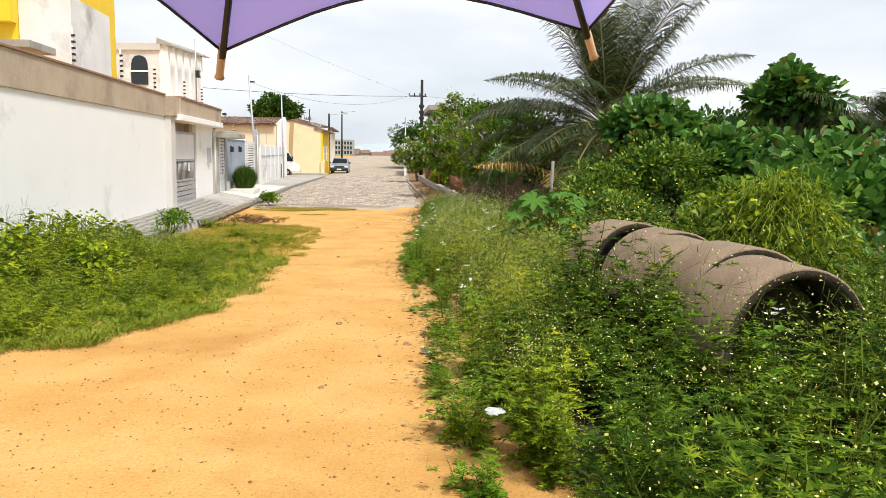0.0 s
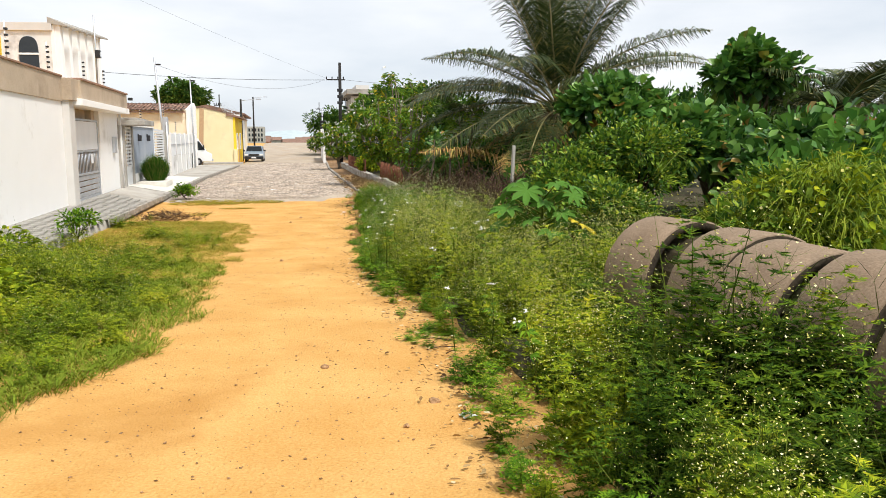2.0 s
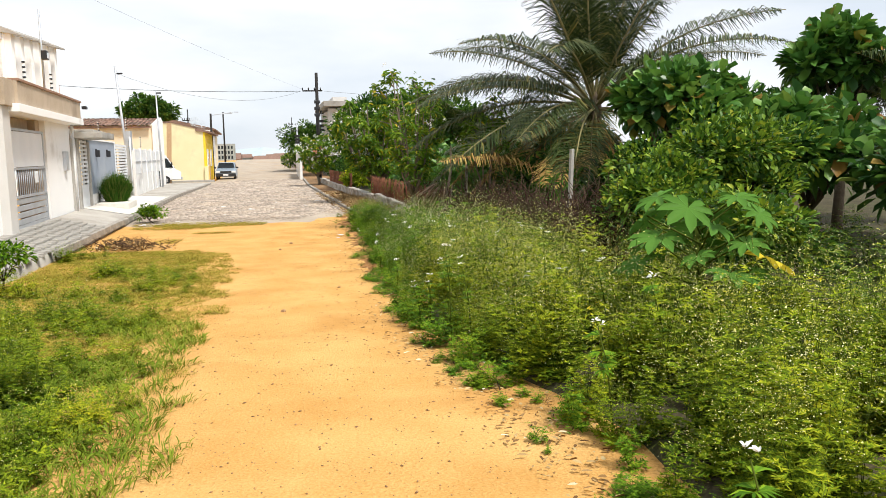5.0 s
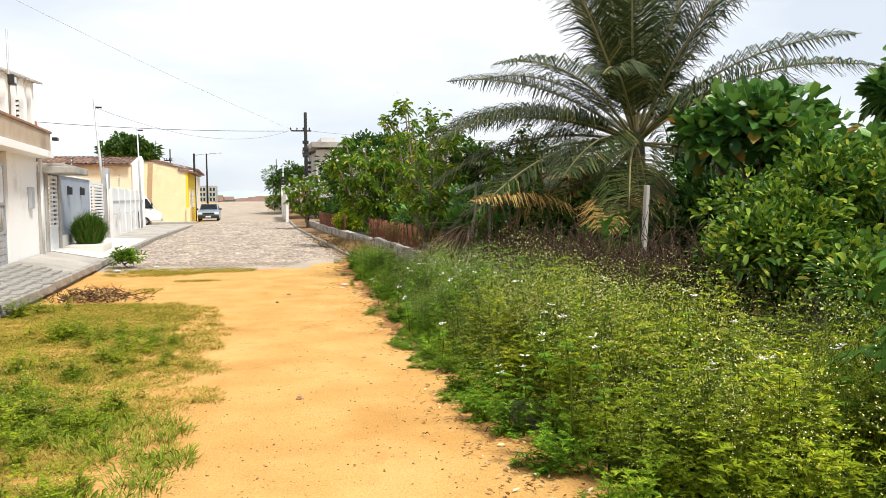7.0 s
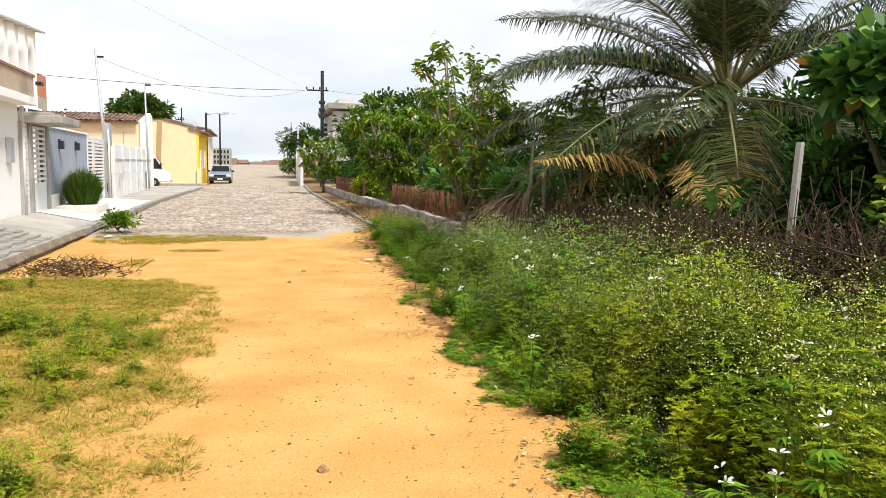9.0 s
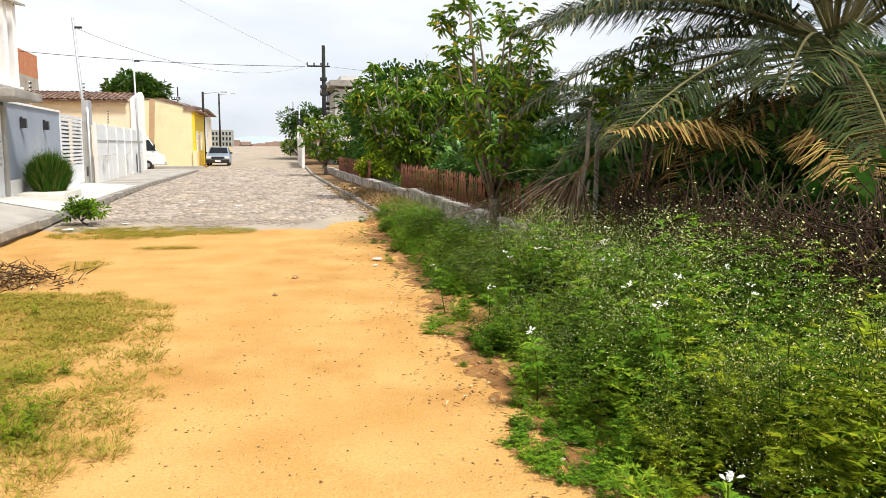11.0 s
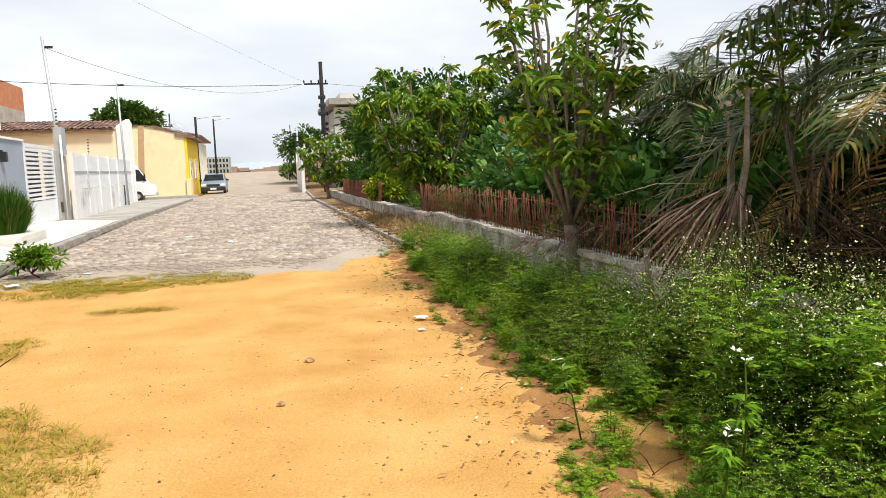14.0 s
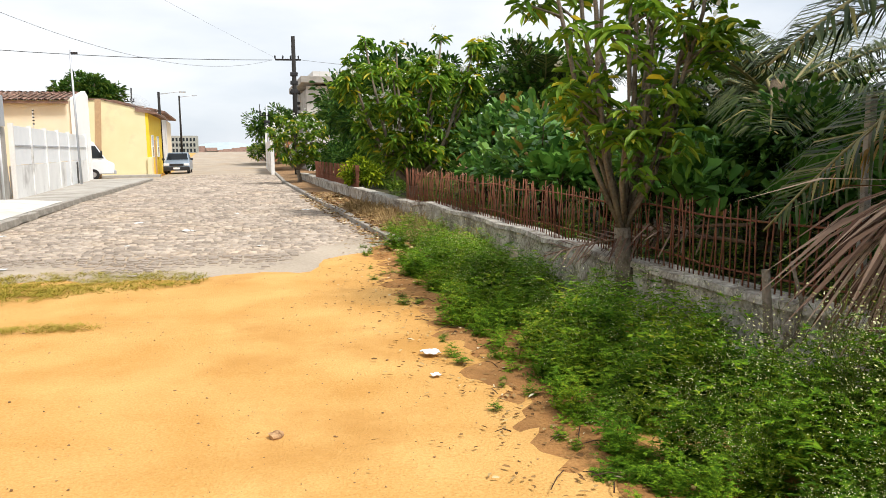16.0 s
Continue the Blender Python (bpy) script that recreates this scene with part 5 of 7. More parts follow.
for cx, cy, r_, n_ in ((-0.42, 13.95, 0.45, 75), (-0.38, 12.9, 0.42, 55), (-0.30, 11.3, 0.4, 40), (-0.62, 18.5, 0.28, 26), (-0.5, 19.3, 0.25, 18), (-0.85, 16.6, 0.2, 14), (0.12, 6.0, 0.3, 22), (-0.15, 8.3, 0.25, 18)):
    for _ in range(n_):
        a, r = random.uniform(0, 6.28), r_ * math.sqrt(random.random())
        x, y = cx + r * math.cos(a), cy + 1.3 * r * math.sin(a)
        mats.append((x, y, gz(x, y) - 0.01, random.uniform(0, 6.28), random.uniform(0.3, 0.5), 0.5))
weed_patch("creeping_mat", mats, short, "dense mat of small creeping leaves on the dirt", "weeddark")


def tuft(n, h, spread, wdt=0.008):
    a = rng.uniform(0, 2 * np.pi, n)
    r = rng.uniform(0, 0.09, n)
    P = np.stack([r * np.cos(a), r * np.sin(a), np.zeros(n)], 1)
    D = unit(np.stack([np.cos(a) * spread, np.sin(a) * spread, np.ones(n)], 1) * 1.0 + rng.normal(0, 0.22, (n, 3)))
    return blades(P, D, h * rng.uniform(0.5, 1.2, n), wdt, 0.3)


# left side: grass, leafy weeds near the wall
tufts = [tuft(17, 0.15, 0.7, 0.010) for _ in range(8)]
dry_tufts = [tuft(30, 0.10, 1.0, 0.007) for _ in range(8)]
gspots, lspots, yspots = [], [], []
for _ in range(14000):
    y = random.uniform(2.8, 18.6)
    e = float(along(EDGE_L, y))
    x = random.uniform(face_x(y) + 0.9 if y < 9 else float(along(KERB_L, y)) + 0.05, e + 0.1)
    d = e - x + 0.35 * noise.noise(Vector((x * 1.5, y * 1.5, 2)))
    if d < 0:
        continue
    nn = noise.noise(Vector((x * 0.7, y * 0.7, 5)))
    lush = float(np.interp(y, (2, 6, 9, 11, 14), (0.75, 0.75, 0.62, 0.35, 0.05))) + 0.55 * nn
    if lush > 0.12 and d > 0.35 and random.random() < (0.07 + 0.3 * max(0, nn)) * float(np.interp(y, (6, 9.5, 13), (1, 0.5, 0.25))):
        lspots.append((x, y, gz(x, y) - 0.02, random.uniform(0, 6.28), random.uniform(0.6, 1.15) * (0.45 + 0.6 * min(1, d / 2.2)) * (0.75 + 0.5 * lush), 1.0))
    if d < 0.5 and y > 6 and random.random() < 0.5:
        continue
    (gspots if lush > 0.5 else yspots).append((x, y, gz(x, y) - 0.01, random.uniform(0, 6.28), random.uniform(0.6, 1.2) * 0.85, 1.0))
for cx, cy, rx_, ry_, n in ((-4.8, 24.5, 1.5, 0.75, 420), (-5.6, 23.9, 1.1, 0.6, 200), (-4.3, 22.2, 0.5, 0.12, 40), (-6.2, 24.9, 0.8, 0.5, 90), (-5.0, 20.4, 0.35, 0.5, 40), (-3.9, 17.3, 0.5, 0.35, 60), (-4.4, 15.8, 0.8, 0.5, 120)):
    for _ in range(n):
        a, r = random.uniform(0, 6.28), math.sqrt(random.random())
        x, y = cx + rx_ * r * math.cos(a), cy + ry_ * r * math.sin(a)
        yspots.append((x, y, gz(x, y), random.uniform(0, 6.28), random.uniform(0.6, 1.0), 0.9))
for nm, sp, mt, tm, lb in (("grass_green", gspots, "greengrass", tufts, "short green grass beside the dirt path"), ("grass_dry", yspots, "grass", dry_tufts, "yellowing short grass patches on the dirt")):
    v, f = stamp(tm, sp)
    tagged(npmesh(nm, v, f, mt), lb, "grass", kind="stuff")
weed_patch("weeds_left", lspots, short, "low leafy weeds before the white wall", "weed", "weedflower")
wall_sp = []
for _ in range(330):
    y = random.uniform(4.2, 12)
    x = face_x(y) + 0.6 + 3.3 * random.random() ** 1.4 * float(np.interp(y, (4, 8, 12), (1.0, 0.9, 0.3)))
    if x > float(along(EDGE_L, y)) - 0.8 or noise.noise(Vector((x, y, 12))) < -0.15:
        continue
    wall_sp.append((x, y, gz(x, y) - 0.02, random.uniform(0, 6.28), random.uniform(0.7, 1.15) * float(np.interp(x - face_x(y), (0.6, 1.6, 3.5), (1.1, 0.85, 0.5))) * float(np.interp(y, (4, 8.5, 10.5, 12), (0.9, 1.05, 0.75, 0.45))), 0.95))
random.seed(63)
for x, y, w_, h in ((-4.7, 6.7, 0.45, 0.75), (-4.95, 8.1, 0.5, 0.8), (-5.2, 9.5, 0.45, 0.75), (-3.9, 7.2, 0.4, 0.5), (-5.55, 11.4, 0.35, 0.5), (-4.3, 5.6, 0.45, 0.6)):
    q = thing("leafy_weed", pose(x, y, gz(x, y)), "broad-leaved green weed growing before the white wall", "weed", group="leafy weeds at the wall")
    n = 420
    a, r, z = rng.uniform(0, 6.28, n), np.sqrt(rng.uniform(0, 1, n)) * w_, rng.uniform(0.15, 1, n) ** 0.7 * h
    P = np.stack([r * np.cos(a), r * np.sin(a), z * (1.1 - 0.5 * (r / w_) ** 2)], 1)
    npmesh("leaves", *broad(P, unit(np.stack([np.cos(a), np.sin(a), rng.uniform(-0.2, 0.8, n)], 1) + rng.normal(0, 0.3, (n, 3))), rng.uniform(0.06, 0.12, n), rng.uniform(0.04, 0.07, n), 0.3), "weed", q)
    for k in range(6):
        b, rr = random.uniform(0, 6.28), w_ * random.uniform(0.2, 0.7)
        part("stem", tubes([[((0, 0, -0.05), 0.012), ((rr * math.cos(b) * 0.5, rr * math.sin(b) * 0.5, h * 0.5), 0.008), ((rr * math.cos(b), rr * math.sin(b), h * 0.95), 0.004)]], 5), "stem", q)
weed_patch("weeds_by_wall", wall_sp, tall, "leafy green and yellowish weeds along the white wall", "weed")
# small clumps along the dirt edges
edge_sp = []
for _ in range(330):
    y = random.uniform(1.5, 29)
    x = float(along(EDGE_R, y)) + abs(random.gauss(0, 0.26)) + 0.02
    if noise.noise(Vector((x * 2, y * 2, 7))) > 0.08:
        edge_sp.append((x, y, gz(x, y), random.uniform(0, 6.28), random.uniform(0.15, 0.42), 0.6))
weed_patch("creeping_weeds", edge_sp, short, "small creeping weeds on the bare edge", "weeddark")
dry_sp = [(x + 0.25, y, z, a, s * 1.3, 1.0) for x, y, z, a, s, _ in edge_sp[::2]]
for _ in range(160):
    y = random.uniform(25, 34)
    x = float(along(KERB_R, y)) + random.uniform(0.25, 1.1)
    dry_sp.append((x, y, 0.1, random.uniform(0, 6.28), random.uniform(0.6, 1.8), 1.6))
v, f = stamp([tuft(26, 0.2, 0.9, 0.006) for _ in range(6)], dry_sp)
tagged(npmesh("dry_grass", v, f, "drygrass"), "dry straw and dead grass at the verge", "grass", kind="stuff")


# ---- bushes and trees ----
def crown(centre, radii, n, leaf_l, leaf_w, clumps, shape="broad", droop=0.25, up=0.35):
    """Leaves gathered in lumpy clumps over an uneven crown."""
    centre, radii = np.array(centre, float), np.array(radii, float)
    cd = sphere_dirs(clumps)
    cd[:, 2] = np.abs(cd[:, 2]) * 1.15 - 0.35
    cc = centre + cd * radii * rng.uniform(0.45, 0.95, (clumps, 1))
    cr = radii.mean() * rng.uniform(0.22, 0.46, clumps)
    k = rng.integers(0, clumps, n)
    d = sphere_dirs(n)
    P = cc[k] + d * (cr[k] * rng.uniform(0.3, 1.0, n) ** 0.5)[:, None] * [1, 1, 0.85]
    D = unit(d + [0, 0, up] + rng.normal(0, 0.35, (n, 3)))
    L = leaf_l * rng.uniform(0.65, 1.2, n)
    return (broad if shape == "broad" else blades)(P, D, L, L * (leaf_w / leaf_l), droop), cc


def limb_paths(base, tops, r0, trunk_h, wob=0.12):
    fork = Vector(base) + Vector((random.uniform(-0.08, 0.08), random.uniform(-0.08, 0.08), trunk_h))
    trunk = [(Vector(base) - Vector((0, 0, 0.1)), r0 * 1.3), (Vector(base) + Vector((0, 0, trunk_h * 0.3)), r0), (fork, r0 * 0.85)]
    limbs = []
    for t in tops:
        t = Vector(t)
        pts = []
        for i in range(5):
            u = i / 4
            p = fork.lerp(t, u)
            p += Vector((random.uniform(-wob, wob), random.uniform(-wob, wob), random.uniform(0, wob))) * math.sin(math.pi * u)
            pts.append((p, r0 * (0.6 - 0.48 * u)))
        limbs.append(pts)
    return trunk, limbs


def tree(name, base, centre, radii, n, leaf_l, leaf_w, clumps, leaf, label, bark="bark", r0=0.1, trunk_h=0.6, limbs_n=8, shape="broad", droop=0.25, category="tree", up=0.35):
    t = thing(name, pose(*base), label, category)
    rel = np.array(centre, float) - np.array(base, float)
    (v, f), cc = crown(rel, radii, n, leaf_l, leaf_w, clumps, shape, droop, up)
    npmesh("crown", v, f, leaf, t)
    trunk, limbs = limb_paths((0, 0, 0), cc[:limbs_n], r0, trunk_h)
    part("trunk", tubes([trunk], 9), bark, t)
    for pth in limbs:
        part("limb", tubes([pth], 6), bark, t)
    return t, cc + np.array(base)


def frangipani(base, h, spread, n_tips, label, flowers=40, r0=0.1, trunk_h=0.55, low=0.14, per=20, leaf=1.0):
    """Upright stems rising from a low fork like a vase; short twigs along them end in whorls of long leaves."""
    t = thing("frangipani_tree", pose(*base), label, "tree", group="roadside frangipani trees")
    fork = Vector((random.uniform(-0.08, 0.08), random.uniform(-0.08, 0.08), trunk_h))
    part("trunk", tubes([[((0, 0, -0.1), r0 * 1.35), ((0.02, 0, trunk_h * 0.4), r0), (fork, r0 * 0.9)]], 9), "bark", t)
    stems_n = max(5, n_tips // 10)
    tips = []
    for i in range(stems_n):
        a, r = i * 2.4 + random.uniform(-0.4, 0.4), spread * math.sqrt((i + 0.5) / stems_n)
        top = Vector((r * math.cos(a), r * math.sin(a), h * random.uniform(0.72, 1.0) * (1 - 0.12 * (r / spread) ** 2)))
        path = []
        for k in range(6):
            u = k / 5
            p = fork.lerp(top, u)
            flat = u ** 0.6
            p.x, p.y = fork.x + (top.x - fork.x) * flat + random.uniform(-0.03, 0.03), fork.y + (top.y - fork.y) * flat + random.uniform(-0.03, 0.03)
            path.append((p, r0 * (0.34 - 0.24 * u) + 0.004))
        part("limb", tubes([path], 6), "bark", t)
        tips.append(tuple(top))
        for _ in range(n_tips // stems_n - 1):
            u = low + (1 - low) * random.random()
            k = min(4, int(u * 5))
            b = path[k][0].lerp(path[k + 1][0], u * 5 - k)
            c = a + random.uniform(-1.6, 1.6)
            e = b + Vector((math.cos(c), math.sin(c), random.uniform(0.1, 1.0))) * random.uniform(0.12, 0.32)
            part("branch", tubes([[(b, 0.013), (e, 0.008)]], 5), "bark", t)
            tips.append(tuple(e))
    tips = np.array(tips)
    P = np.repeat(tips, per, 0) + rng.normal(0, 0.05, (len(tips) * per, 3))
    a = rng.uniform(0, 2 * np.pi, len(P))
    D = unit(np.stack([np.cos(a), np.sin(a), rng.uniform(-0.6, 0.7, len(P))], 1))
    v, f = broad(P, D, leaf * rng.uniform(0.09, 0.19, len(P)), 0.040 * leaf, 0.45)
    npmesh("crown", v, f, "frangi", t)
    fl = tips[rng.integers(0, len(tips), flowers)]
    fl = np.repeat(fl + rng.normal(0, 0.09, fl.shape) + [0, 0, 0.14], 7, 0)
    fl = fl + rng.normal(0, 0.025, fl.shape)
    tagged(npmesh("blossom", *broad(fl, unit(rng.normal(0, 1, fl.shape) + [0, 0, 0.6]), 0.06, 0.045, 0), "petal", t, "clusters of white flowers"), kind="stuff")
    return t


random.seed(11)
frangipani((0.52, 21.6, 0.0), 4.0, 0.72, 110, "leafy frangipani tree with a forked grey trunk", 22, 0.075, 0.8)
frangipani((0.05, 31.9, 0.1), 4.0, 1.55, 230, "broad frangipani tree with many white flowers", 260, 0.13, 0.6, per=32, leaf=1.35)
tree("yellowish_shrub", (-0.75, 37.4, 0.12), (-0.75, 37.4, 0.8), (0.6, 0.7, 0.55), 1300, 0.16, 0.06, 16, "weed", "small yellow-green shrub before the picket fence", "twig", 0.03, 0.2, category="shrub")
frangipani((-2.75, 48.5, 0.05), 3.0, 1.15, 140, "small frangipani with white blossom by the kerb", 200, 0.09, 0.6, per=30, leaf=1.35)
frangipani((1.95, 19.5, 0.0), 3.2, 0.5, 24, "thin frangipani with yellowing leaves", 14, 0.045, 0.9, 0.55)

random.seed(3)
tree("dark_tree", (0.6, 41, 0), (0.4, 41, 2.9), (2.3, 2.3, 2.3), 7000, 0.26, 0.11, 34, "darkleaf", "dense dark green tree behind the fence", "darkbark", 0.14, 0.8)
for x, y, z, s in ((1.2, 46.5, 3.0, 2.0), (0.9, 53, 3.6, 2.3), (-0.4, 57.5, 3.0, 1.7), (3.4, 49, 3.6, 2.3)):
    tree("dark_tree", (x, y, 0), (x, y, z), (s, s, s), int(2300 * s), 0.28, 0.12, 32, "darkleaf", "dense dark green tree behind the fence", "darkbark", 0.14, 0.8)
tree("mango_tree", (-5.2, 84, 0), (-5.4, 84, 3.5), (2.4, 2.4, 1.9), 5200, 0.34, 0.15, 30, "mango", "round green street tree", "darkbark", 0.16, 1.4)
tree("garden_tree", (-23.5, 92, 0), (-23.0, 92, 6.4), (2.9, 2.7, 2.1), 5000, 0.5, 0.24, 34, "mango", "large green tree behind the houses", "darkbark", 0.25, 3.0)
tree("shrub", (-6.6, 88, 0), (-6.4, 88, 1.3), (1.8, 3, 1.3), 1800, 0.3, 0.14, 14, "bushleaf", "dark shrub by the far kerb", "twig", 0.05, 0.2)
# broad-leaved trees and bushes of the garden on the right
tree("sea_almond_tree", (4.6, 15.6, 0.1), (4.6, 15.6, 2.65), (1.1, 1.0, 0.75), 1500, 0.27, 0.18, 24, "almond", "broad-leaved tree with large round leaves", "darkbark", 0.08, 0.9)
tree("sea_almond_tree", (7.9, 16.3, 0.1), (7.9, 16.3, 3.3), (1.0, 1.0, 0.9), 1300, 0.30, 0.2, 22, "almond", "broad-leaved tree with large round leaves", "darkbark", 0.1, 1.2)
tree("sea_almond_tree", (6.2, 14.6, 0.1), (6.2, 14.6, 1.9), (1.6, 1.3, 0.85), 1900, 0.28, 0.19, 28, "almond", "broad-leaved tree with large round leaves", "darkbark", 0.1, 0.7)
tree("sea_almond_tree", (7.2, 12.0, 0.1), (7.1, 11.9, 1.7), (1.6, 1.3, 0.85), 1700, 0.28, 0.19, 28, "almond", "broad-leaved tree with large round leaves", "darkbark", 0.1, 0.7)
tree("leafy_shrub", (3.0, 12.7, 0.2), (3.0, 12.7, 1.2), (1.0, 1.0, 0.85), 9000, 0.10, 0.05, 38, "bushleaf", "dense dark shrub of small leaves", "twig", 0.05, 0.4)
tree("broad_plant", (2.75, 16.5, 0.05), (2.7, 16.4, 1.15), (0.45, 0.5, 0.3), 130, 0.24, 0.21, 9, "castor", "broad round green leaves over the brush hedge", "twig", 0.025, 0.4, category="plant", up=0.8)
tree("leafy_shrub", (4.3, 13.2, 0.2), (4.2, 13.2, 1.5), (1.2, 1.1, 1.0), 5500, 0.12, 0.06, 30, "bushleaf", "dense dark shrub of small leaves", "twig", 0.05, 0.4)
tree("leafy_shrub", (2.75, 10.5, 0.2), (2.75, 10.5, 0.95), (0.7, 0.8, 0.6), 3600, 0.10, 0.05, 24, "bushleaf", "dense dark shrub of small leaves", "twig", 0.04, 0.3)
tree("broad_shrub", (5.6, 9.0, 0.3), (5.5, 9.0, 1.25), (1.5, 1.3, 0.85), 2000, 0.2, 0.15, 30, "castor", "sprawling bright green broad-leaved shrub", "twig", 0.05, 0.3, up=0.8)
tree("broad_shrub", (5.2, 5.6, 0.4), (5.2, 5.6, 1.0), (1.3, 1.4, 0.75), 3600, 0.12, 0.09, 34, "almond", "low tangle of climbing leaves", "twig", 0.04, 0.2, up=0.8)
tree("broad_shrub", (4.4, 2.6, 0.4), (4.4, 2.6, 0.85), (1.0, 1.3, 0.6), 2600, 0.11, 0.08, 30, "almond", "low tangle of climbing leaves", "twig", 0.04, 0.2, up=0.8)
for x, y in ((1.5, 22.6), (1.15, 25.2), (1.9, 24.0), (0.75, 28.4), (2.1, 20.9)):
    tree("broad_plant", (x, y, 0), (x, y, 1.12), (0.42, 0.6, 0.26), 150, 0.22, 0.17, 9, "castor", "broad pale green leaves above the rod fence", "twig", 0.025, 0.5, category="plant", up=0.9)
# added filler shrubs; those behind the brush stand in for its deep shade
for x, y, z, s in ((2.9, 18.0, 1.0, 1.0), (2.5, 19.8, 0.9, 0.8), (3.9, 19.4, 1.3, 1.2), (4.6, 16.2, 1.3, 1.3), (3.2, 23.2, 1.2, 1.1), (2.6, 27.0, 1.1, 1.1), (5.6, 25.0, 1.1, 1.3), (7.0, 21.8, 1.2, 1.4), (2.2, 36.5, 1.4, 1.5), (-0.5, 44.6, 0.9, 1.1), (0.7, 47, 1.0, 1.5), (-0.7, 51, 1.0, 1.4), (1.9, 50, 1.1, 1.6), (-1.3, 55.5, 1.0, 1.3), (1.2, 56, 1.1, 1.6)):
    tree("shade_shrub", (x, y, 0), (x, y, z), (s, s * 1.1, s * 0.9), int(3000 * s), 0.17, 0.075, 30, "darkleaf", "added dark shrub filling the shaded garden", "twig", 0.04, 0.3, category="shrub")
tree("far_tree", (9.5, 25, 0), (9.3, 25, 2.4), (1.9, 1.8, 1.3), 4200, 0.26, 0.12, 30, "darkleaf", "dark tree beyond the garden", "darkbark", 0.14, 1.2)
tree("far_tree", (13, 28, 0), (13, 28, 2.6), (2.6, 1.9, 1.5), 4200, 0.28, 0.13, 30, "darkleaf", "dark tree beyond the garden", "darkbark", 0.14, 1.2)
tree("garden_shrub", (2.6, 24.6, 0), (2.5, 24.6, 1.0), (1.3, 1.8, 0.85), 1700, 0.2, 0.13, 26, "almond", "green broad-leaved plants behind the rod fence", "twig", 0.04, 0.2, up=0.7)
tree("garden_shrub", (1.35, 26.6, 0), (1.3, 26.6, 1.25), (0.8, 1.6, 1.0), 1500, 0.2, 0.13, 26, "almond", "green broad-leaved plants behind the rod fence", "twig", 0.04, 0.2, up=0.7)
tree("garden_shrub", (1.9, 29.5, 0), (1.9, 29.5, 1.3), (1.4, 2.0, 1.2), 2400, 0.22, 0.13, 28, "almond", "green broad-leaved plants behind the rod fence", "twig", 0.04, 0.2, up=0.7)
tree("garden_shrub", (4.6, 21.4, 0), (4.4, 21.4, 0.9), (1.6, 2.2, 0.85), 4200, 0.16, 0.08, 34, "darkleaf", "dark shrub in the shaded garden", "twig", 0.05, 0.3)
tree("garden_tree", (3.6, 34, 0), (3.3, 34, 2.4), (1.9, 2.4, 2.0), 4800, 0.24, 0.11, 30, "mango", "green tree deep in the garden", "darkbark", 0.1, 1.0)
tree("garden_tree", (5.6, 28, 0), (5.5, 28, 1.7), (2.2, 2.4, 1.4), 4800, 0.24, 0.11, 30, "darkleaf", "dark tree deep in the garden", "darkbark", 0.1, 1.0)
tree("garden_tree", (8.6, 19.5, 0), (8.4, 19.5, 1.5), (1.9, 1.9, 1.1), 4600, 0.22, 0.10, 30, "darkleaf", "dark tree deep in the garden", "darkbark", 0.1, 1.0)
tree("garden_tree", (8.8, 10, 0), (8.6, 10, 1.6), (2.0, 2.6, 1.5), 4600, 0.2, 0.12, 30, "almond", "green tree at the garden's edge", "darkbark", 0.1, 0.8)

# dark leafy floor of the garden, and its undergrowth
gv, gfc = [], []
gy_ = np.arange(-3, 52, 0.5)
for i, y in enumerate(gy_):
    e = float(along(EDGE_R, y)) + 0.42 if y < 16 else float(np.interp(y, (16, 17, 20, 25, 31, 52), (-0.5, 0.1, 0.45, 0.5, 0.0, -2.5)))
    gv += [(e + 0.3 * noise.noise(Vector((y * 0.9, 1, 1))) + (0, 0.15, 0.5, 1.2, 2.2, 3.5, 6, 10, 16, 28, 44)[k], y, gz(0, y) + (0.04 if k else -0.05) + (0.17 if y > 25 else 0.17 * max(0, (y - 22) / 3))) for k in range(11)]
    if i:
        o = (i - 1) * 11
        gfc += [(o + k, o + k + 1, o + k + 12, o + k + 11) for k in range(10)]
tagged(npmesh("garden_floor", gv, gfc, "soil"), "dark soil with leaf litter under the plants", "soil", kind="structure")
under = []
for _ in range(360):
    y = random.uniform(8, 46)
    x = far_side(y) + 0.4 + abs(random.gauss(0, 3.2))
    under.append((x, y, gz(x, y) + 0.05, random.uniform(0, 6.28), random.uniform(0.9, 2.1), 1.0))
weed_patch("undergrowth", under, short, "dark green undergrowth in the garden", "bushleaf")

# the mound of long grass over the pipes
n = 15000
a, r = rng.uniform(0, 2 * np.pi, n), np.sqrt(rng.uniform(0, 1, n))
px_, py_ = 3.55 + 1.15 * r * np.cos(a), 6.75 + 1.4 * r * np.sin(a)
hz = 1.4 * (1 - r ** 2) ** 0.6 * np.array([1 + 0.45 * noise.noise(Vector((p * 1.6, q * 1.6, 31))) for p, q in zip(px_, py_)])
P = np.stack([px_, py_, 0.40 + hz * rng.uniform(0.45, 1.0, n)], 1)
D = unit(np.stack([np.cos(a) * (0.3 + r), np.sin(a) * (0.3 + r), np.full(n, 0.75)], 1) + rng.normal(0, 0.75, (n, 3)))
mound = npmesh("long_grass_mound", *blades(P, D, rng.uniform(0.12, 0.38, n), 0.011, 0.5), "greengrass")
tagged(mound, "mound of long arching green grass behind the pipes", "grass", kind="stuff")
P2 = P[:5000] + rng.normal(0, 0.05, (5000, 3))
npmesh("leaves", *broad(P2, unit(D[:5000] + rng.normal(0, 0.5, (5000, 3))), 0.09, 0.05, 0.3), "weed", mound)
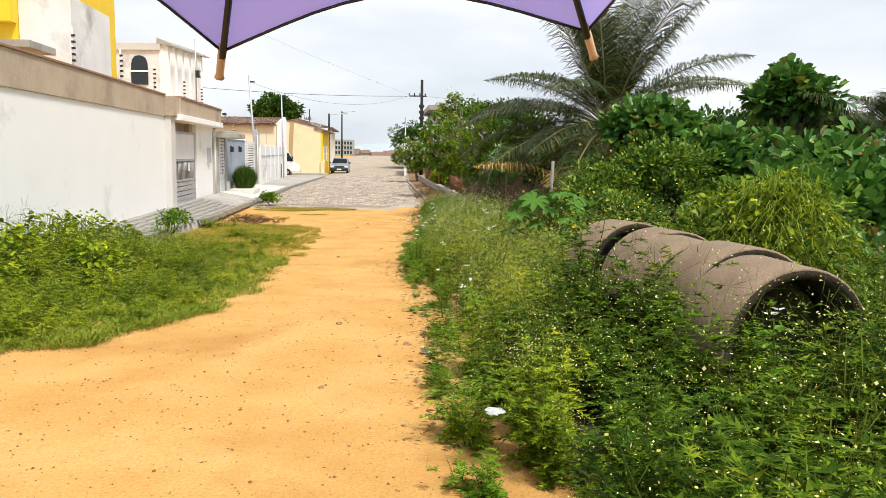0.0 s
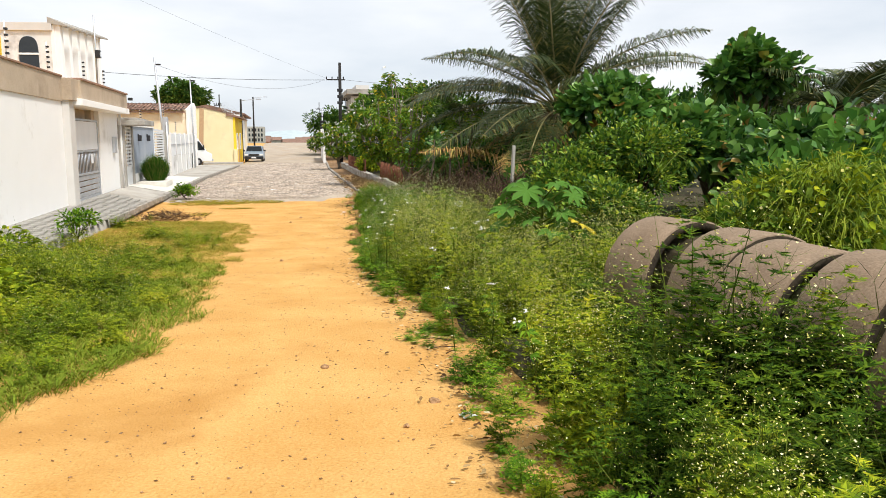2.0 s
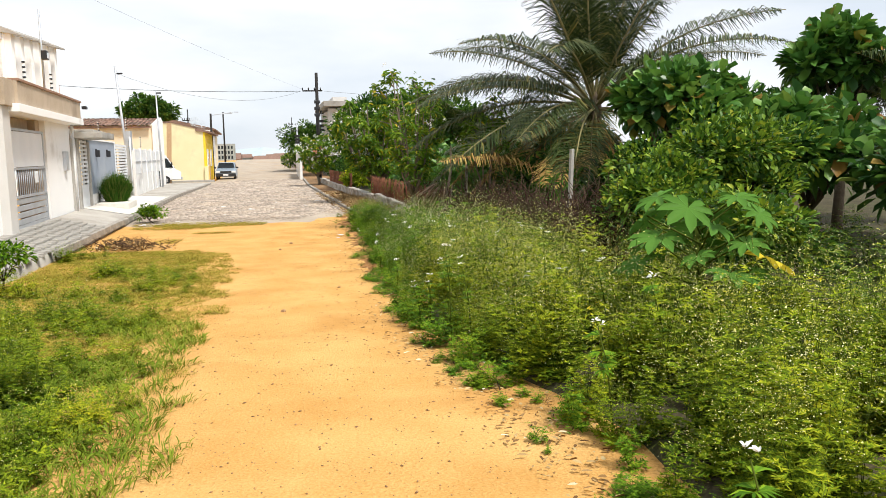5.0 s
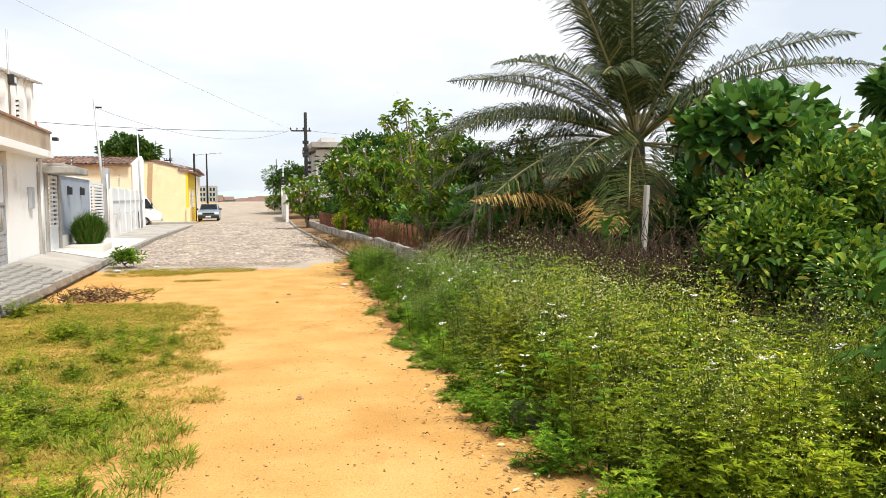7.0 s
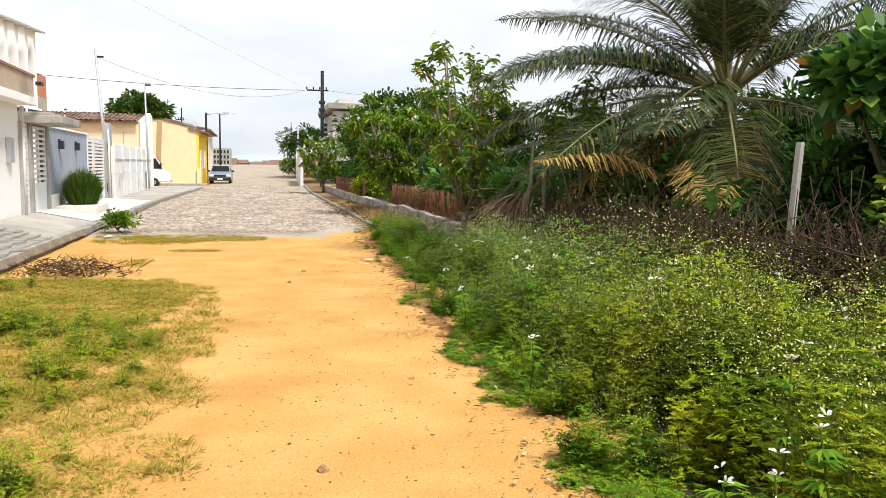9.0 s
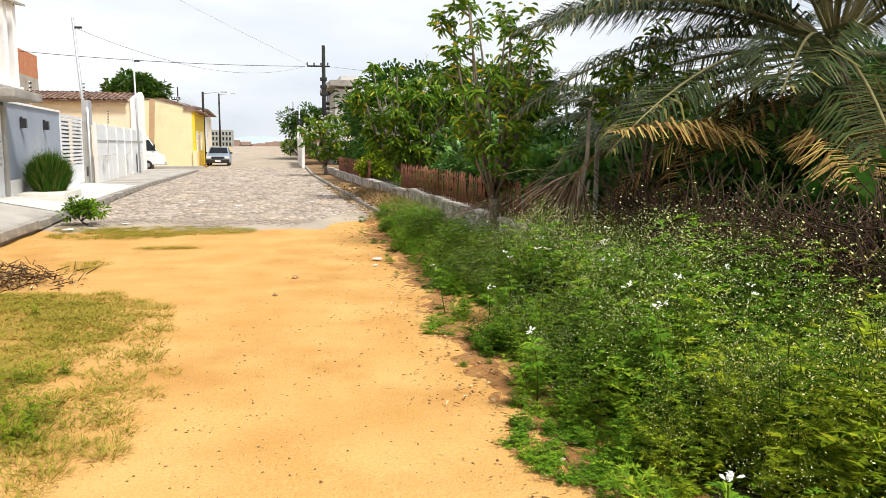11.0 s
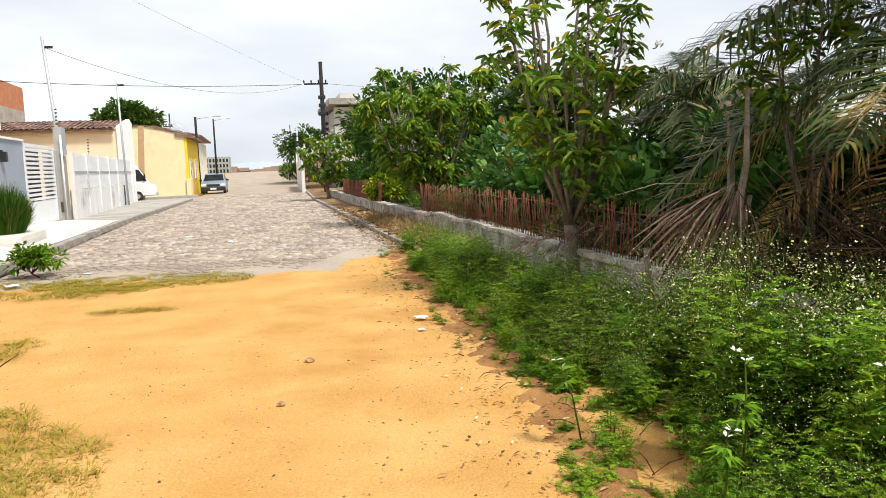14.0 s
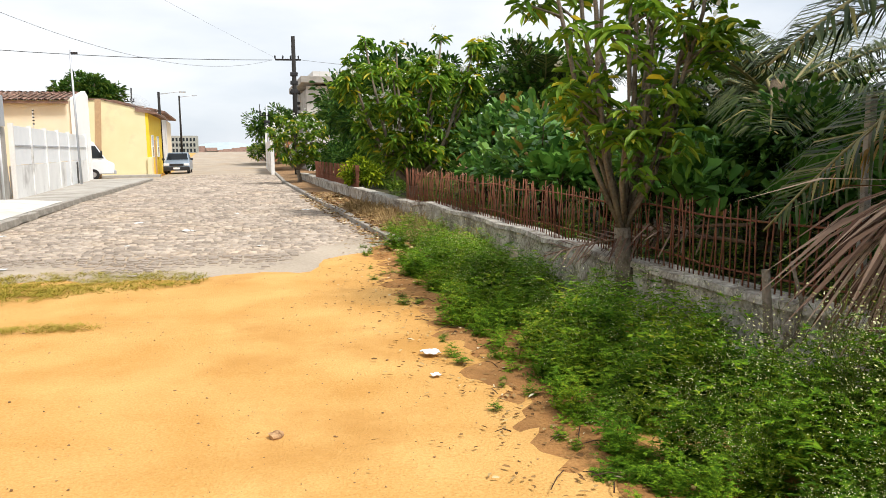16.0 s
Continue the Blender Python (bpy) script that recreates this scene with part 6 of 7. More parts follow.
tree("leafy_shrub", (3.6, 6.8, 0.4), (3.6, 6.8, 1.1), (0.95, 1.2, 0.8), 4200, 0.12, 0.06, 24, "bushleaf", "green shrub under the long grass", "twig", 0.04, 0.2)


# ---- castor plant ----
def lobed_leaf(size, lobes=8):
    """A palmate leaf: lobes fused at the middle, lying in xy with the stalk at the origin."""
    v, f = [(0, 0, 0)], []
    for i in range(lobes):
        a = -2.5 + 5.0 * i / (lobes - 1)
        ln = size * (1 - 0.32 * abs(a) / 2.5)
        da = 5.0 / (lobes - 1) / 2
        k = len(v)
        v += [(0.52 * ln * math.cos(a - da), 0.52 * ln * math.sin(a - da), 0.03 * size), (0.8 * ln * math.cos(a - da * 0.55), 0.8 * ln * math.sin(a - da * 0.55), 0.0),
              (ln * math.cos(a), ln * math.sin(a), -0.14 * size), (0.8 * ln * math.cos(a + da * 0.55), 0.8 * ln * math.sin(a + da * 0.55), 0.0), (0.52 * ln * math.cos(a + da), 0.52 * ln * math.sin(a + da), 0.03 * size)]
        f += [(0, k, k + 1, k + 2), (0, k + 2, k + 3, k + 4)]
    return v, f


castor = thing("castor_plant", pose(1.52, 8.7, gz(1.5, 8.7) + 0.02), "castor plant with large lobed leaves on thin stalks", "plant")
part("stem", tubes([[((0, 0, -0.05), 0.03), ((0.03, 0.02, 0.5), 0.024), ((0.0, 0.05, 0.98), 0.014)]], 7), "stem", castor)
for k in range(24):
    a, z = k * 2.4, 0.38 + 0.025 * k
    ln = random.uniform(0.3, 0.52) * (1.15 - 0.018 * k)
    tip = Vector((math.cos(a) * ln, math.sin(a) * ln, z + 0.22))
    part("stalk", tubes([[((0.02, 0.02, z), 0.009), (tip, 0.006)]], 5), "stem", castor)
    v, f = lobed_leaf(random.uniform(0.15, 0.27))
    ob = npmesh("leaf", v, f, "castor" if k != 5 else "castoryellow", castor, "" if k != 5 else "yellowed lobed leaf")
    ob.matrix_basis = Matrix.Translation(tip) @ pose(0, 0, 0, random.uniform(-25, 25), random.uniform(10, 45), math.degrees(a))


# ---- coconut palms ----
def frond(parent, m, length, leaflets, arch, leaf="palm", rach="rachis", leaf_len=0.62, hang=0.35, keep=1.0, wdt=0.024):
    """A feather leaf along its own y axis that arches down; leaflets in two rows."""
    t = np.linspace(0, 1, 14)
    path = np.stack([0.03 * np.sin(t * 5), length * np.sin(t * arch) / arch, length * (np.cos(t * arch) - 1) / arch], 1)
    fr = part("frond", tubes([[(p, (0.028 if leaf == "palm" else 0.017) * (1 - 0.85 * u) + 0.003) for p, u in zip(path, t)]], 5), rach, parent)
    fr.matrix_basis = m
    u = np.repeat(np.linspace(0.16, 1.0, leaflets), 2)
    if keep < 1:
        u = u[rng.uniform(0, 1, len(u)) < keep]
    sgn = np.where(np.arange(len(u)) % 2 == 0, 1.0, -1.0)
    P = np.stack([np.interp(u, t, path[:, k]) for k in range(3)], 1)
    tang = np.stack([np.zeros(len(u)), np.cos(u * arch), -np.sin(u * arch)], 1)
    nrm = np.stack([np.zeros(len(u)), np.sin(u * arch), np.cos(u * arch)], 1)
    D = unit(tang * 0.62 + np.stack([sgn, np.zeros(len(u)), np.zeros(len(u))], 1) * 0.9 + nrm * 0.18 + rng.normal(0, 0.07, (len(u), 3)))
    L = leaf_len * np.sin(np.clip(u * 0.92 + 0.1, 0, 1) * np.pi) ** 0.55 * rng.uniform(0.85, 1.1, len(u))
    mid = P + D * (L * 0.55)[:, None]
    D2 = unit(D + np.array(m.to_3x3().inverted() @ Vector((0, 0, -1)))[None] * hang * rng.uniform(0.5, 1.5, (len(u), 1)))
    tip = mid + D2 * (L * 0.5)[:, None]
    sd = unit(np.cross(D, nrm))
    w_ = wdt
    v = np.stack([P - sd * w_ * 0.3, P + sd * w_ * 0.3, mid + sd * w_ * 0.5, mid - sd * w_ * 0.5, tip + sd * 0.004, tip - sd * 0.004], 1).reshape(-1, 3)
    i = np.arange(len(u))[:, None] * 6
    npmesh("foliage", v, np.concatenate([i + [[0, 1, 2, 3]], i + [[3, 2, 4, 5]]]), leaf, fr)
    return fr


def palm(base, crown_z, fronds, label, length=3.0, trunk_r=0.16, name="coconut_palm"):
    """fronds: (azimuth from +y to the right, elevation, length factor, arch, dead)."""
    p = thing(name, pose(*base), label, "palm")
    pts = [((0, 0, -0.1), trunk_r * 1.3)] + [((0, 0, crown_z * k / 6), trunk_r * (1.12 if k % 2 else 0.98)) for k in range(1, 7)] + [((0, 0, crown_z + 0.35), trunk_r * 0.5)]
    part("trunk", tubes([pts], 10), "darkbark", p)
    for az, el, lf, arch, dead in fronds:
        m = pose(0, 0, crown_z, el, 0, -az) @ pose(0, 0.08, 0.0)
        frond(p, m, length * lf, 108 if not dead else 70, arch, "palmdead" if dead else "palm", "deadrachis" if dead else "rachis", 0.85 if not dead else 0.75, 0.85 if not dead else 1.0, 0.95 if not dead else 0.9, 0.023)
    return p


random.seed(21)
fr = []
for k in range(9):
    fr.append((k * 40 + random.uniform(-12, 12), random.uniform(62, 84), random.uniform(0.85, 1.05), random.uniform(0.3, 0.6), 0))
for k in range(12):
    fr.append((k * 30 + random.uniform(-8, 8), random.uniform(28, 54), random.uniform(0.9, 1.05), random.uniform(0.8, 1.2), 0))
for az, el in ((-78, 26), (-92, 14), (-64, 34), (-108, 22), (-118, 4), (-140, 8), (-155, -6), (-128, -22), (-84, -4), (-168, -34), (-40, 10), (150, -8), (90, 2)):
    fr.append((az, el, random.uniform(0.82, 1.0), random.uniform(0.6, 0.95), 0))
for az, el in ((-106, -24), (-122, -34), (-88, -20), (-160, -26), (-72, -12)):
    fr.append((az, el, 0.82, 0.55, 1))
for az, el in ((-170, -48), (-150, -56), (-132, -50), (-115, -60), (165, -54), (145, -62), (-95, -52)):
    fr.append((az, el, random.uniform(0.5, 0.62), 0.35, 1 if az in (-150, 165, -115) else 0))
for az, el in ((-20, 80), (30, 84), (-120, 78), (140, 76), (-70, 72), (70, 74)):
    fr.append((az, el, random.uniform(0.8, 0.95), 0.25, 0))
big_palm = palm((4.25, 19.3, 0.0), 2.75, fr, "young coconut palm with arching and some yellowing fronds", 4.3)
fr = [(k * 36 + random.uniform(-10, 10), random.uniform(8, 60), random.uniform(0.75, 0.95), random.uniform(0.6, 1.0), 0) for k in range(11)]
frond(big_palm, pose(-0.95, -0.6, 1.0, 33, 0, 124), 3.5, 92, 0.75, "palmdead", "deadrachis", 0.72, 0.9, 0.95, 0.022)
frond(big_palm, pose(-0.5, -0.9, 1.5, 20, 0, 150), 2.9, 80, 0.9, "palmdead", "deadrachis", 0.7, 0.9, 0.9, 0.022)
palm((4.1, 25.0, 0), 2.0, fr, "coconut palm with long arching fronds", 3.0)
palm((9.2, 15.5, 0), 2.2, [(k * 45, random.uniform(30, 70), 0.8, 0.8, 0) for k in range(9)], "coconut palm beyond the garden", 2.6)
palm((3.4, 33.0, 0), 2.1, [(k * 40, random.uniform(35, 80), 0.8, 0.7, 0) for k in range(9)], "small palm deep in the garden", 2.6)
palm((12.5, 19.5, 0), 2.6, [(k * 45, random.uniform(30, 70), 0.8, 0.8, 0) for k in range(9)], "coconut palm beyond the garden", 2.6)

# the cut palm with hanging dead fronds and its post
dp = thing("dead_palm_stump", pose(0.86, 18.88, 0.0), "knotted grey stump with a fan of dead palm fronds", "palm")
part("stump", tubes([[((0.02, 0, -0.1), 0.085), ((-0.03, 0.02, 0.45), 0.065), ((0.0, 0.0, 0.9), 0.075), ((0.02, 0, 0.94), 0.04)]], 9), "bark", dp)
part("knot", tubes([[((-0.02, -0.05, 0.88), 0.05), ((-0.03, -0.11, 0.89), 0.045), ((-0.03, -0.115, 0.89), 0.02)]], 9), "bark", dp, "pale sawn knot")
for pth in ([((0.0, 0, 0.8), 0.045), ((0.12, 0, 1.05), 0.035), ((0.2, 0.02, 1.45), 0.025), ((0.22, 0.05, 2.0), 0.016)], [((-0.02, 0, 0.86), 0.02), ((-0.1, -0.02, 0.98), 0.015), ((-0.12, 0, 1.08), 0.006)], [((0.04, 0, 0.5), 0.03), ((0.14, 0.02, 0.8), 0.026), ((0.24, 0.03, 1.2), 0.016)]):
    part("branch", tubes([pth], 6), "bark", dp)
for a0, a1, n, ln in ((-6, 6, 5, 0.85), (16, 30, 12, 0.8), (28, 46, 26, 0.85), (44, 64, 34, 0.95), (60, 84, 34, 1.0), (80, 108, 24, 0.95)):
    th = np.radians(rng.uniform(a0, a1, n))
    D = unit(np.stack([-np.cos(th), rng.normal(0, 0.14, n), -np.sin(th)], 1))
    P = np.array([[0.08, -0.09, 1.32]]) + rng.normal(0, 0.03, (n, 3)) + D * rng.uniform(0.0, 0.25, (n, 1))
    npmesh("dead_frond", *blades(P, D, ln * rng.uniform(0.55, 1.0, n), rng.uniform(0.018, 0.038, n), 0.12, 0.35), "deadfan", dp)
fan = thing("fallen_frond", pose(0, 0, 0), "dead palm frond leaning behind the rod fence", "palm frond")
frond(fan, pose(1.75, 21.6, 0.62, 12, 0, 82), 1.9, 36, 0.5, "deadfan", "deadrachis", 0.75, 0.5, 0.8, 0.02)
frond(fan, pose(1.9, 21.9, 0.75, 2, 0, 66), 1.6, 30, 0.5, "deadfan", "deadrachis", 0.65, 0.7, 0.7, 0.02)


# ---- fence, low wall, brush hedge ----
LOW = ((16.5, 1.45), (18.5, 1.12), (20.4, 0.80), (24.7, 0.42), (29, 0.02), (33, -0.45), (42, -1.6), (52, -2.7))
lw = thing("low_wall", pose(0, 0, 0), "low flaking stone wall with pale patches", "wall", kind="structure")
yy = np.arange(18.0, 52, 0.5)
bm = bmesh.new()
prev = None
for y in yy:
    x = float(along(LOW, y))
    top = (0.52 if y < 30 else 0.44) + 0.05 * noise.noise(Vector((y * 1.3, 0, 1)))
    j = 0.025 * noise.noise(Vector((y * 2.3, 5, 1)))
    ring = [bm.verts.new(q) for q in ((x - 0.11 + j, y, -0.15), (x - 0.1 + j, y, top * 0.5), (x - 0.1 - j, y, top - 0.06), (x - 0.14, y, top - 0.05), (x - 0.13, y, top), (x + 0.13, y, top), (x + 0.12, y, -0.15))]
    if prev:
        for k in range(6):
            bm.faces.new((prev[k], prev[k + 1], ring[k + 1], ring[k]))
    else:
        bm.faces.new(ring)
    prev = ring
bm.faces.new(prev[::-1])
bmesh.ops.recalc_face_normals(bm, faces=bm.faces)
part("wall_body", bm, "oldwall", lw)
rf = thing("rod_fence", pose(0, 0, 0), "rusty fence of upright rods on the low wall", "fence")
y = 19.2
rod_me = None
while y < 31:
    h = random.uniform(0.52, 0.62)
    x = float(along(LOW, y))
    if rod_me is None:
        rod = part("rod", tubes([[((0, 0, -0.04), 0.0065), ((0.004, 0, 0.3), 0.0065), ((0, 0, 0.58), 0.005)]], 5), "rod", rf)
        rod_me = rod.data
    else:
        rod = new("rod", rod_me)
        rod.parent = rf
    rod.matrix_basis = pose(x, y, 0.5, random.uniform(-5, 5), random.uniform(-5, 5), random.uniform(0, 90)) @ Matrix.Diagonal((1, 1, h / 0.58, 1))
    y += random.uniform(0.045, 0.085)
for z in (0.62, 0.98):
    part("rail", tubes([[((float(along(LOW, q)) + 0.02, q, z + 0.02 * math.sin(q * 3)), 0.008) for q in np.arange(19.1, 31.1, 0.8)]], 5), "rod", rf)
pf = thing("picket_fence", pose(0, 0, 0), "faded red picket fence on the low wall", "fence")
y = 36.5
pk = None
while y < 46:
    x = float(along(LOW, y))
    if pk is None:
        ob = part("picket", boxbm((-0.012, -0.045, 0, 0.012, 0.045, 0.62), bevel=0.008), "rod", pf)
        pk = ob.data
    else:
        ob = new("picket", pk)
        ob.parent = pf
    ob.matrix_basis = pose(x, y, 0.43, 0, random.uniform(-4, 4), 6)
    y += random.uniform(0.13, 0.2)
for z in (0.6, 0.9):
    part("rail", tubes([[((float(along(LOW, q)) + 0.03, q, z), 0.018) for q in np.arange(36.4, 46.2, 1.5)]], 5), "rod", pf)
post = thing("fence_post", pose(1.58, 20.1, 0), "grey weathered concrete fence post", "post", group="fence posts")
part("shaft", boxbm((-0.026, -0.026, -0.1, 0.026, 0.026, 1.8), bevel=0.009), "concrete", post)
copy_thing(post, pose(2.12, 14.1, 0.08, 2, 1, 20))
stub = thing("dead_sapling", pose(0.62, 19.6, 0.0), "dead forked sapling at the low wall", "sapling")
part("stem", tubes([[((0, 0, -0.05), 0.04), ((-0.02, 0, 0.3), 0.03), ((-0.05, 0.02, 0.75), 0.025)]], 7), "bark", stub)
part("branch", tubes([[((-0.01, 0, 0.2), 0.025), ((0.14, -0.02, 0.35), 0.018), ((0.16, -0.03, 0.55), 0.014), ((0.08, -0.03, 0.8), 0.01)]], 6), "bark", stub)
st2 = thing("wooden_stub", pose(0.06, 23.5, 0), "short cut wooden stub before the low wall", "stub")
part("stem", tubes([[((0, 0, -0.05), 0.05), ((0.01, 0, 0.38), 0.045)]], 8), "bark", st2)

# dry brush piled along the garden's edge
random.seed(8)
bmh = []
for _ in range(3600):
    y = random.uniform(12.2, 18.7)
    x = float(np.interp(y, (12, 15, 17, 19.6), (2.15, 1.72, 1.5, 1.25))) + random.gauss(0, 0.16)
    z = random.uniform(0.0, 0.95) + gz(x, y)
    a, e = random.uniform(0, 6.28), random.gauss(0.25, 0.6)
    ln = random.uniform(0.25, 0.75)
    d = Vector((math.cos(a) * math.cos(e), math.sin(a) * math.cos(e), math.sin(e))) * ln
    p = Vector((x, y, z))
    q = p + d * 0.5 + Vector((random.gauss(0, 0.05), random.gauss(0, 0.05), random.gauss(0, 0.05)))
    bmh.append([(p, 0.006), (q, 0.005), (p + d, 0.003)])
for _ in range(170):
    y = random.uniform(12.2, 18.8)
    x = float(np.interp(y, (12, 15, 17, 19.6), (2.15, 1.72, 1.5, 1.25))) + random.gauss(0, 0.05)
    bmh.append([((x, y, gz(x, y) - 0.05), 0.014), ((x + random.gauss(0, 0.03), y, gz(x, y) + 0.5), 0.012), ((x + random.gauss(0, 0.06), y, gz(x, y) + random.uniform(0.75, 1.05)), 0.008)])
brush = part("brush_hedge", tubes(bmh, 4), "twig")
tagged(brush, "tangled hedge of dry brown branches", "hedge", kind="stuff")
tagged(npmesh("dry_leaves", *broad(np.stack([np.interp(q := rng.uniform(12.2, 18.7, 2600), (12, 15, 17, 19.6), (2.25, 1.82, 1.6, 1.35)) + rng.normal(0, 0.14, 2600), q, rng.uniform(0.1, 0.9, 2600)], 1), sphere_dirs(2600), 0.12, 0.05), "palmdead", brush), kind="stuff")
heap = []
for _ in range(260):
    x, y = -5.5 + random.gauss(0, 0.36), 19.2 + random.gauss(0, 0.3)
    a, ln = random.uniform(0, 6.28), random.uniform(0.06, 0.2)
    z = gz(x, y) + 0.02 + random.random() * 0.2 * math.exp(-((x + 5.5) ** 2 + (y - 19.2) ** 2))
    heap.append([((x, y, z), 0.006), ((x + math.cos(a) * ln, y + math.sin(a) * ln, z + random.uniform(0, 0.1)), 0.003)])
hp = np.stack([-5.5 + rng.normal(0, 0.33, 700), 19.2 + rng.normal(0, 0.27, 700)], 1)
hp = np.column_stack([hp, [gz(a, b) + 0.015 + 0.16 * rng.uniform() * math.exp(-2.5 * ((a + 5.5) ** 2 + (b - 19.2) ** 2)) for a, b in hp]])
tagged(npmesh("dead_leaf_heap", *broad(hp, unit(rng.normal(0, 1, (700, 3)) * [1, 1, 0.4]), rng.uniform(0.04, 0.1, 700), 0.03, 0.1), "deadleaf"), "brown dead leaves heaped with the twigs", "leaves", kind="stuff")
tagged(part("dry_twig_heap", tubes(heap, 4), "twig"), "small heap of dry reddish twigs", "twigs", kind="stuff")
random.seed(31)
tree("roadside_shrub", (-6.5, 25.3, 0.02), (-6.5, 25.3, 0.28), (0.5, 0.4, 0.25), 900, 0.09, 0.045, 14, "weeddark", "small green weed clump at the kerb", "twig", 0.015, 0.1, category="shrub")
tree("roadside_shrub", (-5.6, 13.9, 0.15), (-5.6, 13.9, 0.5), (0.4, 0.4, 0.35), 700, 0.08, 0.035, 14, "weeddark", "small weed clump by the pavement", "twig", 0.015, 0.1, category="shrub")


# ---- stones, litter ----
random.seed(17)
sv, sf = [], []
for _ in range(7500):
    y = 1.2 + 24 * random.random() ** 1.3
    x = random.uniform(float(along(EDGE_L, y)) - 0.3, float(along(EDGE_R, y)) + 0.35)
    s = random.choice((0.003, 0.004, 0.004, 0.005, 0.005, 0.006, 0.009)) * random.uniform(0.6, 1.15)
    c = np.array([x, y, gz(x, y) + dirt_noise(x, y) + s * 0.3])
    a = random.uniform(0, 3)
    q = np.array([(1, 0, 0), (0, 1, 0), (-1, 0, 0), (0, -1, 0), (0.2, 0.1, 0.8), (0, 0, -0.6)]) * s * np.array([random.uniform(0.8, 1.5), random.uniform(0.6, 1.1), 0.8])
    R = np.array([(math.cos(a), -math.sin(a), 0), (math.sin(a), math.cos(a), 0), (0, 0, 1)])
    k = len(sv) * 6
    sv.append(q @ R.T + c)
    sf += [(k + i, k + (i + 1) % 4, k + 4) for i in range(4)] + [(k + (i + 1) % 4, k + i, k + 5) for i in range(4)]
tagged(npmesh("gravel", np.concatenate(sv), sf, "stone"), "small dark stones scattered over the dirt", "gravel", kind="stuff")


def stone(x, y, s, label="dark stone lying on the dirt"):
    bm = bmesh.new()
    bmesh.ops.create_icosphere(bm, subdivisions=2, radius=s)
    for q in bm.verts:
        q.co *= 1 + 0.35 * noise.noise(q.co * (2.2 / s) + Vector((x, y, 0)))
        q.co.z *= 0.62
    ob = part("stone", bm, "stone")
    ob.matrix_basis = pose(x, y, gz(x, y) + s * 0.35, 0, 0, random.uniform(0, 360))
    return tagged(ob, label, "stone", group="loose stones")


for x, y, s in ((-0.03, 4.27, 0.035), (-0.69, 5.1, 0.03), (-1.77, 11.5, 0.03), (-2.27, 19.4, 0.04), (-0.45, 3.0, 0.018), (-0.2, 3.9, 0.016), (-2.4, 18.3, 0.03), (-1.2, 13.2, 0.02)):
    stone(x, y, s)


def litter(x, y, s, label, z=0.0):
    bm = bmesh.new()
    bmesh.ops.create_grid(bm, x_segments=5, y_segments=5, size=s)
    for q in bm.verts:
        q.co.z = s * 0.5 * abs(noise.noise(q.co * (2.5 / s) + Vector((x * 3, y, 1)))) + 0.004
        q.co.x *= 1 + 0.3 * noise.noise(q.co * (1.5 / s) + Vector((y, x, 4)))
    bmesh.ops.solidify(bm, geom=bm.faces[:], thickness=0.003)
    ob = part("litter", bm, "paper")
    ob.matrix_basis = pose(x, y, gz(x, y) + z + 0.012, 0, 0, x * 200)
    return tagged(ob, label, "litter", group="litter")


litter(0.55, 2.2, 0.05, "crumpled white plastic scrap in the weeds", 0.12)
litter(0.12, 4.0, 0.035, "crumpled white scrap at the dirt edge")
litter(-1.25, 20.85, 0.06, "flattened white plastic bag on the dirt")
litter(-1.3, 20.3, 0.03, "pale scrap of plastic on the dirt")
for x, y in ((-7.4, 29.6), (-5.9, 25.6), (-6.6, 24.6), (-3.2, 28.5), (-2.6, 31), (-4.3, 29.5), (-7.0, 27.0), (-3.8, 33), (-2.9, 27.2), (-5.5, 31.2), (-2.3, 34), (-4.9, 27.6)):
    litter(x, y, random.uniform(0.04, 0.09), "pale scrap lying on the cobbles", float(road_top(x, y)))
random.seed(41)
twigs = []
for _ in range(90):
    y = random.uniform(1.5, 25)
    x = float(along(EDGE_R, y)) + random.gauss(0.3, 0.16)
    a, ln = random.uniform(0, 6.28), random.uniform(0.05, 0.26)
    z = gz(x, y) + 0.02
    twigs.append([((x, y, z), 0.0035), ((x + math.cos(a) * ln * 0.5, y + math.sin(a) * ln * 0.5, z + 0.02), 0.003), ((x + math.cos(a) * ln, y + math.sin(a) * ln, z + 0.01), 0.002)])
tagged(part("fallen_twigs", tubes(twigs, 4), "twig"), "dry twigs strewn at the weeds' edge", "twigs", kind="stuff")

# reddish soil between dirt and weeds, with dry leaf flakes
ys = np.arange(12.5, 27.6, 0.12)
sv, sf = [], []
for i, y in enumerate(ys):
    e = float(along(EDGE_R, y))
    w_ = float(np.interp(y, (12.5, 16, 19, 23, 27.5), (0.15, 0.35, 0.6, 0.9, 0.9)))
    x0 = e + 0.02 + 0.34 * noise.noise(Vector((y * 1.7, 3, 3))) + 0.24 * noise.noise(Vector((y * 5, 1, 3)))
    x1 = e + w_ + 0.3 * noise.noise(Vector((y * 1.1, 8, 3)))
    for k in range(9):
        x = x0 + (max(x1, x0 + 0.1) - x0) * k / 8
        lift = (-0.02, -0.006, 0.002, 0.008, 0.012, 0.012, 0.010, 0.008, -0.03)[k]
        sv.append((x, y, gz(x, y) + dirt_noise(x, y) + lift + 0.026 * noise.noise(Vector((x * 9, y * 9, 2)))))
    if i:
        o = (i - 1) * 9
        sf += [(o + k, o + k + 1, o + k + 10, o + k + 9) for k in range(8)]
tagged(npmesh("soil_strip", sv, sf, "redsoil"), "reddish bare soil with dry litter beside the dirt", "soil", kind="structure")
n = 3600
fy = rng.uniform(2, 29, n)
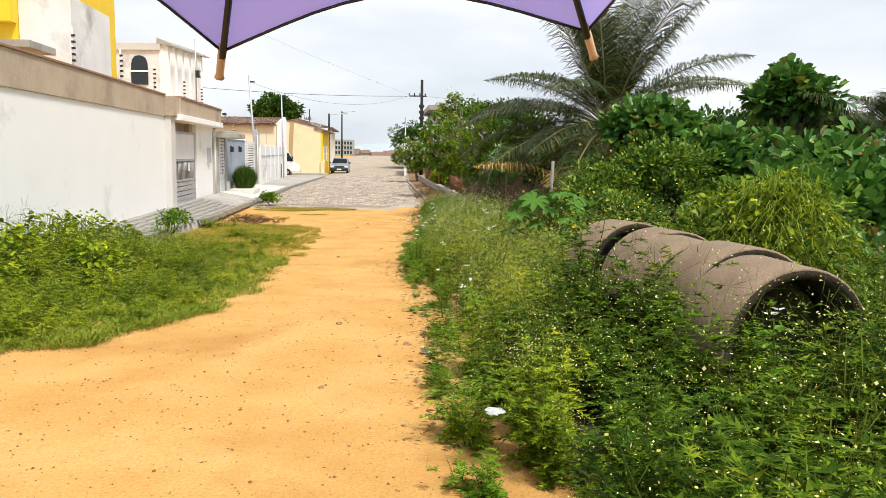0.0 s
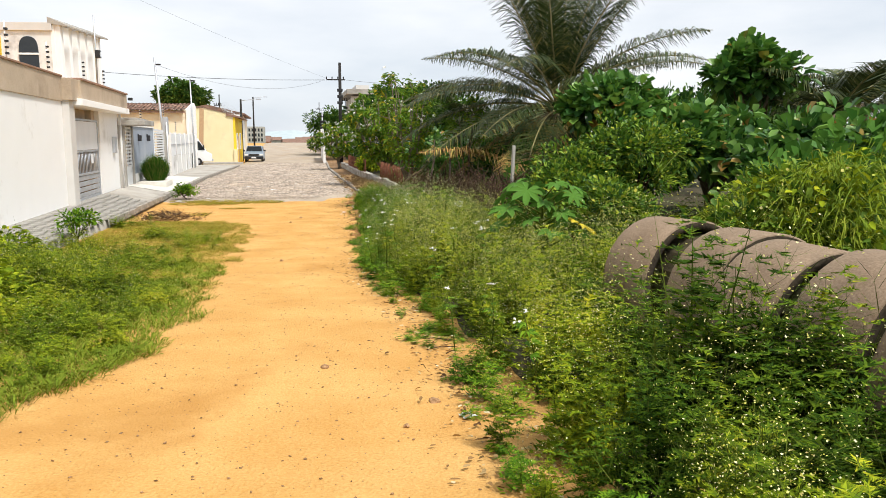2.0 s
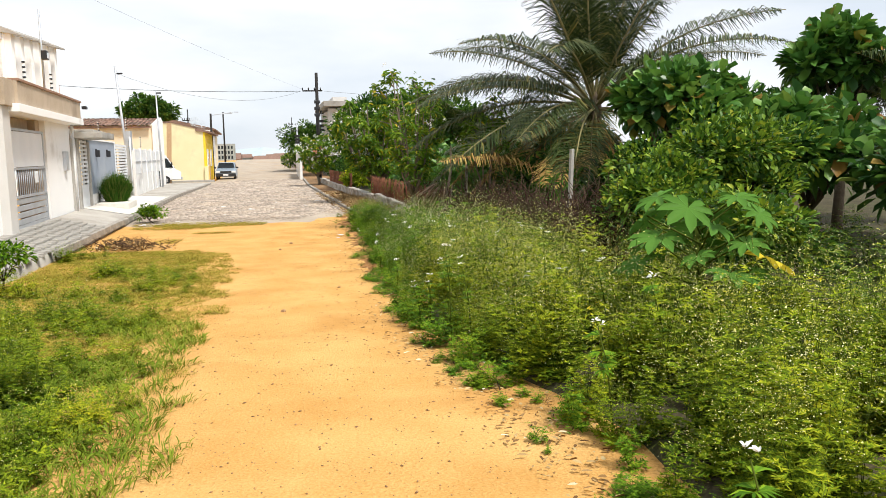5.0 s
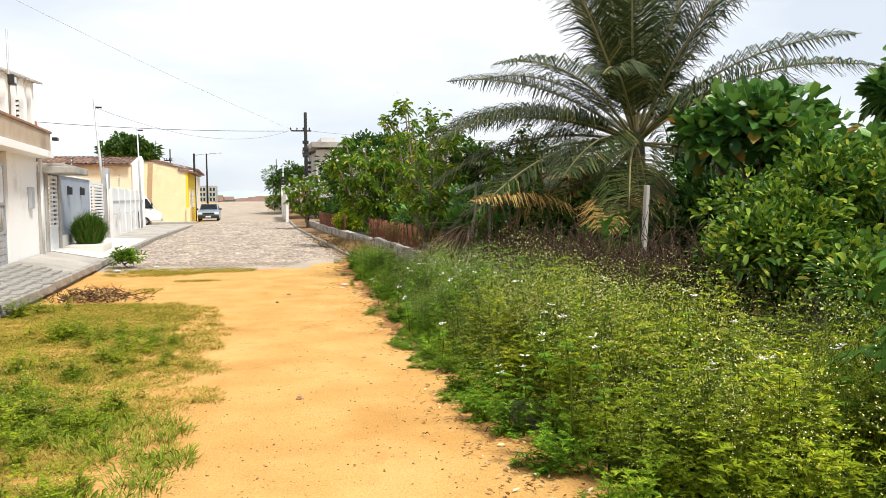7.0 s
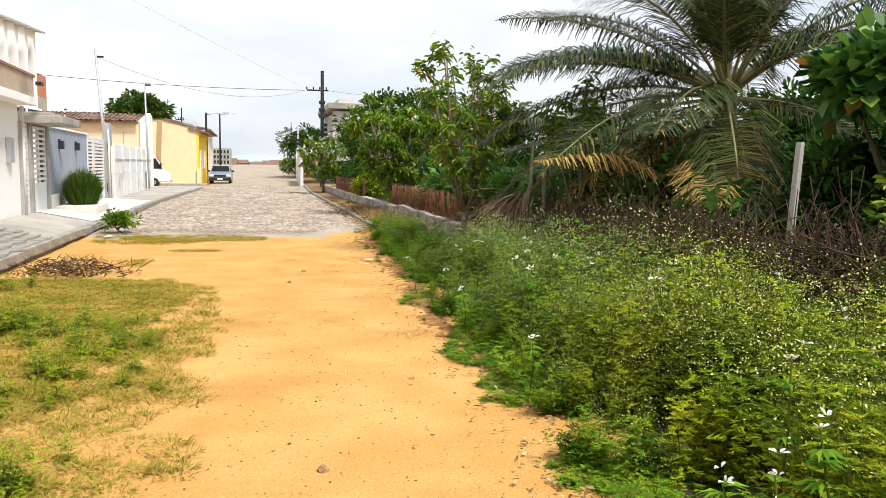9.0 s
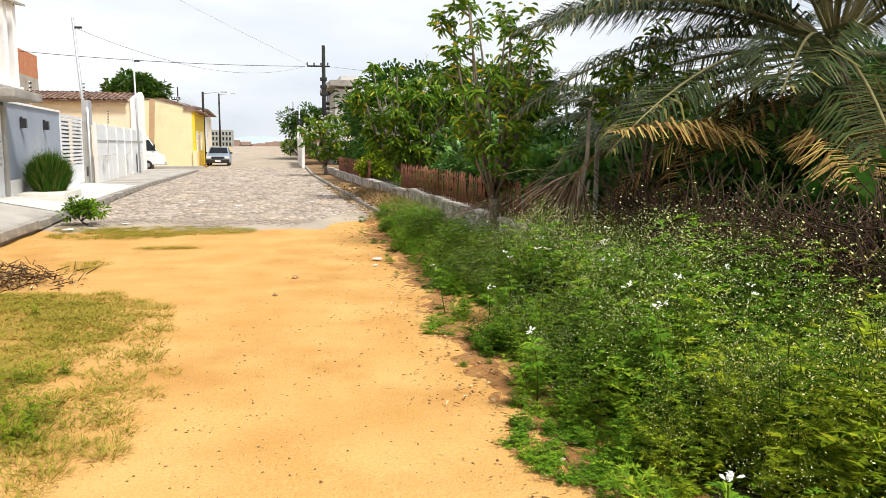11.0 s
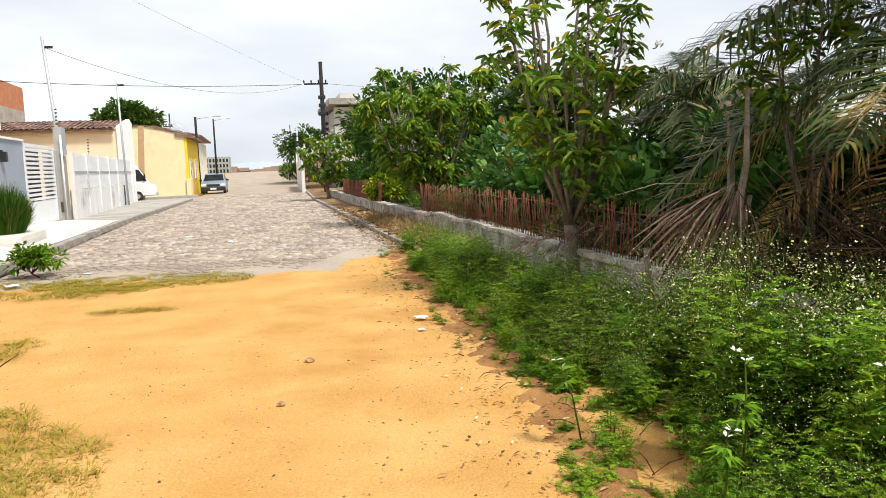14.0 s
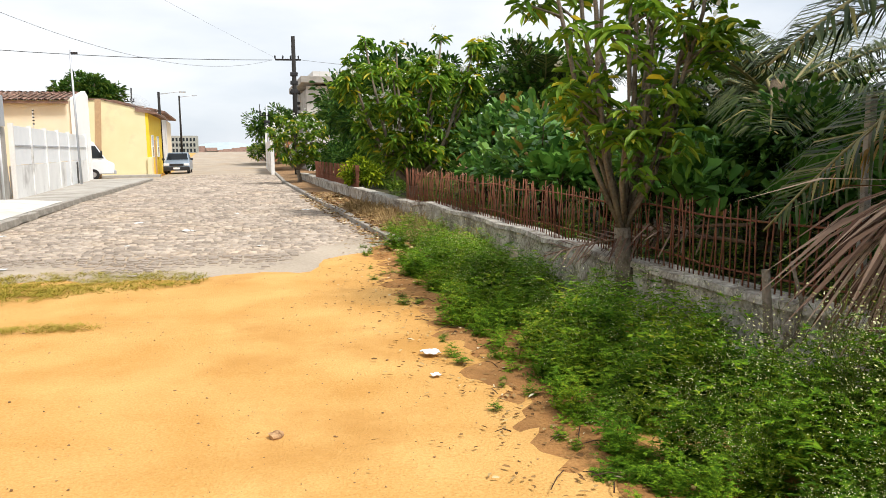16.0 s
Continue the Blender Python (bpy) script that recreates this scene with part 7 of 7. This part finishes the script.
fx = np.array([float(along(EDGE_R, q)) for q in fy]) + rng.normal(0.28, 0.32, n) * np.interp(fy, (2, 12, 18, 29), (0.35, 0.6, 1.0, 1.1))
fzz = np.array([gz(a, b) + dirt_noise(a, b) for a, b in zip(fx, fy)]) + 0.018 + np.interp(fy, (25, 26.5), (0, 0.1))
fa = rng.uniform(0, 6.28, n)
fd = unit(np.stack([np.cos(fa), np.sin(fa), rng.uniform(-0.05, 0.3, n)], 1))
tagged(npmesh("dry_leaves", *broad(np.stack([fx, fy, fzz], 1), fd, rng.uniform(0.015, 0.06, n), rng.uniform(0.008, 0.025, n), 0.1), "deadleaf"), "dry brown leaves scattered on the soil", "leaves", kind="stuff")
n = 2200
vy = rng.uniform(24.5, 40, n)
vx = np.array([float(along(KERB_R, q)) for q in vy]) + rng.uniform(-0.25, 1.0, n)
vd = unit(np.stack([rng.normal(0, 1, n), rng.normal(0, 1, n), rng.uniform(0, 0.4, n)], 1))
tagged(npmesh("fallen_leaves", *broad(np.stack([vx, vy, np.where(vx > np.array([float(along(KERB_R, q)) for q in vy]), 0.135, 0.06)], 1), vd, rng.uniform(0.05, 0.13, n), rng.uniform(0.025, 0.05, n), 0.1), "deadleaf"), "brown fallen leaves drifted along the kerb", "leaves", kind="stuff")
litter(0.78, 20.2, 0.08, "crumpled white plastic caught in the weeds", 0.1)

# large white flowers in the weeds
random.seed(52)
blooms = [(-0.23, 9.5, 0.8), (0.3, 12.4, 0.8), (-0.1, 14.0, 0.75), (0.4, 15.2, 0.8), (-0.62, 16.1, 0.42), (0.1, 16.9, 0.7), (0.9, 13.4, 0.85), (0.5, 10.9, 0.8)]
for _ in range(34):
    y = random.uniform(8.6, 17.5) if random.random() < 0.8 else random.uniform(1.5, 8)
    d = random.uniform(0.1, 1.9)
    blooms.append((float(along(EDGE_R, y)) + d, y, random.uniform(0.8, 1.1) * (0.25 + 0.5 * min(1, d / 0.6))))
for x, y, z in blooms:
    ob = thing("spider_flower", pose(x, y, gz(x, y), random.uniform(-12, 12), random.uniform(-14, 8), 0), "thin stem with a spidery white flower head", "flower", group="white flowers")
    part("stem", tubes([[((0, 0, -0.05), 0.006), ((0.02, 0, z * 0.6), 0.005), ((0, 0, z), 0.003)]], 4), "stem", ob)
    for k in range(2):
        n = 5
        a = rng.uniform(0, 2 * np.pi, n)
        d = unit(np.stack([np.cos(a), np.sin(a), rng.uniform(0.2, 1.0, n)], 1))
        at = np.array([[0, 0, z + 0.02]]) + rng.normal(0, 0.018, (1, 3))
        npmesh("petals", *broad(np.repeat(at, n, 0) + d * 0.006, d, rng.uniform(0.02, 0.036, n), 0.013, 0.2), "petal", ob, "white petals")
    k = 7
    a = np.linspace(0, 6.28, k) + rng.uniform(0, 1)
    lv = np.stack([np.zeros(k), np.zeros(k), z * rng.uniform(0.55, 0.95, k)], 1)
    npmesh("leaf_whorl", *blades(np.repeat(lv, 5, 0), unit(np.stack([np.cos(np.repeat(a, 5) + np.tile(np.linspace(-0.7, 0.7, 5), k)), np.sin(np.repeat(a, 5) + np.tile(np.linspace(-0.7, 0.7, 5), k)), np.full(5 * k, 0.15)], 1)), 0.085, 0.017, 0.25), "weeddark", ob, "fingered leaves")["kind"] = "stuff"

# ---- umbrella over the start of the walk ----
um = thing("umbrella", pose(0.305, -0.921, 2.318, -22, -4, 1.5), "violet cloth umbrella with dark ribs and pale wooden tips", "umbrella")
UR, UN = 0.54, 8
rim = [Vector((UR * math.sin((k + 0.5) * math.pi / 4), UR * math.cos((k + 0.5) * math.pi / 4), 0)) for k in range(UN)]


def rib_point(k, u):
    """Along a rib, from the crown at u 0 to its tip at u 1."""
    p = rim[k % UN] * u
    return Vector((p.x, p.y, 0.19 * (1 - u ** 1.8)))


for k in range(UN):
    bm = bmesh.new()
    grid = []
    for i in range(9):
        u = i / 8
        a, b = rib_point(k, u), rib_point(k + 1, u)
        row_ = []
        for j in range(7):
            w_ = j / 6
            q = a.lerp(b, w_)
            sag = math.sin(math.pi * w_)
            q -= Vector((q.x, q.y, 0)) * 0.09 * sag * u ** 3
            q.z += 0.032 * sag * u ** 2
            row_.append(bm.verts.new(q))
        grid.append(row_)
    for i in range(8):
        for j in range(6):
            f = bm.faces.new((grid[i][j], grid[i][j + 1], grid[i + 1][j + 1], grid[i + 1][j]))
            f.smooth = True
    bmesh.ops.remove_doubles(bm, verts=bm.verts, dist=1e-5)
    part("canopy_panel", bm, "umbrella", um)
    hem = []
    for j in range(13):
        w_ = j / 12
        q = rib_point(k, 1).lerp(rib_point(k + 1, 1), w_)
        sag = math.sin(math.pi * w_)
        hem.append((q - Vector((q.x, q.y, 0)) * 0.09 * sag + Vector((0, 0, 0.032 * sag)), 0.0022))
    part("hem", tubes([hem], 4), "dark", um)
    part("rib", tubes([[(rib_point(k, i / 8) - Vector((0, 0, 0.008)), 0.004) for i in range(9)]], 5), "dark", um)
    d = (rib_point(k, 1) - rib_point(k, 0.9)).normalized()
    part("tip", tubes([[(rib_point(k, 1) - d * 0.01, 0.005), (rib_point(k, 1) + d * 0.03, 0.0045), (rib_point(k, 1) + d * 0.035, 0.006)]], 6), "wood", um)
part("shaft", tubes([[((0, 0, 0.24), 0.006), ((0, 0, -0.12), 0.006)]], 8), "metalg", um)
part("grip", tubes([[((0, 0, -0.12), 0.014), ((0, 0, -0.2), 0.016), ((0, 0, -0.22), 0.01)]], 10), "dark", um)

# what stands on the rising far street
for ob in list(bpy.data.objects):
    if ob.parent is None and ob.type in ("MESH", "EMPTY") and 74 < ob.location.y < 190:
        ob.location.z += float(climb(ob.location.y))

# ---- set stones and flagstones ----
random.seed(23)
cob = [boxbm((-0.5, -0.5, -0.5, 0.5, 0.5, 0.5)) for _ in range(4)]
meshes = []
for k, bm in enumerate(cob):
    for q in bm.verts:
        s = 0.84 if q.co.z > 0 else 1.0
        q.co.x = q.co.x * s + random.uniform(-0.07, 0.07)
        q.co.y = q.co.y * s + random.uniform(-0.07, 0.07)
    me = bpy.data.meshes.new("cobble")
    bm.to_mesh(me)
    bm.free()
    me.materials.append(M["cobble"])
    meshes.append(me)
base = [np.array([q.co for q in me.vertices]) for me in meshes]
quad = np.array([p.vertices for p in meshes[0].polygons])
cv, cf, made = [], [], 0
y = 24.7
while y < 62:
    dy = random.uniform(0.10, 0.14) * (1 if y < 40 else 1.6)
    x0 = (float(along(KERB_L, y)) if y < 56 else -10.3) + 0.08
    x1 = float(along(KERB_R, y)) - 0.02
    x = x0 + random.uniform(0, 0.1)
    while x < x1:
        dx = random.uniform(0.11, 0.19) * (1 if y < 40 else 1.6)
        cover = y - 25.2 - 1.1 * noise.noise(Vector((x * 0.8, 0, 2))) - 2.2 * max(0, x + 2.7)
        if cover > 0 and random.random() < 0.97:
            z = float(road_top(x, y)) + 0.012 * random.uniform(-0.5, 1) + min(0, -0.02 + cover * 0.03)
            sc = (dx - 0.02, dy - 0.02, 0.07)
            k = random.randrange(4)
            if y < 26.6 and made < 300:
                ob = new("cobble", meshes[k])
                ob.parent = road
                ob.matrix_basis = pose(x + dx / 2, y + random.uniform(-0.02, 0.02), z - 0.020, random.uniform(-3, 3), random.uniform(-3, 3), random.uniform(-6, 6)) @ Matrix.Diagonal((*sc, 1))
                made += 1
            else:
                cf.append(quad + 8 * len(cv))
                cv.append(base[k] * sc + [x + dx / 2, y + random.uniform(-0.02, 0.02), z - 0.020])
        x += dx
    y += dy
tagged(npmesh("cobbles", np.concatenate(cv), np.concatenate(cf), "cobble", road), kind="stuff")
fl_me = []
for k in range(5):
    bm = boxbm((-0.5, -0.5, -0.5, 0.5, 0.5, 0.5))
    for q in bm.verts:
        q.co.x += random.uniform(-0.16, 0.12)
        q.co.y += random.uniform(-0.16, 0.12)
    for q, r in zip(bm.verts[:4], bm.verts[4:8]):
        r.co.x, r.co.y = q.co.x * 0.97, q.co.y * 0.97
    me = bpy.data.meshes.new("flagstone")
    bm.to_mesh(me)
    bm.free()
    me.materials.append(M["flag"])
    fl_me.append(me)
y = 10.0
while y < 22.5:
    for k in range(6):
        u = (k + 0.5) / 6.2
        x, yy, z = pave_at(u, y)
        ob = new("flagstone", random.choice(fl_me))
        ob.parent = pavement
        ob.matrix_basis = pose(x, y, z + 0.006, 0, 0, random.uniform(-20, 20)) @ Matrix.Diagonal((0.27, 0.36, 0.03, 1))
    y += 0.42
